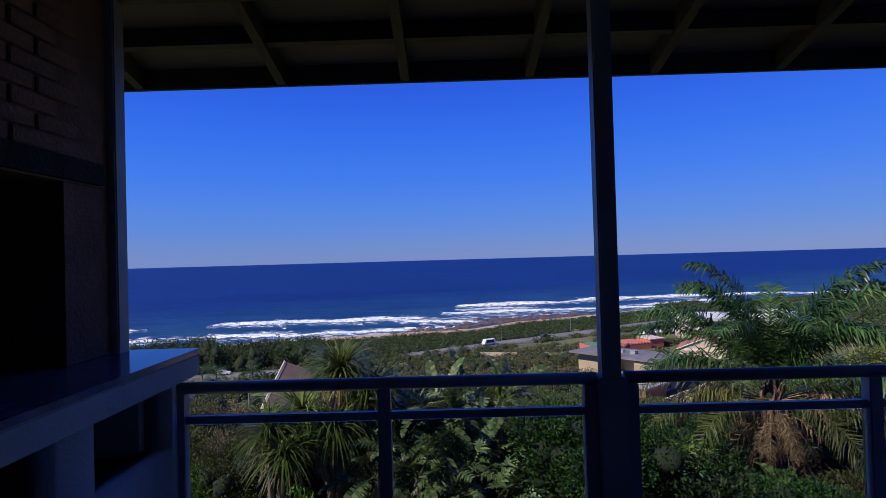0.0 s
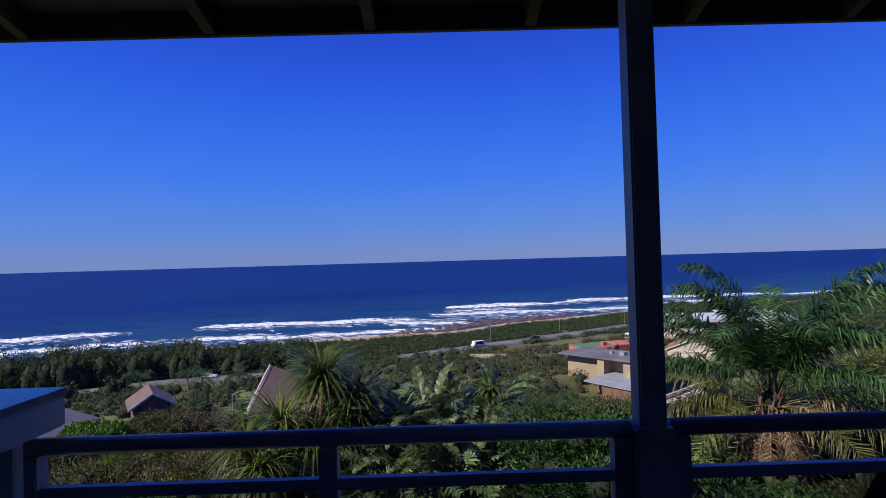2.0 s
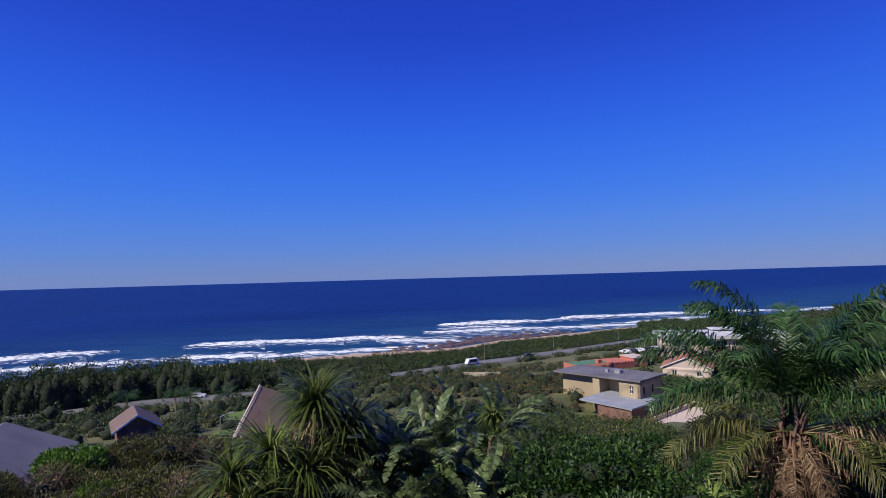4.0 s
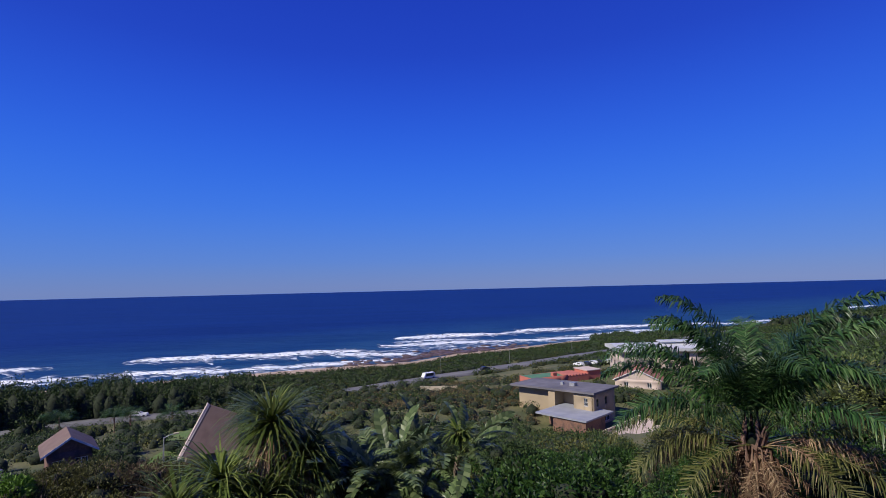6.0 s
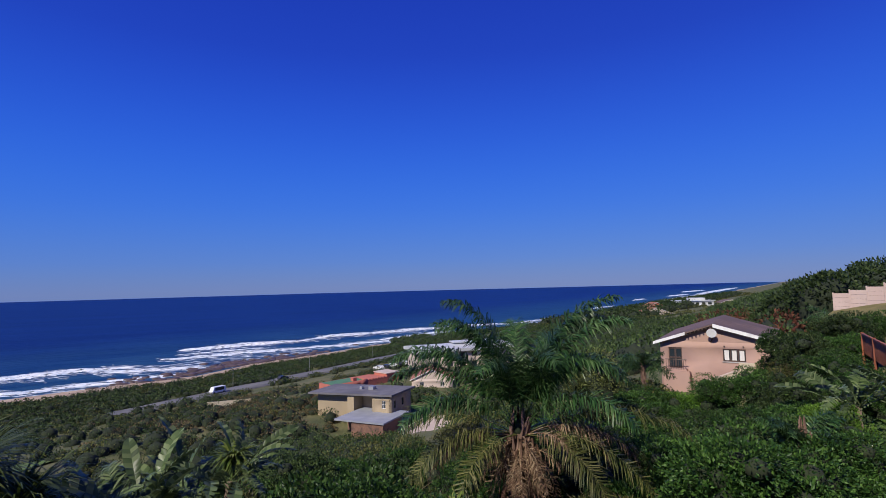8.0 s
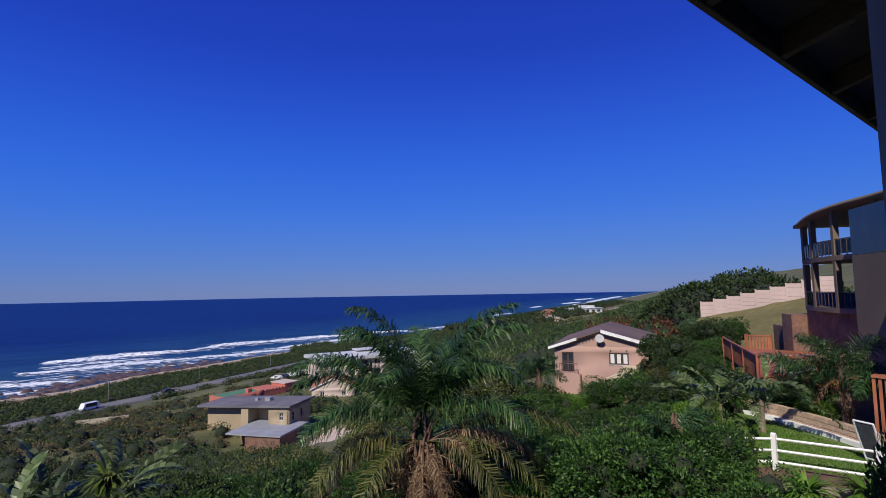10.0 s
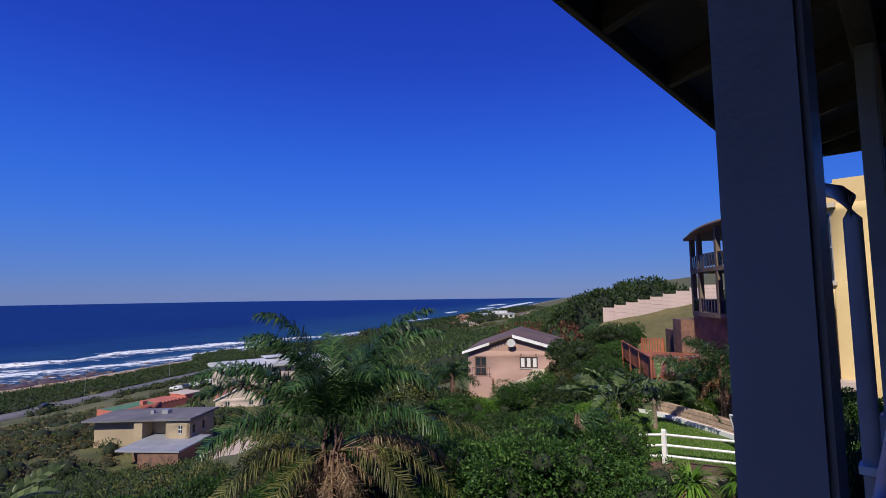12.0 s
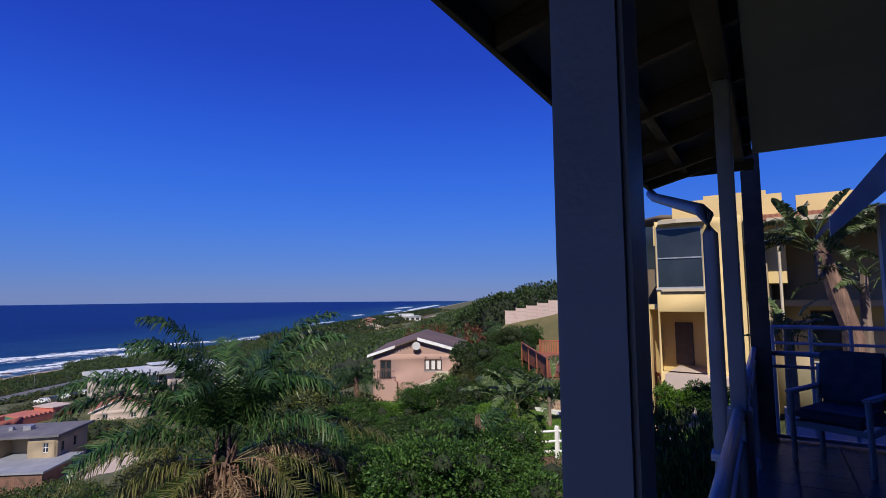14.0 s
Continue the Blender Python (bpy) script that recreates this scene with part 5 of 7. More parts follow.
block_courses("brick_garden_wall", [(26.4, 11.2), (25.7, 8.9), (24.3, 6.5), (22.8, 4.2)], -4.3, 3, 0.62, 0.2, 0.24, M_BUFF, "buff block retaining wall behind the lawn", "wall")
block_courses("retaining_wall", [(16.0, 9.0), (17.6, 7.3), (18.9, 5.0), (19.6, 2.2)], -7.2, 10, 0.5, 0.27, 0.3, M_BLOCK, "grey-brown concrete block retaining wall under the fence", "wall")


def timber_deck():
    e = thing("timber_deck", "red-brown timber deck with slatted balustrade", "deck")
    A, B, C, D = Vector((36.4, 15.6)), Vector((27.95, 10.41)), Vector((29.38, 9.35)), Vector((34.5, 6.6))
    E, G = Vector((39.2, 15.3)), Vector((39.7, 13.9))
    Shape().prism([(p.x, p.y, -2.95) for p in (A, B, C, D, Vector((39.5, 9)), G, E)], (0, 0, 0.12)).done("deck_floor", M_REDWOOD, e)
    for p, q in ((A, B), (E, G)):
        L, d = (q - p).length, (q - p).normalized()
        a = math.degrees(math.atan2(d.y, d.x))
        n = int(L / 0.17)
        for k in range(n):
            c = p.lerp(q, k / n)
            Shape().box(0, 0.12, -0.02, 0.02, -3.05, -1.96, pose(c.x, c.y, 0, 0, 0, a)).done("slat", M_REDWOOD, e)
        Shape().box(0, L, -0.06, 0.06, -1.96, -1.88, pose(p.x, p.y, 0, 0, 0, a)).done("deck_rail", M_REDWOOD, e)
    for p in (A, B, C, D, E, G, A.lerp(B, 0.33), A.lerp(B, 0.66)):
        block("deck_post", p.x - 0.06, p.x + 0.06, p.y - 0.06, p.y + 0.06, -7.0, -1.84, M_REDWOOD, e)
    for p, q in ((B, C), (C, D)):
        Shape().tube([(p.x, p.y, -1.93), (q.x, q.y, -1.93)], 0.03, 6).done("wire_rail", M_STEEL, e, "thin pale rail")
        for r in range(3):
            L, d = (q - p).length, (q - p).normalized()
            Shape().box(0.06, L - 0.06, -0.03, 0.03, -3.3 - 0.3 * r, -3.02 - 0.3 * r, pose(p.x, p.y, 0, 0, 0, math.degrees(math.atan2(d.y, d.x)))).done("fascia_board", M_REDWOOD, e)
    st = thing("timber_screen", "orange timber slat fence beside the terrace", "fence")
    for k in range(18):
        x, y = 23.2 + k * 0.02, 4.9 - k * 0.17
        Shape().box(x, x + 0.03, y, y + 0.1, -3.6, -1.75).done("slat", M_REDWOOD, st)
    Shape().box(23.15, 23.6, 1.8, 5.0, -1.75, -1.66).done("top_rail", M_REDWOOD, st)


timber_deck()


def lounger():
    e = thing("folding_lounger", "white framed garden lounger leaning on the wall", "lounger", (21.9, 4.5, -4.35), 70)
    sh = Shape()
    for x in (0, 0.6):
        sh.tube([(x, 0, 0), (x, 0.5, 1.35)], 0.035, 6)
    sh.tube([(0, 0.5, 1.35), (0.6, 0.5, 1.35)], 0.035, 6).tube([(0, 0.03, 0.08), (0.6, 0.03, 0.08)], 0.035, 6)
    sh.done("frame", M_WHITE, e)
    Shape().prism([(0.06, 0.05, 0.12), (0.54, 0.05, 0.12), (0.54, 0.49, 1.28), (0.06, 0.49, 1.28)], (0, 0.02, 0)).done("sling", M_CUSHION, e)


lounger()


# ---- vehicles and road furniture ----
def vehicle(name, x, y, rz, L, W, H, body_m, label, van=False):
    z = float(land(x, y)) + 0.5
    e = thing(name, label, "car", (x, y, z), rz)
    r = 0.32
    side = [(-L / 2, 0, 0.35), (L / 2, 0, 0.35), (L / 2, 0, 0.8), (L / 2 - 0.25, 0, 0.95)]
    side += [(L / 2 - 0.8, 0, H), (-L / 2 + 0.1, 0, H), (-L / 2, 0, 0.95)] if van else [(L / 2 - 1.2, 0, 1.0), (L / 2 - 1.9, 0, H), (-L / 2 + 0.8, 0, H), (-L / 2 + 0.1, 0, 0.95)]
    Shape().prism([(p[0], -W / 2, p[2]) for p in side], (0, W, 0)).done("body", body_m, e, "", 0.04)
    for s in (-1, 1):
        Shape().box(-L / 2 + 0.7, L / 2 - (1.1 if van else 1.9), s * (W / 2 + 0.004) - 0.004, s * (W / 2 + 0.004) + 0.004, 1.0, H - 0.14).done("side_window", M_WINDOW, e)
        for wx in (-L / 2 + 0.8, L / 2 - 0.8):
            Shape().tube([(wx, s * (W / 2 - 0.16), r), (wx, s * (W / 2 + 0.02), r)], r, 14).done("wheel", M_TYRE, e)
    return e


vehicle("minibus", 14, 191.5, 211, 5.2, 1.9, 2.2, M_CAR, "white minibus driving on the coast road", True)
vehicle("car", -69.5, 153.2, 8, 4.4, 1.75, 1.5, M_CAR, "white estate car on the narrow lower road")
vehicle("car", 38, 205.5, 31, 4.4, 1.75, 1.45, M_CARDARK, "dark car on the coast road")
for k in range(7):
    vehicle("parked_car", 66 + k * 3.0, 176 + k * 1.3, 110, 4.2, 1.7, 1.45, (M_CAR, M_CARDARK)[k % 2], "car parked beside the white building")


def street_lamp(x, y, zb, h, rz=0):
    e = thing("street_lamp", "slim steel street lamp with an angled head", "street lamp", (x, y, zb), rz)
    Shape().tube([(0, 0, 0), (0, 0, h)], [0.07, 0.045], 8).done("pole", M_STEEL, e)
    Shape().tube([(0, 0, h - 0.05), (0.35, 0, h + 0.12), (0.7, 0, h + 0.18)], 0.03, 6).done("arm", M_STEEL, e)
    Shape().box(0.6, 1.0, -0.09, 0.09, h + 0.13, h + 0.24).done("lamp_head", M_CREAM, e, "", 0.03)


street_lamp(-16.9, 40.2, -14.0, 4.9, 20)
for rx, ry in ((20, 203), (52, 222), (88, 243)):
    street_lamp(rx, ry, float(land(rx, ry)), 7.0, 120)

# ---- vegetation ----
def unit(a):
    return a / np.maximum(np.linalg.norm(a, axis=-1, keepdims=True), 1e-9)


def leaf_cards(p, out, size, slim, jitter=0.9, hang=0.0):
    """Folded leaves at the points p, growing outwards; two triangles each side of the midrib's fold."""
    n = len(p)
    d = unit(unit(out) + jitter * rng.normal(0, 0.6, (n, 3)) + np.array([0, 0, 0.15 - hang]))
    s = unit(np.cross(d, rng.normal(0, 1, (n, 3))))
    nrm = np.cross(d, s)
    L = np.asarray(size)[:, None] * rng.uniform(0.7, 1.25, (n, 1))
    w = L * slim
    mid = p + d * L * 0.5
    v = np.stack([p, mid + s * w + nrm * w * 0.35, p + d * L - nrm * L * 0.12, mid - s * w + nrm * w * 0.35], 1)
    i = np.arange(n)[:, None] * 4
    f = np.concatenate([i + [0, 1, 2], i + [0, 2, 3]], 0)
    return v.reshape(-1, 3), f


ICO_V = np.array([(0, 0, 1)] + [(0.894 * math.cos(1.2566 * k), 0.894 * math.sin(1.2566 * k), 0.447) for k in range(5)] + [(0.894 * math.cos(1.2566 * k + 0.628), 0.894 * math.sin(1.2566 * k + 0.628), -0.447) for k in range(5)] + [(0, 0, -1)])
ICO_F = np.array([(0, 1 + k, 1 + (k + 1) % 5) for k in range(5)] + [(1 + k, 6 + k, 1 + (k + 1) % 5) for k in range(5)] + [(1 + (k + 1) % 5, 6 + k, 6 + (k + 1) % 5) for k in range(5)] + [(11, 6 + (k + 1) % 5, 6 + k) for k in range(5)])


def cores(c, r):
    """Rough dark hulls at the centres c, radii r (n, 3): painted inner shade."""
    n = len(c)
    v = c[:, None] + ICO_V[None] * r[:, None] * rng.uniform(0.75, 1.0, (n, 12, 1))
    f = ICO_F[None] + (np.arange(n) * 12)[:, None, None]
    return v.reshape(-1, 3), f.reshape(-1, 3)


def join(parts):
    vs, fs, k = [], [], 0
    for v, f in parts:
        vs.append(v)
        fs.append(f + k)
        k += len(v)
    return np.concatenate(vs), np.concatenate(fs)


def sphere_points(n, low=-0.35):
    u = unit(rng.normal(0, 1, (n * 3, 3)))
    return u[u[:, 2] > low][:n]


def shrub(name, label, radius, height, leaves, leaf, slim, leaf_m, clumps=16, core=0.55, twigs=0):
    """A bushy plant built of many leafy clumps round short stems."""
    e = thing(name, label, "shrub", group="hillside shrubs")
    a = rng.uniform(0, 6.28, clumps)
    q = np.sqrt(rng.uniform(0, 1, clumps)) * radius * 0.72
    zc = height * (0.42 + 0.4 * rng.random(clumps)) * (1 - 0.28 * (q / radius) ** 2)
    c = np.stack([q * np.cos(a), q * np.sin(a), zc], -1)
    r = np.stack([radius * rng.uniform(0.26, 0.44, clumps)] * 3, -1) * [1, 1, 0.85]
    per = leaves // clumps
    parts = []
    for k in range(clumps):
        u = sphere_points(per)
        p = c[k] + u * r[k] * rng.uniform(0.82, 1.12, (len(u), 1))
        parts.append(leaf_cards(p, u, np.full(len(u), leaf), slim))
    v, f = join(parts)
    put("foliage", fast_mesh("foliage", v, f), leaf_m, e)
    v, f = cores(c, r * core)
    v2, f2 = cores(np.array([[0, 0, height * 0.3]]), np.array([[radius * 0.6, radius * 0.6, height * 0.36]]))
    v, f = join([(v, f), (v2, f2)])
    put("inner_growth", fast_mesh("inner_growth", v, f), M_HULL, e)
    st = Shape()
    for k in range(5):
        t = c[k]
        st.tube([(0.1 * math.cos(k * 1.3), 0.1 * math.sin(k * 1.3), -1.2), (t[0] * 0.4, t[1] * 0.4, t[2] * 0.5), tuple(t)], [0.06, 0.04, 0.02], 5)
    if twigs:
        for k in range(twigs):
            t = c[k % clumps]
            o = unit(rng.normal(0, 1, 3) + np.array([0, 0, 0.8]))
            b = t + o * radius * rng.uniform(0.35, 0.62)
            st.tube([tuple(t), tuple((t + b) / 2 + rng.normal(0, 0.05, 3)), tuple(b)], [0.016, 0.011, 0.004], 4)
    st.done("stem", M_TWIG, e)
    return e


# one shrub of each kind, then copies of it over the hillside
KINDS = [
    shrub("shrub", "dense dark green shrub with small glossy leaves", 1.9, 3.4, 10500, 0.115, 0.26, L_SHRUB, 26),
    shrub("shrub", "rounded green shrub with glossy leaves", 1.7, 3.0, 8600, 0.125, 0.28, L_SHRUB, 22),
    shrub("shrub", "olive green bush with fine leaves and twigs", 1.8, 3.0, 9000, 0.10, 0.22, L_OLIVE, 24, 0.56, 60),
    shrub("shrub", "bright green leafy shrub", 1.6, 2.8, 7200, 0.13, 0.3, L_BRIGHT, 20),
    shrub("shrub", "half-bare brownish bush with thin twigs", 1.7, 2.9, 5600, 0.10, 0.2, L_SCRUB, 18, 0.62, 120),
    shrub("shrub", "dark dense coastal shrub", 2.0, 3.6, 8600, 0.13, 0.28, L_WOOD, 24),
]
# the plants built first stand for themselves at these places
FIRST = [(3.4, 13.6), (5.6, 13.2), (-6.8, 11.0), (-8.0, 15.5), (-5.2, 13.6), (11.8, 9.6)]
# how far below eye level (as a slope) the growth may reach, by bearing in degrees clockwise from ahead
LIM_AZ = [-60, -32, -24, -20.5, -20, -15, -14.5, -8, 0, 8, 14, 15, 24, 25, 28, 29, 38, 45, 49, 50, 60, 62, 65, 67, 69, 71, 90, 110]
LIM_V = [0.24, 0.25, 0.26, 0.26, 0.285, 0.285, 0.27, 0.26, 0.25, 0.25, 0.25, 0.272, 0.272, 0.31, 0.31, 0.24, 0.2, 0.17, 0.175, 0.19, 0.18, 0.15, 0.2, 0.26, 0.34, 0.42, 0.46, 0.46]
CLEAR = [(13, 144, 5.5), (21, 142, 5.5), (28, 140, 5), (-68, 146, 7), (-58, 147, 6), (-78, 142, 6), (21.8, 5.4, 5.6), (32.5, 11.8, 3.4), (25.5, 0, 7.5), (38.5, 8.0, 6.0), (9.08, 12.06, 1.0), (39.6, 28.0, 6.3), (36.5, 26.0, 2.5), (43, 104, 9), (36, 101, 8), (34.5, 96, 5), (46, 95, 4.5), (39, 91, 3.5), (36, 131, 6.5), (49, 135, 7), (85, 158, 18),
         (105, 155, 14), (70, 158, 10), (61, 132, 8), (-14, 43, 4.2), (-20, 24, 6.5), (63, 21, 7.5), (66, 24, 6), (57, 17, 6), (8, 0, 6.0), (2, -2, 6.5), (11, 1, 5)]


def limit(x, y):
    az = np.degrees(np.arctan2(x, y + 0.3))
    return np.interp(az, LIM_AZ, LIM_V), az


def is_clear(x, y):
    ok = np.ones(np.shape(x), bool)
    for cx, cy, r in CLEAR:
        ok &= np.hypot(x - cx, y - cy) > r
    rd = [*zip(ROAD, ROAD[1:]), *zip(LOW_ROAD, LOW_ROAD[1:])]
    for (x0, y0), (x1, y1) in rd:
        d = np.array([x1 - x0, y1 - y0])
        t = np.clip(((x - x0) * d[0] + (y - y0) * d[1]) / (d @ d), 0, 1)
        ok &= np.hypot(x - x0 - t * d[0], y - y0 - t * d[1]) > 6.0
    return ok


def near_shrubs():
    spots = [(x, y) for x, y in FIRST]
    tries = 0
    while len(spots) < 285 and tries < 30000:
        tries += 1
        d = 8.5 + 34 * rng.random() ** 0.8
        az = radians(rng.uniform(-46, 74))
        x, y = d * math.sin(az), d * math.cos(az)
        if not is_clear(np.array(x), np.array(y)) or any(math.hypot(x - a, y - b) < 1.15 + 0.03 * d for a, b in spots):
            continue
        # keep the banks of big-leaved plants open
        if -4.6 < x < 2.4 and 5 < y < 13.4 or math.hypot(x - 9.08, y - 12.06) < 2.2 or (x > 5.5 and y < 1.05 * x and math.hypot(x, y) < 13.5):
            continue
        spots.append((x, y))
    for n, (x, y) in enumerate(spots):
        z = float(land(x, y))
        d = math.hypot(x, y)
        lim, az = limit(x, y)
        top = 1.54 - float(lim) * d
        if n < 6:
            ob, kind, base = KINDS[n], n, None
        else:
            g = float(fnoise(x / 7 + 11, y / 7))
            left = x < -3
            if left:
                kind = (2, 4, 3, 2, 0, 3)[int(rng.random() * 6)]
            elif x > 12 and y < 22:
                kind = (0, 0, 1, 1, 5, 0)[int(rng.random() * 6)]
            else:
                kind = (0, 1, 5, 0, 2, 1)[int((rng.random() * 0.5 + g * 0.5) * 6) % 6]
            ob = KINDS[kind]
        H = (3.4, 3.0, 3.0, 2.8, 2.9, 3.6)[kind]
        if 26 < float(az) < 56 and d < 16.5:
            top -= 0.17 * d
        want = rng.uniform(1.6, 4.6)
        top -= d * float(lim) * 0.28 * rng.random() ** 1.5
        h = min(want, top - z - 0.3) * 0.92
        if h < 1.0:
            if n >= 6:
                continue
            h = 1.6
        sc = h / H
        sink = 0.0
        if sc < 0.75:
            sc, sink = 0.75, H * 0.75 - h
        sx = max(0.85, min(sc, 1.25))
        m = Matrix.Translation((x, y, z - sink)) @ Euler((0, 0, rng.uniform(0, 6.28))).to_matrix().to_4x4() @ Matrix.Diagonal((sx, sx, sc, 1))
        if n < 6:
            ob.matrix_basis = m
        else:
            copy_ob = copy_thing(ob, Matrix.Identity(4))
            copy_ob.matrix_basis = m


near_shrubs()


def canopy(name, label, n, region, r_rng, h_rng, per, leaf, leaf_m, slim=0.3, far=False, slope=None):
    """Many crowns grown together over a stretch of land."""
    x, y = region(n * 4)
    ok = is_clear(x, y)
    x, y = x[ok][:n], y[ok][:n]
    n = len(x)
    z = land(x, y)
    r = rng.uniform(*r_rng, n)
    h = rng.uniform(*h_rng, n)
    d = np.hypot(x, y)
    lim, az = limit(x, y)
    if slope is not None:
        lim = np.full(n, slope)
    top = np.minimum(z + h, 1.54 - lim * d * (1 + 0.2 * rng.random(n) ** 1.5))
    keep = top > z + 0.25
    x, y, z, r, top = x[keep], y[keep], z[keep], r[keep], top[keep]
    n = len(x)
    rz = np.maximum((top - z) * 0.75, r * 0.5)
    c = np.stack([x, y, top - rz], -1)
    R = np.stack([r, r, rz], -1)
    u = sphere_points(n * per * 2, 0.0)[: n * per]
    k = np.arange(len(u)) % n
    p = c[k] + u * R[k] * rng.uniform(0.8, 1.1, (len(u), 1))
    v, f = leaf_cards(p, u, np.full(len(u), leaf), slim, 1.0)
    e = thing(name, label, "bush", kind="stuff")
    o = put("foliage", fast_mesh("foliage", v, f), leaf_m, e)
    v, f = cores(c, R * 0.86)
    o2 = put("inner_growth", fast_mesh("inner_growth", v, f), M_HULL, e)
    for q in (o, o2):
        q["kind"] = "stuff"
    return e


def polar(d0, d1, a0, a1):
    def region(n):
        d = np.sqrt(rng.uniform(d0 * d0, d1 * d1, n))
        a = np.radians(rng.uniform(a0, a1, n))
        return d * np.sin(a), d * np.cos(a)
    return region


def coast(u0, u1, s0, s1, hug=False):
    """A strip along the coast; hug: its seaward edge follows the beach."""
    def region(n):
        u = rng.uniform(u0, u1, n)
        lo = s0 - push(0.894 * u) if hug else s0
        return along(u, lo + (s1 - lo) * rng.random(n))
    return region


canopy("hillside_bush", "thick green bush down the hillside", 900, polar(38, 92, -48, 66), (1.3, 2.6), (2.0, 4.5), 260, 0.22, L_WOOD)
canopy("hillside_bush", "olive green bush down the hillside", 420, polar(36, 95, -48, 60), (1.0, 2.2), (1.5, 3.5), 240, 0.19, L_OLIVE)
canopy("valley_bush", "mixed bush between the houses", 900, polar(92, 190, -50, 58), (1.2, 2.8), (1.2, 3.2), 100, 0.36, L_WOOD, 0.3, slope=0.172)
canopy("garden_bush", "dark bush in front of the flat-roofed house", 60, lambda n: (rng.uniform(24, 35, n), rng.uniform(80, 90, n)), (1.3, 2.2), (2.5, 4.5), 110, 0.36, L_WOOD)
canopy("garden_bush", "olive bush and small trees round the parking ground", 90, lambda n: (rng.uniform(46, 76, n), rng.uniform(128, 172, n)), (1.0, 2.2), (1.2, 2.8), 90, 0.34, L_OLIVE, slope=0.150)
canopy("garden_bush", "green bush before the coral building", 70, lambda n: (rng.uniform(30, 52, n), rng.uniform(113, 121, n)), (1.2, 2.2), (1.5, 3.0), 80, 0.4, L_WOOD, slope=0.181)
canopy("dry_scrub", "dry purple-brown scrub on open ground", 420, lambda n: (rng.normal(22, 16, n), rng.normal(132, 17, n)), (0.8, 1.8), (0.8, 1.8), 60, 0.36, L_SCRUB, 0.22, slope=0.176)
canopy("valley_bush", "olive bush between the houses", 380, polar(80, 200, -50, 58), (1.0, 2.2), (1.0, 2.4), 60, 0.42, L_OLIVE, 0.3, slope=0.172)
canopy("coastal_bush", "low dark coastal bush behind the beach", 3600, coast(-210, 330, 22, 60, True), (1.2, 2.6), (0.8, 2.2), 44, 0.55, L_WOOD, 0.34, slope=0.06)
canopy("coastal_bush", "olive coastal bush behind the beach", 1300, coast(-200, 420, 20, 66, True), (1.0, 2.4), (0.6, 1.8), 44, 0.5, L_OLIVE, 0.34, slope=0.06)
canopy("coastal_bush", "tall dark coastal thicket", 700, coast(-260, -70, 22, 62, True), (1.8, 3.2), (3.0, 5.6), 60, 0.8, L_WOOD, 0.34, slope=0.148)
for a0, a1, n, sl in ((-54, -33, 260, 0.118), (-34, -25, 130, 0.130), (-26, -14, 150, 0.146)):
    canopy("coastal_trees", "tall dark coastal trees before the beach", n, polar(172, 200, a0, a1), (2.0, 3.4), (6.0, 14.0), 130, 0.55, L_WOOD, 0.32, slope=sl)
canopy("far_coastal_bush", "far coastal bush towards the headland", 1900, coast(290, 900, 15, 120), (2.5, 5.5), (4.0, 8.5), 22, 1.5, L_WOOD, 0.36, slope=0.02)
canopy("far_coastal_bush", "far olive grassland and bush", 700, coast(250, 1000, 30, 160), (2.0, 4.5), (0.8, 2.4), 22, 1.3, L_OLIVE, 0.36, slope=0.02)
canopy("far_valley_bush", "green bush over the coastal plain", 1500, polar(180, 420, 22, 52), (1.8, 4.0), (1.0, 3.2), 34, 0.85, L_WOOD, 0.32, slope=0.06)
canopy("slope_bush", "bush on the slope above the coast", 900, polar(52, 330, 40, 62), (1.6, 3.6), (2.0, 4.5), 60, 0.55, L_WOOD, 0.3, slope=0.055)
canopy("slope_bush", "green bush over the far slope", 900, polar(100, 430, 55, 69), (1.8, 3.8), (2.0, 4.0), 60, 0.6, L_WOOD, 0.3, slope=-0.012)
canopy("russet_bush", "russet and green shrubs beside the bungalow", 240, polar(60, 170, 54, 63), (1.2, 2.6), (1.5, 3.5), 60, 0.5, L_RED, 0.3, slope=0.05)


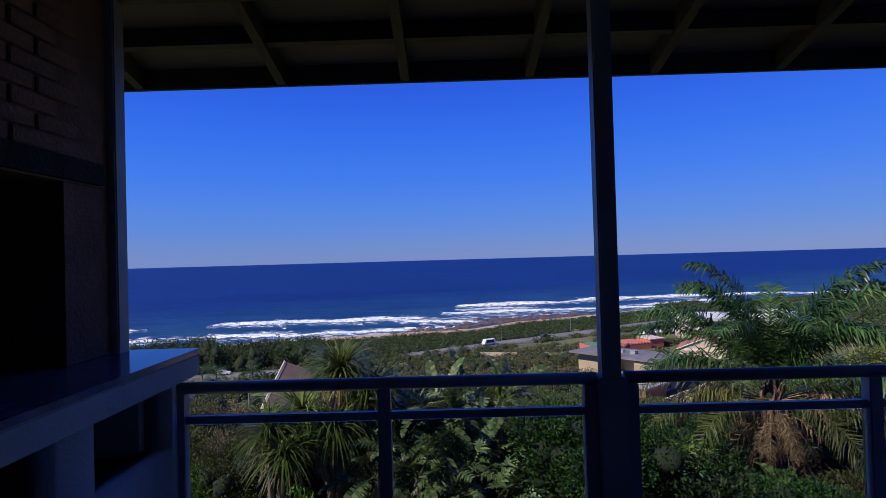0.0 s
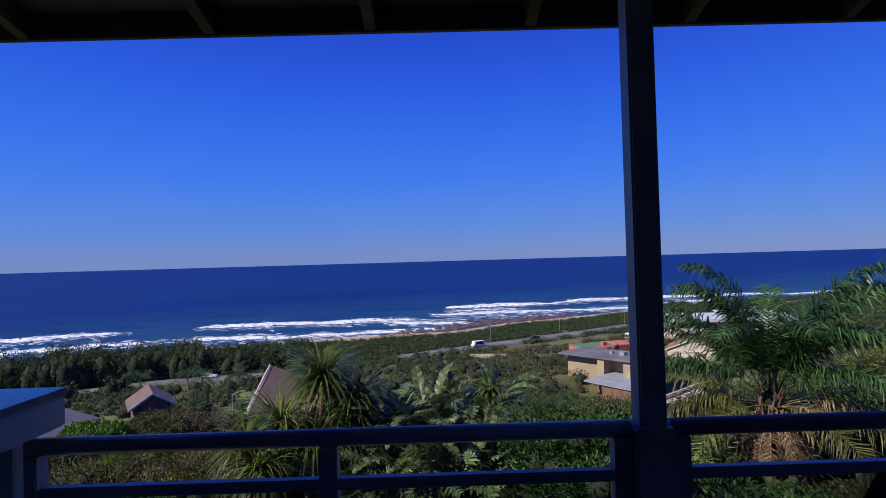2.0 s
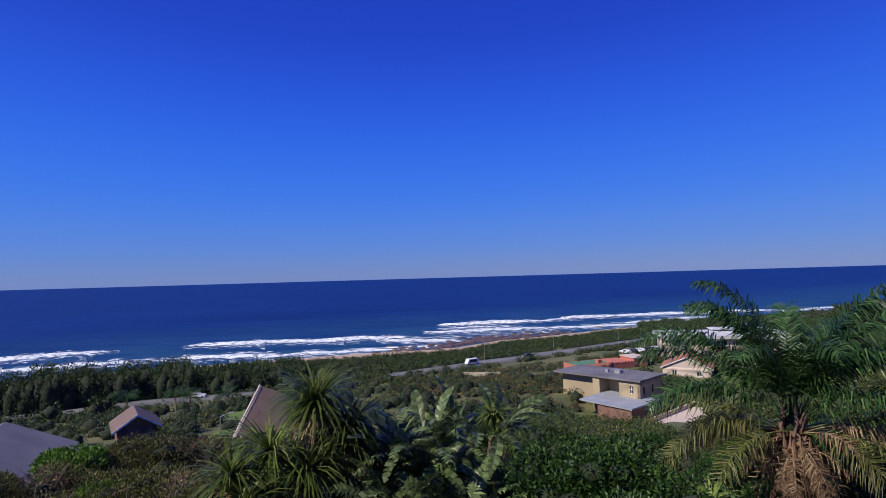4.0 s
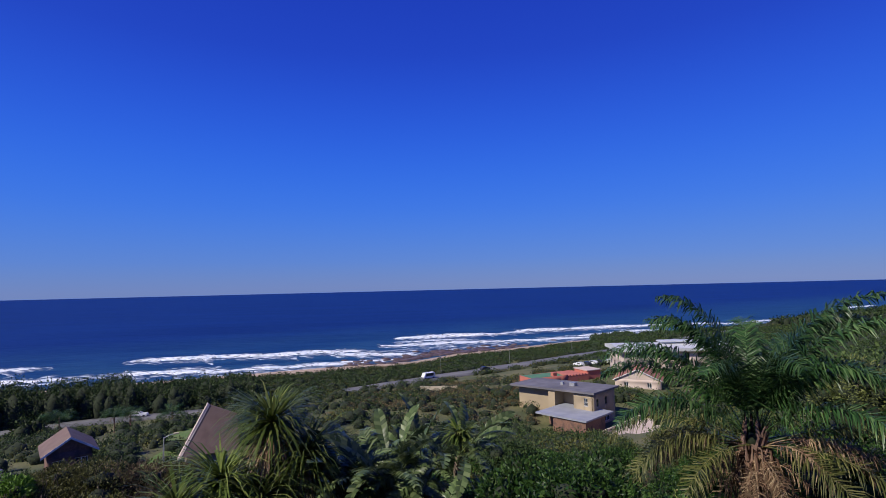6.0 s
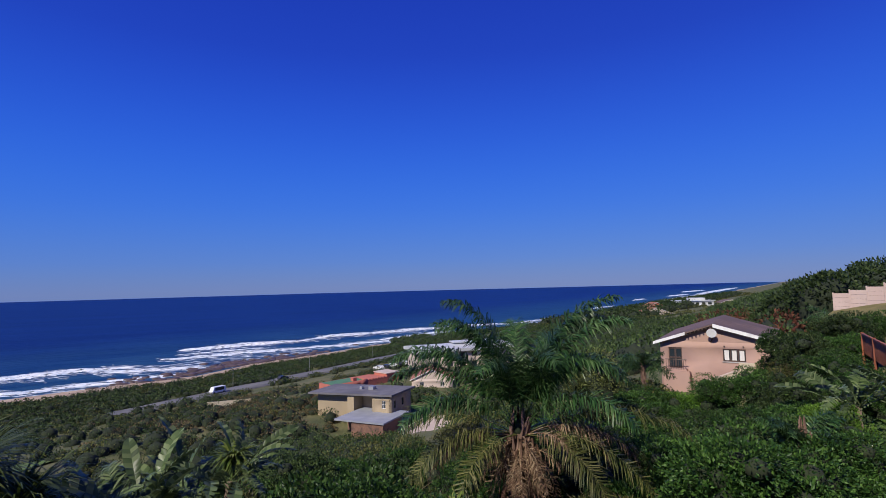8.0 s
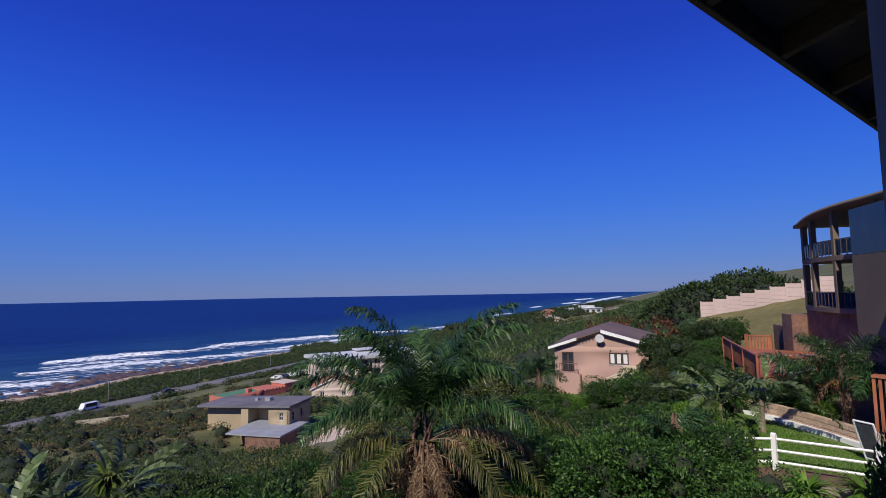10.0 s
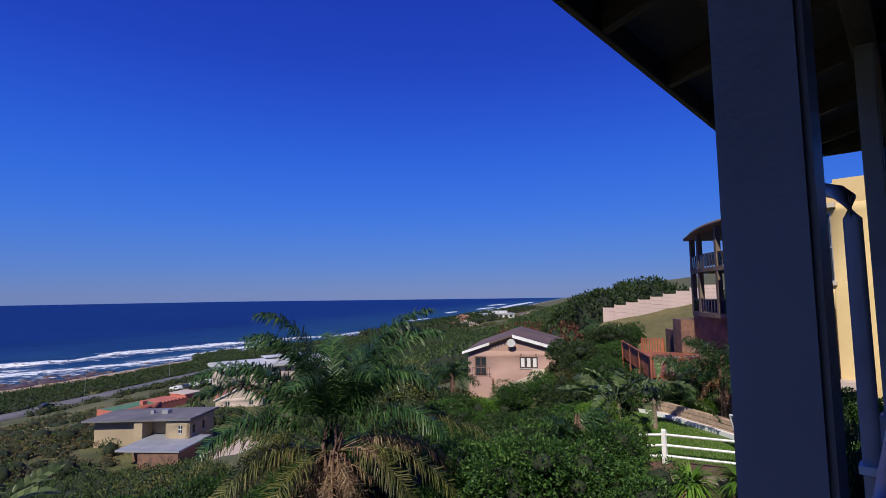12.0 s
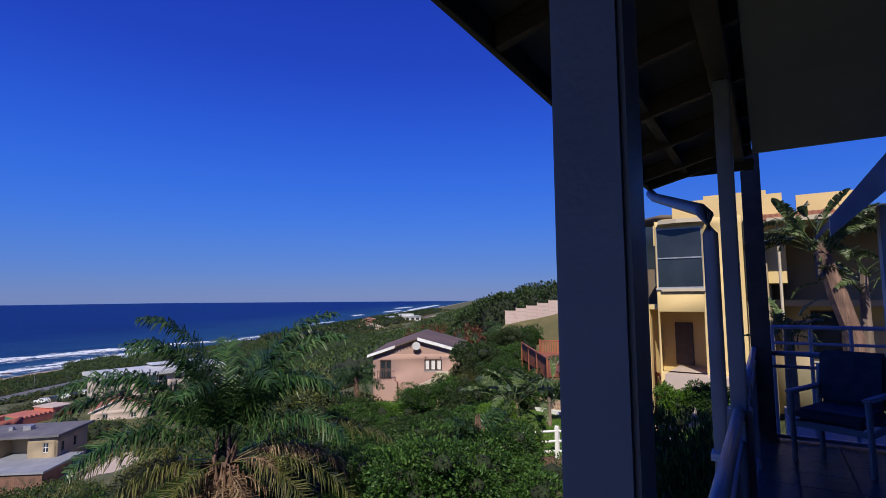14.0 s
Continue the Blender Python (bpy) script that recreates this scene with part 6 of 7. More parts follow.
def forest_hill():
    """Tall crowns on the hilltop that stand above the horizon."""
    a = np.radians(rng.uniform(59.5, 76, 230))
    d = rng.uniform(74, 112, 230)
    x, y = d * np.sin(a), d * np.cos(a)
    z = land(x, y)
    deg = np.degrees(a)
    sl = np.interp(deg, [59.5, 60.5, 62.7, 64.3, 68, 70, 71.8, 75, 76], [-0.05, -0.034, -0.003, 0.009, 0.024, 0.028, 0.01, 0.013, 0.013]) - rng.uniform(0, 0.05, 230)
    top = 1.54 + sl * d
    ok = (top > z + 0.8) & (np.hypot(x - 63, y - 21) > 9) & ~((np.degrees(a) > 66) & (d < 80))
    x, y, z, top = x[ok], y[ok], z[ok], top[ok]
    n = len(x)
    r = rng.uniform(1.6, 3.2, n)
    c = np.stack([x, y, top - r * 0.9], -1)
    R = np.stack([r, r, r * 0.9], -1)
    u = sphere_points(n * 420)[: n * 210]
    k = np.arange(len(u)) % n
    p = c[k] + u * R[k] * rng.uniform(0.8, 1.12, (len(u), 1))
    v, f = leaf_cards(p, u, np.full(len(u), 0.5), 0.28, 1.0)
    e = thing("hilltop_trees", "dense dark green trees on the hilltop", "trees", kind="stuff")
    put("foliage", fast_mesh("foliage", v, f), L_WOOD, e)["kind"] = "stuff"
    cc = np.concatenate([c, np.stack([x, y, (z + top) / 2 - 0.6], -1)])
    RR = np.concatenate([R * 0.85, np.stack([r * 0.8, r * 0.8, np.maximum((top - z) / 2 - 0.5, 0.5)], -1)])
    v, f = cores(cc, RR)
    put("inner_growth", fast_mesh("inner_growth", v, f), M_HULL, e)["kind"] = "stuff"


forest_hill()


# ---- palms and big-leaved plants ----
def frond_mesh(L, e0, droop, leaflet, n=54, side_drop=0.5, curl=0.0, sparse=1.0, start=0.14, wide=0.018, spread=1.0, bend=1.5):
    """A feather frond along +x: a bent midrib with hanging leaflets on both sides."""
    t = np.linspace(0, 1, 25)
    el = radians(e0) - radians(droop) * t ** bend
    step = L / 24
    px = np.r_[0, np.cumsum(np.cos(el[:-1]) * step)]
    pz = np.r_[0, np.cumsum(np.sin(el[:-1]) * step)]
    py = curl * t ** 2 * L
    rib = np.stack([px, py, pz], -1)
    vs, fs, k = [], [], 0
    w = np.interp(t, [0, 0.15, 1], [0.05, 0.03, 0.006])
    for i in range(24):
        a, b = rib[i], rib[i + 1]
        q = [a + [0, w[i], 0], a - [0, w[i], 0], b - [0, w[i + 1], 0], b + [0, w[i + 1], 0], a + [0, 0, -w[i]], b + [0, 0, -w[i + 1]]]
        vs.append(np.array(q))
        fs += [(k, k + 1, k + 2), (k, k + 2, k + 3), (k + 1, k + 4, k + 5), (k + 1, k + 5, k + 2), (k + 4, k, k + 3), (k + 4, k + 3, k + 5)]
        k += 6
    for s in (-1, 1):
        for j in range(n):
            u = start + (1 - start) * (j + rng.uniform(-0.3, 0.3)) / n
            u = min(max(u, 0.1), 0.995)
            if rng.random() > sparse:
                continue
            i = min(int(u * 24), 23)
            b = rib[i] + (rib[i + 1] - rib[i]) * (u * 24 - i)
            tang = unit(rib[i + 1] - rib[i])
            ln = leaflet * math.sin(math.pi * min(0.15 + 0.8 * u, 0.97)) ** 0.6 * rng.uniform(0.8, 1.15)
            fan = rng.uniform(-1.15, 1.15) * spread
            nr = unit(np.cross(tang, [0, 1.0, 0]))
            d = unit(tang * rng.uniform(0.45, 0.9) + np.array([0, s * math.cos(fan), 0]) + nr * math.sin(fan))
            m1 = b + d * ln * 0.5
            d2 = unit(d + np.array([0, 0, -side_drop * rng.uniform(0.3, 1.9)]))
            m2 = m1 + d2 * ln * 0.5
            wd = tang * wide
            vs.append(np.array([b - wd * 0.6, b + wd * 0.6, m1 + wd, m1 - wd, m2]))
            fs += [(k, k + 1, k + 2), (k, k + 2, k + 3), (k + 3, k + 2, k + 4)]
            k += 5
    return np.concatenate(vs), np.array(fs)


def feather_palm(name, at, label, fronds, trunk_h, trunk_r, leaflet, base_z, skirt=0, leaf_m=L_PALM, n=54, start=0.14):
    e = thing(name, label, "palm tree", at)
    tr = Shape()
    pts, rs = [], []
    for k in range(9):
        t = k / 8
        pts.append((0.08 * math.sin(3 * t), 0.06 * math.cos(2 * t), base_z - trunk_h * (1 - t)))
        rs.append(trunk_r * (1.15 - 0.25 * t + (0.35 if 0.8 < t < 0.95 else 0) - (0.6 if t > 0.95 else 0)))
    tr.tube(pts, rs, 12)
    for k in range(64):
        a, z = rng.uniform(0, 6.28), base_z - rng.uniform(0.0, min(trunk_h, 1.9)) * (0.15 if k > 44 else 1)
        q = trunk_r * 1.05
        tr.tube([(q * math.cos(a), q * math.sin(a), z), ((0.5 if k > 44 else 1.5) * q * math.cos(a + 0.2), (0.5 if k > 44 else 1.5) * q * math.sin(a + 0.2), z + (0.8 if k > 44 else 0.4))], [0.05, 0.012], 5)
    tr.done("trunk", M_PALMBARK, e)
    # dark hull painted as the shaded middle of the crown
    v, f = cores(np.array([[0, 0, base_z]]), np.array([[0.22] * 2 + [0.3]]))
    put("crown_heart", fast_mesh("crown_heart", v, f), M_HULL, e)
    for az, e0, L, droop, curl in fronds:
        v, f = frond_mesh(L, e0, droop, leaflet, n, 0.75, curl, 1.0, start)
        ob = put("frond", fast_mesh("frond", v, f), leaf_m, e)
        ob.matrix_local = pose(0.1 * math.cos(radians(az)), 0.1 * math.sin(radians(az)), base_z - 0.05, 0, 0, az)
    for k in range(skirt):
        az = rng.uniform(0, 360)
        v, f = frond_mesh(rng.uniform(1.0, 1.9), rng.uniform(-45, -5), rng.uniform(45, 75), leaflet * 0.6, 46, 1.3, 0, 0.6, 0.14, 0.009)
        ob = put("dry_frond", fast_mesh("dry_frond", v, f), M_DRYLEAF, e, "brown dead hanging frond")
        ob.matrix_local = pose(0.12 * math.cos(radians(az)), 0.12 * math.sin(radians(az)), base_z - rng.uniform(0.2, 0.7), 0, 0, az)
    return e


VIEW_RIGHT = -36.0          # the palm's fronds are laid out across this bearing
LEFT = VIEW_RIGHT + 180
# bearing, first slope, length, droop, sideways curl, how late the bend comes
UPPER = [(LEFT + 4, 86, 4.6, 100, 0.0, 2.6), (LEFT - 12, 80, 4.3, 105, 0.02, 2.3), (LEFT + 14, 84, 4.2, 115, 0.0, 2.3), (VIEW_RIGHT + 4, 74, 5.0, 82, 0.0, 2.4), (VIEW_RIGHT - 8, 70, 4.7, 86, 0.0, 2.1), (VIEW_RIGHT + 14, 78, 4.5, 100, 0.0, 2.2), (LEFT + 10, 66, 4.6, 106, 0.0, 1.7), (LEFT - 26, 62, 4.4, 100, 0.0, 1.6), (LEFT - 2, 56, 4.4, 100, 0.0, 1.6),
         (VIEW_RIGHT - 14, 72, 4.0, 138, 0.0, 1.9), (VIEW_RIGHT - 4, 66, 4.0, 128, 0.0, 1.8), (VIEW_RIGHT + 22, 66, 4.0, 120, 0.0, 1.7), (VIEW_RIGHT - 62, 84, 3.6, 124, 0.0, 1.9), (LEFT + 64, 82, 3.4, 128, 0.0, 1.9), (VIEW_RIGHT + 62, 74, 4.0, 100, 0.0, 1.8), (LEFT - 62, 72, 4.0, 104, 0.0, 1.8), (VIEW_RIGHT + 90, 84, 3.8, 90, 0.0, 2.2), (LEFT + 34, 46, 4.0, 98, 0.0, 1.4), (VIEW_RIGHT - 34, 48, 3.9, 104, 0.0, 1.5)]
LOWER = [(LEFT - 6, 26, 4.0, 84, 0.0, 1.4), (LEFT + 12, 10, 3.8, 84, 0.0, 1.3), (LEFT + 30, 22, 3.6, 100, 0.0, 1.4), (VIEW_RIGHT - 4, 26, 4.7, 66, 0.0, 1.5), (VIEW_RIGHT - 20, 12, 4.2, 84, 0.0, 1.3), (VIEW_RIGHT + 14, 14, 4.3, 78, 0.0, 1.3), (VIEW_RIGHT - 42, 10, 3.6, 92, 0.0, 1.3), (LEFT + 52, 6, 3.3, 92, 0.0, 1.3), (LEFT - 30, 4, 3.8, 78, 0.0, 1.3), (VIEW_RIGHT + 50, 10, 3.8, 90, 0.0, 1.3)]
palm = feather_palm("feather_palm", (8.88, 12.2, 0), "tall feather palm with arching fronds and brown skirt", [], 5.4, 0.24, 0.68, -2.55, 34)
for kind, rows in (("frond", UPPER), ("old_frond", LOWER)):
    for az, e0, L, droop, curl, bend in rows:
        green = kind == "frond"
        v, f = frond_mesh(L, e0, droop, 0.78 if green else 0.72, 120 if green else 110, 0.95 if green else 1.3, curl, 0.97 if green else 0.9, 0.2, 0.02 if green else 0.016, 0.6, bend)
        ob = put(kind, fast_mesh(kind, v, f), L_PALM if green else L_OLDPALM, palm, "" if green else "yellowing olive lower frond")
        ob.matrix_local = pose(0.12 * math.cos(radians(az)), 0.12 * math.sin(radians(az)), -2.55 if green else -2.7, 0, 0, az)
for az, e0, L, droop in ((VIEW_RIGHT - 12, 30, 2.9, 118), (VIEW_RIGHT - 2, 20, 3.6, 92), (LEFT + 20, 16, 2.8, 105), (VIEW_RIGHT - 40, 25, 2.4, 125), (LEFT - 4, 0, 3.2, 80)):
    v, f = frond_mesh(L, e0, droop, 0.5, 80, 1.4, 0.0, 0.8, 0.25, 0.011, 0.4)
    ob = put("dry_frond", fast_mesh("dry_frond", v, f), M_DRYLEAF, palm, "brown dead hanging frond")
    ob.matrix_local = pose(0.15 * math.cos(radians(az)), 0.15 * math.sin(radians(az)), -2.75, 0, 0, az)
fibre = Shape()
for k in range(130):
    a, z = rng.uniform(0, 6.28), -2.65 - rng.uniform(0, 1.7)
    q, drop = rng.uniform(0.05, 0.8) ** 1.3, rng.uniform(0.3, 1.7)
    c, n = math.cos(a), math.sin(a)
    fibre.tube([(0.2 * c, 0.2 * n, z), (0.2 * c + 0.6 * q * c, 0.2 * n + 0.6 * q * n, z + 0.12 - 0.3 * q), (0.2 * c + q * c, 0.2 * n + q * n, z - drop)], [0.03, 0.022, 0.006], 4)
fibre.done("dead_sheath", M_SHEATH, palm, "hanging red-brown dead leaf stalks")["kind"] = "stuff"


def random_fronds(n, L, lo=10, hi=75):
    return [(k * 360 / n + rng.uniform(-15, 15), rng.uniform(lo, hi), L * rng.uniform(0.8, 1.15), rng.uniform(70, 105), 0) for k in range(n)]


for x, y, bz, L, th in ((26.4, 6.6, -2.1, 2.5, 2.4), (26.8, 8.0, -2.9, 2.2, 1.6), (27.2, 5.2, -2.7, 2.2, 1.8), (28.4, 24.9, -4.3, 2.0, 4.0), (45.3, 21.0, -2.6, 2.6, 3.5), (43.6, 19.6, -2.9, 2.4, 3.0), (15.2, 8.0, -3.0, 1.3, 3.5), (-73, 124, -26, 4.0, 5.5), (-60, 128, -27, 4.0, 5.5),
                        (-52, 131, -27.5, 4.0, 5.0), (-66, 133, -27.5, 3.6, 5.0), (40, 118, -24.5, 2.6, 3.0), (47, 122, -24.8, 2.4, 3.0)):
    feather_palm("small_palm", (x, y, 0), "small green palm with feathery fronds", random_fronds(15, L), th, 0.13, 0.27 * L, bz, 2, n=64)


def sword_rosette(v, f, k, centre, n, L, w, up=0.0, droop=1.0):
    """Stiff pointed leaves from one heart; adds to the lists."""
    for j in range(n):
        a = rng.uniform(0, 6.2832)
        z = rng.uniform(-0.35, 1.0) + up
        d = unit(np.array([math.cos(a), math.sin(a), z * 1.2]))
        l = L * rng.uniform(0.75, 1.15)
        s = unit(np.cross(d, [0, 0, 1.0]))
        p = np.array(centre, float)
        pts = [p]
        e = d.copy()
        for q in range(4):
            p = p + e * l / 4
            pts.append(p)
            e = unit(e + np.array([0, 0, -0.22 * droop * (q + 1) * (1.2 - min(1, abs(e[2])))]))
        ws = (0.6, 1.0, 0.85, 0.5, 0.03)
        for q, pp in enumerate(pts):
            v += [pp + s * w * ws[q], pp - s * w * ws[q]]
        for q in range(4):
            b = k + 2 * q
            f += [(b, b + 1, b + 3), (b, b + 3, b + 2)]
        k += 10
    return k


def screw_pine(at, heads, label, L=1.15, n=80, trunk=True, name="screw_pine", leaf_m=L_SWORD, w=0.04, category="tree"):
    e = thing(name, label, category, at)
    for hx, hy, hz in heads:
        v, f = [], []
        sword_rosette(v, f, 0, (hx, hy, hz), n, L, w)
        put("leaf_rosette", fast_mesh("leaf_rosette", np.array(v), np.array(f)), leaf_m, e)
        v, f = [], []
        sword_rosette(v, f, 0, (hx, hy, hz - 0.25), n // 3, L * 0.8, w * 0.8, -0.9, 2.0)
        put("dry_leaf", fast_mesh("dry_leaf", np.array(v), np.array(f)), M_DRYLEAF, e, "dead brown hanging leaves")
        if trunk:
            Shape().tube([(0.1 * hx, 0.1 * hy, -7.5), (0.35 * hx, 0.35 * hy, hz - 2.2), (0.8 * hx, 0.8 * hy, hz - 0.9), (hx, hy, hz)], [0.14, 0.11, 0.085, 0.07], 8).done("trunk", M_BARK, e)
    return e


screw_pine((-3.05, 11.9, -0.3), [(0.0, 0.0, -1.15), (-0.95, -0.5, -2.2), (0.7, 0.2, -2.0), (-0.3, 0.9, -1.4), (-0.1, -0.6, -2.6)], "branched screw pine with rosettes of sword leaves", 1.45, 230, w=0.026)
screw_pine((-4.6, 10.6, 0), [(0.0, 0.0, -2.7), (0.5, -0.5, -3.1)], "low screw pine with pale green sword leaves", 1.2, 170, w=0.026)
for x, y, z, L in ((16.5, 6.9, -4.35, 0.95), (17.3, 5.35, -4.3, 0.95), (18.0, 4.1, -4.2, 0.95), (16.0, 8.2, -4.4, 0.8), (1.5, 13.6, -2.5, 0.7), (6.2, 11.2, -4.0, 0.8)):
    screw_pine((x, y, 0), [(0, 0, z)], "arching green lily clump on the bank", L, 190, False, "lily_clump", L_BRIGHT if x > 10 else L_SWORD, 0.04, "plant")


def paddle_leaf(stalk, blade, width, lean, bend, tears=5):
    """A long-stalked paddle leaf along +x, torn along its edges."""
    v, f = [], []
    p = np.zeros(3)
    el = radians(lean)
    line = [p.copy()]
    for k in range(4):
        p = p + np.array([math.cos(el), 0, math.sin(el)]) * stalk / 4
        el -= radians(bend) * 0.12
        line.append(p.copy())
    for q in range(4):
        a, b = line[q], line[q + 1]
        w = 0.028 - 0.003 * q
        i = len(v)
        v += [a + [0, w, 0], a - [0, w, 0], b - [0, w, 0], b + [0, w, 0], a + [0, 0, -w], b + [0, 0, -w]]
        f += [(i, i + 1, i + 2), (i, i + 2, i + 3), (i + 1, i + 4, i + 5), (i + 1, i + 5, i + 2), (i + 4, i, i + 3), (i + 4, i + 3, i + 5)]
    n = 10
    mid, nr = [], []
    for k in range(n + 1):
        mid.append(p.copy())
        nr.append(np.array([-math.sin(el), 0, math.cos(el)]))
        p = p + np.array([math.cos(el), 0, math.sin(el)]) * blade / n
        el -= radians(bend) / n
    for s in (-1, 1):
        torn = set(rng.integers(1, n, tears).tolist())
        for k in range(n):
            w0 = width * math.sin(math.pi * (0.06 + 0.92 * k / n)) ** 0.55
            w1 = width * math.sin(math.pi * (0.06 + 0.92 * (k + 1) / n)) ** 0.55 if k < n - 1 else 0.01
            gap = 0.25 if k in torn else 0.0
            lift0, lift1 = 0.35 + rng.uniform(-0.08, 0.08) * (1 if gap else 0), 0.35
            i = len(v)
            fwd = (mid[k + 1] - mid[k])
            v += [mid[k], mid[k + 1], mid[k + 1] + np.array([0, s * w1, 0]) + nr[k] * w1 * lift1 + fwd * 0.3, mid[k] + np.array([0, s * w0, 0]) + nr[k] * w0 * (lift0 - gap) + fwd * (0.3 + gap)]
            f += [(i, i + 1, i + 2), (i, i + 2, i + 3)]
    return fast_mesh("leaf", np.array(v), np.array(f))


PADDLES = [paddle_leaf(1.0, 1.15, 0.14, 80, 40, 8), paddle_leaf(1.1, 1.2, 0.15, 70, 70, 8)]
# leaves torn by the wind into strips
PADDLES += [fast_mesh("leaf", *frond_mesh(2.0 + 0.1 * k, 84 - 8 * k, 60 + 14 * k, 0.3, 30, 0.5, 0.0, 0.95, 0.42, 0.034, 0.35)) for k in range(4)]
for q in PADDLES:
    q.materials.append(L_PADDLE)


def paddle_plant(at, n, scale, label, name="wild_banana_plant", up=0.0, stem=0.0):
    e = thing(name, label, "plant", at, 0, "wild banana plants")
    for k in range(int(n * 1.7)):
        ob = put("leaf", PADDLES[int(rng.integers(0, 6))], None, e)
        az = rng.uniform(0, 360)
        tilt = rng.uniform(-10, 42) * (1 - up)
        ob.matrix_local = pose(0.1 * rng.normal(), 0.1 * rng.normal(), rng.uniform(-0.1, 0.35), 0, 0, az) @ pose(0, 0, 0, rng.uniform(-40, 40), tilt, 0) @ Matrix.Scale(scale * rng.uniform(0.6, 1.0), 4)
    Shape().tube([(0, 0, -stem - 0.5), (0.05, 0, -stem / 2), (0, 0, 0.35)], [0.13, 0.12, 0.09], 8).done("stem", M_BARK, e)
    return e


for x, y, z, s, n in ((-0.45, 12.2, -3.6, 1.25, 22), (0.5, 12.9, -3.7, 1.2, 20), (1.3, 13.1, -3.2, 1.0, 12), (-1.5, 12.8, -3.8, 1.2, 20), (-1.0, 11.2, -4.4, 1.15, 18), (0.2, 11.0, -4.6, 1.1, 18), (1.6, 11.9, -4.6, 1.1, 16), (-2.0, 11.0, -4.4, 1.0, 14),
                      (1.0, 10.2, -5.2, 1.1, 16), (-0.6, 9.9, -5.3, 1.1, 16), (2.4, 10.6, -5.2, 1.0, 14), (-3.4, 13.6, -4.0, 1.1, 16), (22.0, 9.7, -3.5, 1.5, 9), (23.2, 8.6, -3.4, 1.35, 8), (7.6, 10.2, -5.6, 1.0, 12)):
    paddle_plant((x, y, z), n, s, "wild banana clump with torn grey-green paddle leaves", stem=2.5)


def banana_tree():
    e = paddle_plant((15.1, -1.3, 2.45), 22, 0.85, "wild banana tree with shaggy leaning trunk and torn leaves", "wild_banana_tree", 0.0, 0.0)
    Shape().tube([(0.0, 0.0, 0.2), (0.0, -0.25, -0.9), (-0.02, -0.5, -1.9), (0.0, -0.62, -5.5)], [0.14, 0.2, 0.19, 0.16], 9).done("trunk", M_PALMBARK, e, "brown fibrous trunk")
    paddle_plant((15.6, -2.1, 1.7), 12, 0.7, "young wild banana beside the yellow villa", "wild_banana_plant", 0, 3.0)
    paddle_plant((13.1, -0.5, 0.5), 12, 0.6, "low wild banana beside the stairs", "wild_banana_plant", 0, 2.5)


banana_tree()


def placed_shrub(kind, x, y, z, sx, sz, rot=0.0):
    ob = copy_thing(KINDS[kind], Matrix.Identity(4))
    ob.matrix_basis = Matrix.Translation((x, y, z)) @ Euler((0, 0, rot)).to_matrix().to_4x4() @ Matrix.Diagonal((sx, sx, sz, 1))
    return ob


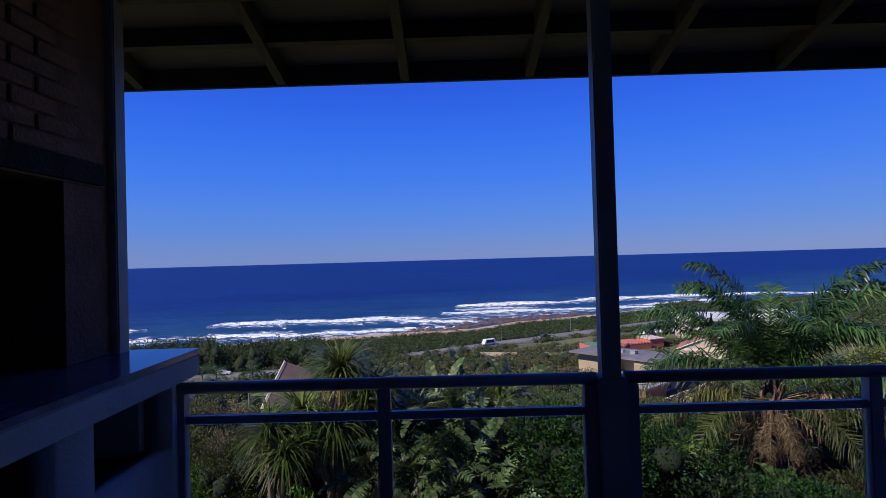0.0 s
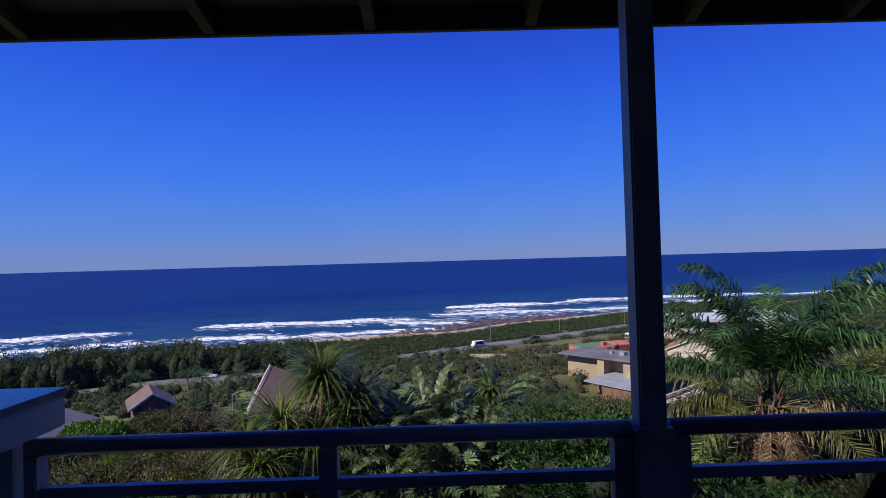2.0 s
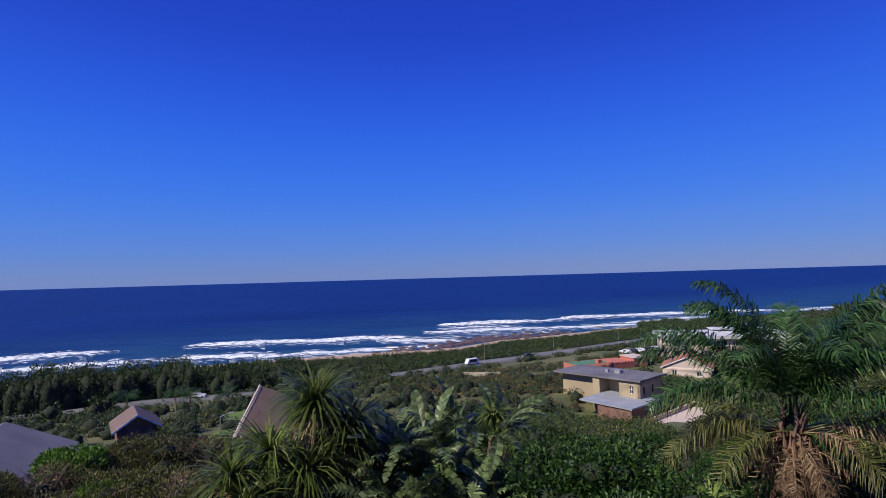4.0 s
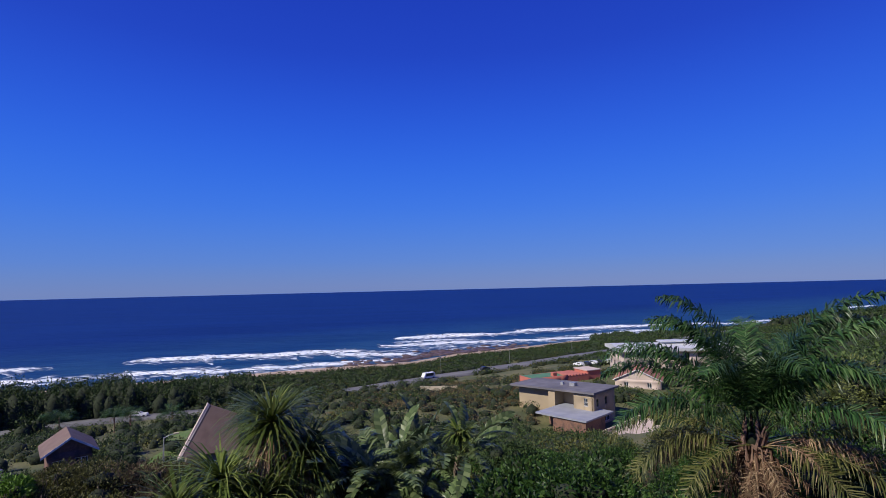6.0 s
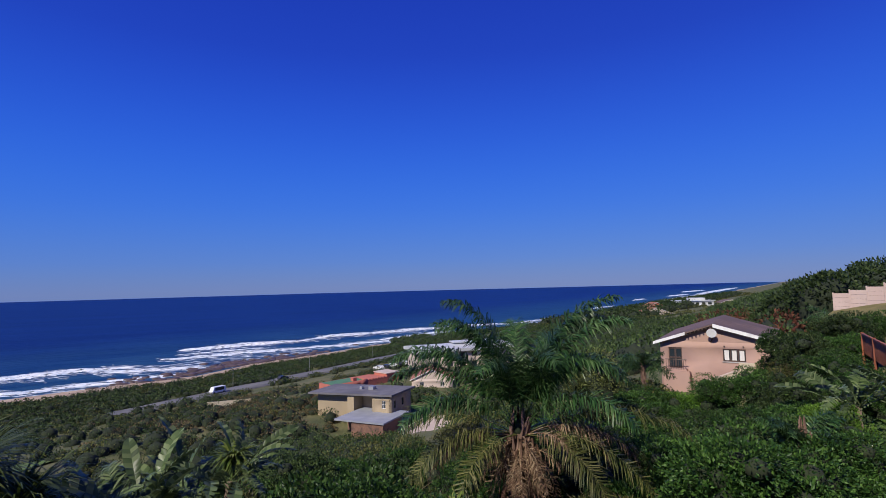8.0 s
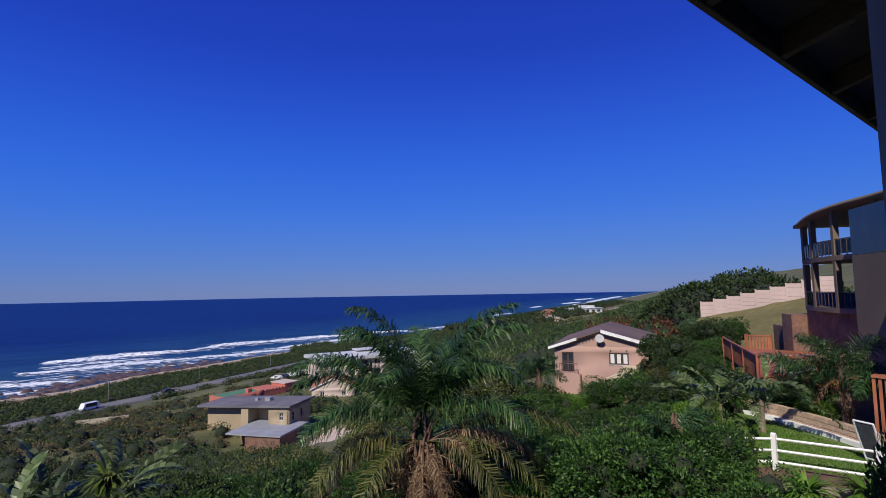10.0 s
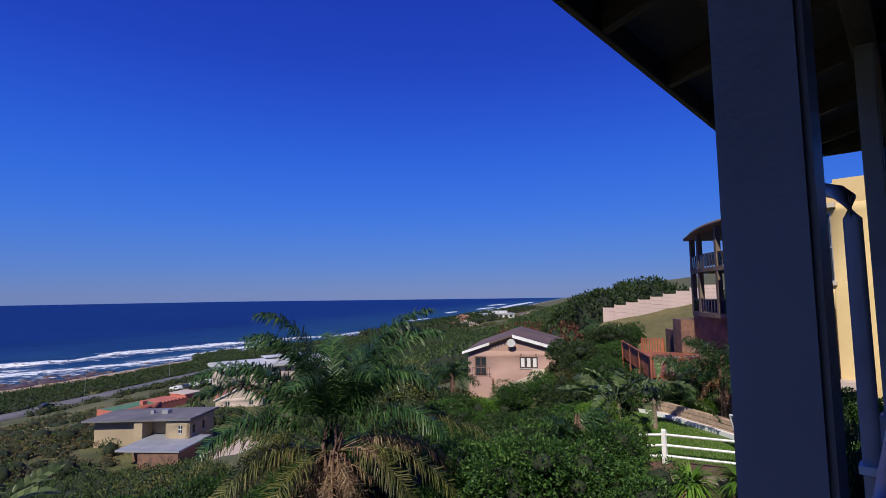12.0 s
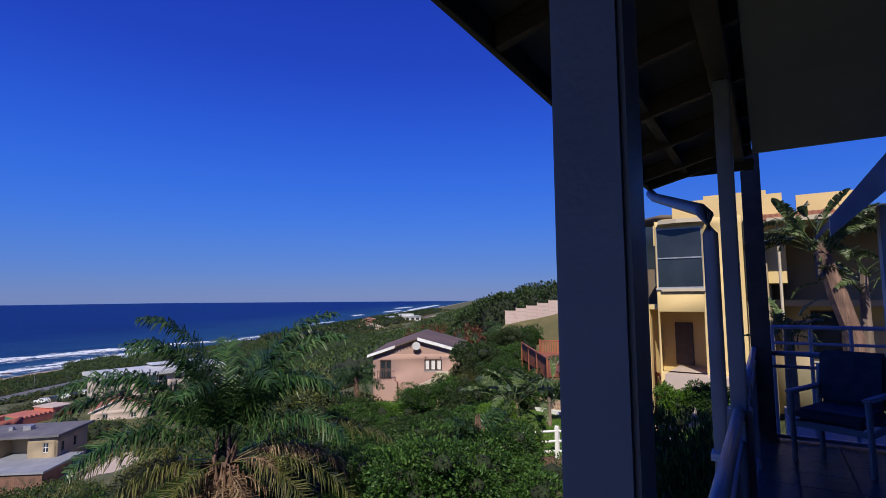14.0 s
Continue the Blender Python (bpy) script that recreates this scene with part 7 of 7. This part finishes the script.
# the clipped growth beside the veranda, the bright hedge by the lawn and the shrubs before the villa
for kind, x, y, z, sx, sz in ((0, 8.5, 0.95, -4.6, 0.46, 1.42), (0, 9.9, 1.3, -4.6, 0.5, 1.36), (3, 17.4, 8.9, -5.9, 0.7, 0.95), (3, 18.8, 8.9, -5.2, 0.6, 0.8), (3, 20.0, 9.6, -5.0, 0.6, 0.8), (3, 21.2, 10.4, -4.9, 0.55, 0.75), (0, 16.4, 9.6, -6.6, 0.7, 0.8),
                              (0, 15.4, 10.2, -7.2, 0.8, 0.88), (0, 14.2, 9.4, -7.6, 0.8, 1.0), (0, 13.4, 8.6, -8.0, 0.8, 0.9), (3, 19.7, 2.6, -3.0, 0.5, 0.6), (1, 19.9, 1.7, -2.9, 0.5, 0.56), (3, 19.9, 0.6, -3.1, 0.5, 0.6), (3, 17.9, 8.0, -5.3, 0.62, 0.85), (3, 18.7, 8.5, -5.2, 0.6, 0.85), (1, 18.2, 1.4, -4.0, 0.6, 0.55), (0, 17.0, 0.6, -4.2, 0.6, 0.6), (0, 25.4, 12.2, -5.4, 0.8, 0.82), (1, 27.2, 12.4, -5.2, 0.8, 0.8), (0, 26.4, 10.6, -5.2, 0.7, 0.72), (5, 28.6, 8.6, -5.0, 0.7, 0.62), (1, 27.6, 9.8, -5.0, 0.7, 0.7), (0, 29.3, 12.6, -5.0, 0.8, 0.75), (5, 24.2, 13.2, -5.8, 0.8, 0.85), (0, 30.8, 14.6, -5.0, 0.9, 0.85), (3, 26.6, 7.6, -4.9, 0.5, 0.6), (5, 33.5, 17.0, -5.2, 1.0, 1.0), (0, 35.8, 19.5, -5.0, 1.0, 1.0), (1, 37.5, 17.0, -4.6, 0.9, 0.9), (5, 40.5, 18.5, -4.4, 1.0, 1.0), (0, 44, 18.5, -4.4, 1.0, 1.1), (0, 37.6, 21.0, -6.4, 0.9, 0.85),
                              (2, -15.4, 16.9, -8.0, 1.0, 1.15), (4, -14.2, 18.0, -8.2, 1.0, 1.15), (2, -13.0, 19.0, -8.6, 1.0, 1.12), (3, -15.6, 21.8, -8.6, 1.1, 1.3), (2, -13.6, 23.2, -9.0, 1.2, 1.22), (4, -11.6, 24.2, -9.2, 1.2, 1.18), (2, -10.0, 24.8, -9.4, 1.1, 1.15), (2, -28.2, 46.5, -15.6, 1.1, 1.05), (5, -24.6, 48.0, -16.0, 1.3, 1.1), (2, -26.4, 47.6, -15.8, 1.1, 1.0), (2, -6, 12.5, -6.4, 0.9, 1.05), (4, -7.5, 14, -7.2, 0.9, 1.15), (2, -9, 15.5, -7.6, 1.0, 1.15), (3, -8, 12.2, -6.8, 0.8, 1.0), (2, -10.5, 14.5, -7.4, 1.0, 1.05), (4, -6.5, 15.5, -7.4, 1.0, 1.2), (3, -11.5, 17, -8.2, 1.0, 1.2), (2, -5.2, 14.8, -7.0, 0.9, 1.2), (2, -15, 17, -9.0, 1.1, 1.2), (4, -13, 15.5, -8.4, 1.1, 1.2), (2, -16.8, 19, -9.8, 1.1, 1.2), (3, -12.4, 18.5, -9.2, 1.1, 1.2), (2, -14.5, 20.5, -10, 1.1, 1.2), (0, 12.4, 11.2, -7.4, 0.9, 1.1)):
    placed_shrub(kind, x, y, z, sx, sz, rng.uniform(0, 6.28))
for kind, x, y, z, sx, sz in ((0, 27.6, 23.4, -8.3, 1.0, 0.95), (3, 29.2, 22.4, -8.0, 0.9, 0.95), (0, 30.4, 20.8, -7.4, 1.0, 0.95), (1, 31.8, 19.2, -6.6, 1.0, 0.95), (0, 26.0, 25.6, -8.3, 1.0, 1.0), (2, 32.4, 17.4, -6.0, 0.9, 0.9)):
    placed_shrub(kind, x, y, z, sx, sz, rng.uniform(0, 6.28))
lime = shrub("lime_bush", "pale yellow-green feathery bush behind the palm", 1.6, 3.2, 4200, 0.12, 0.2, L_LIME, 16)
lime.matrix_basis = pose(16.7, 17.2, -4.6)


def field_lawns():
    """Mown patches between the hedges of the lower gardens."""
    for pts, h in (([(-40, 74), (-22, 70), (-18, 82), (-38, 92)], 0.35), ([(-46, 104), (-22, 98), (-16, 108), (-44, 118)], 0.35)):
        c = np.array(pts).mean(0)
        v = [(x, y, float(land(x, y)) + h) for x, y in pts] + [(c[0], c[1], float(land(*c)) + h)]
        f = [(i, (i + 1) % len(pts), len(pts)) for i in range(len(pts))]
        tagged(put("grass_bank", fast_mesh("grass_bank", v, f), M_LAWN), "sunlit green grass bank", "lawn", kind="structure")


field_lawns()
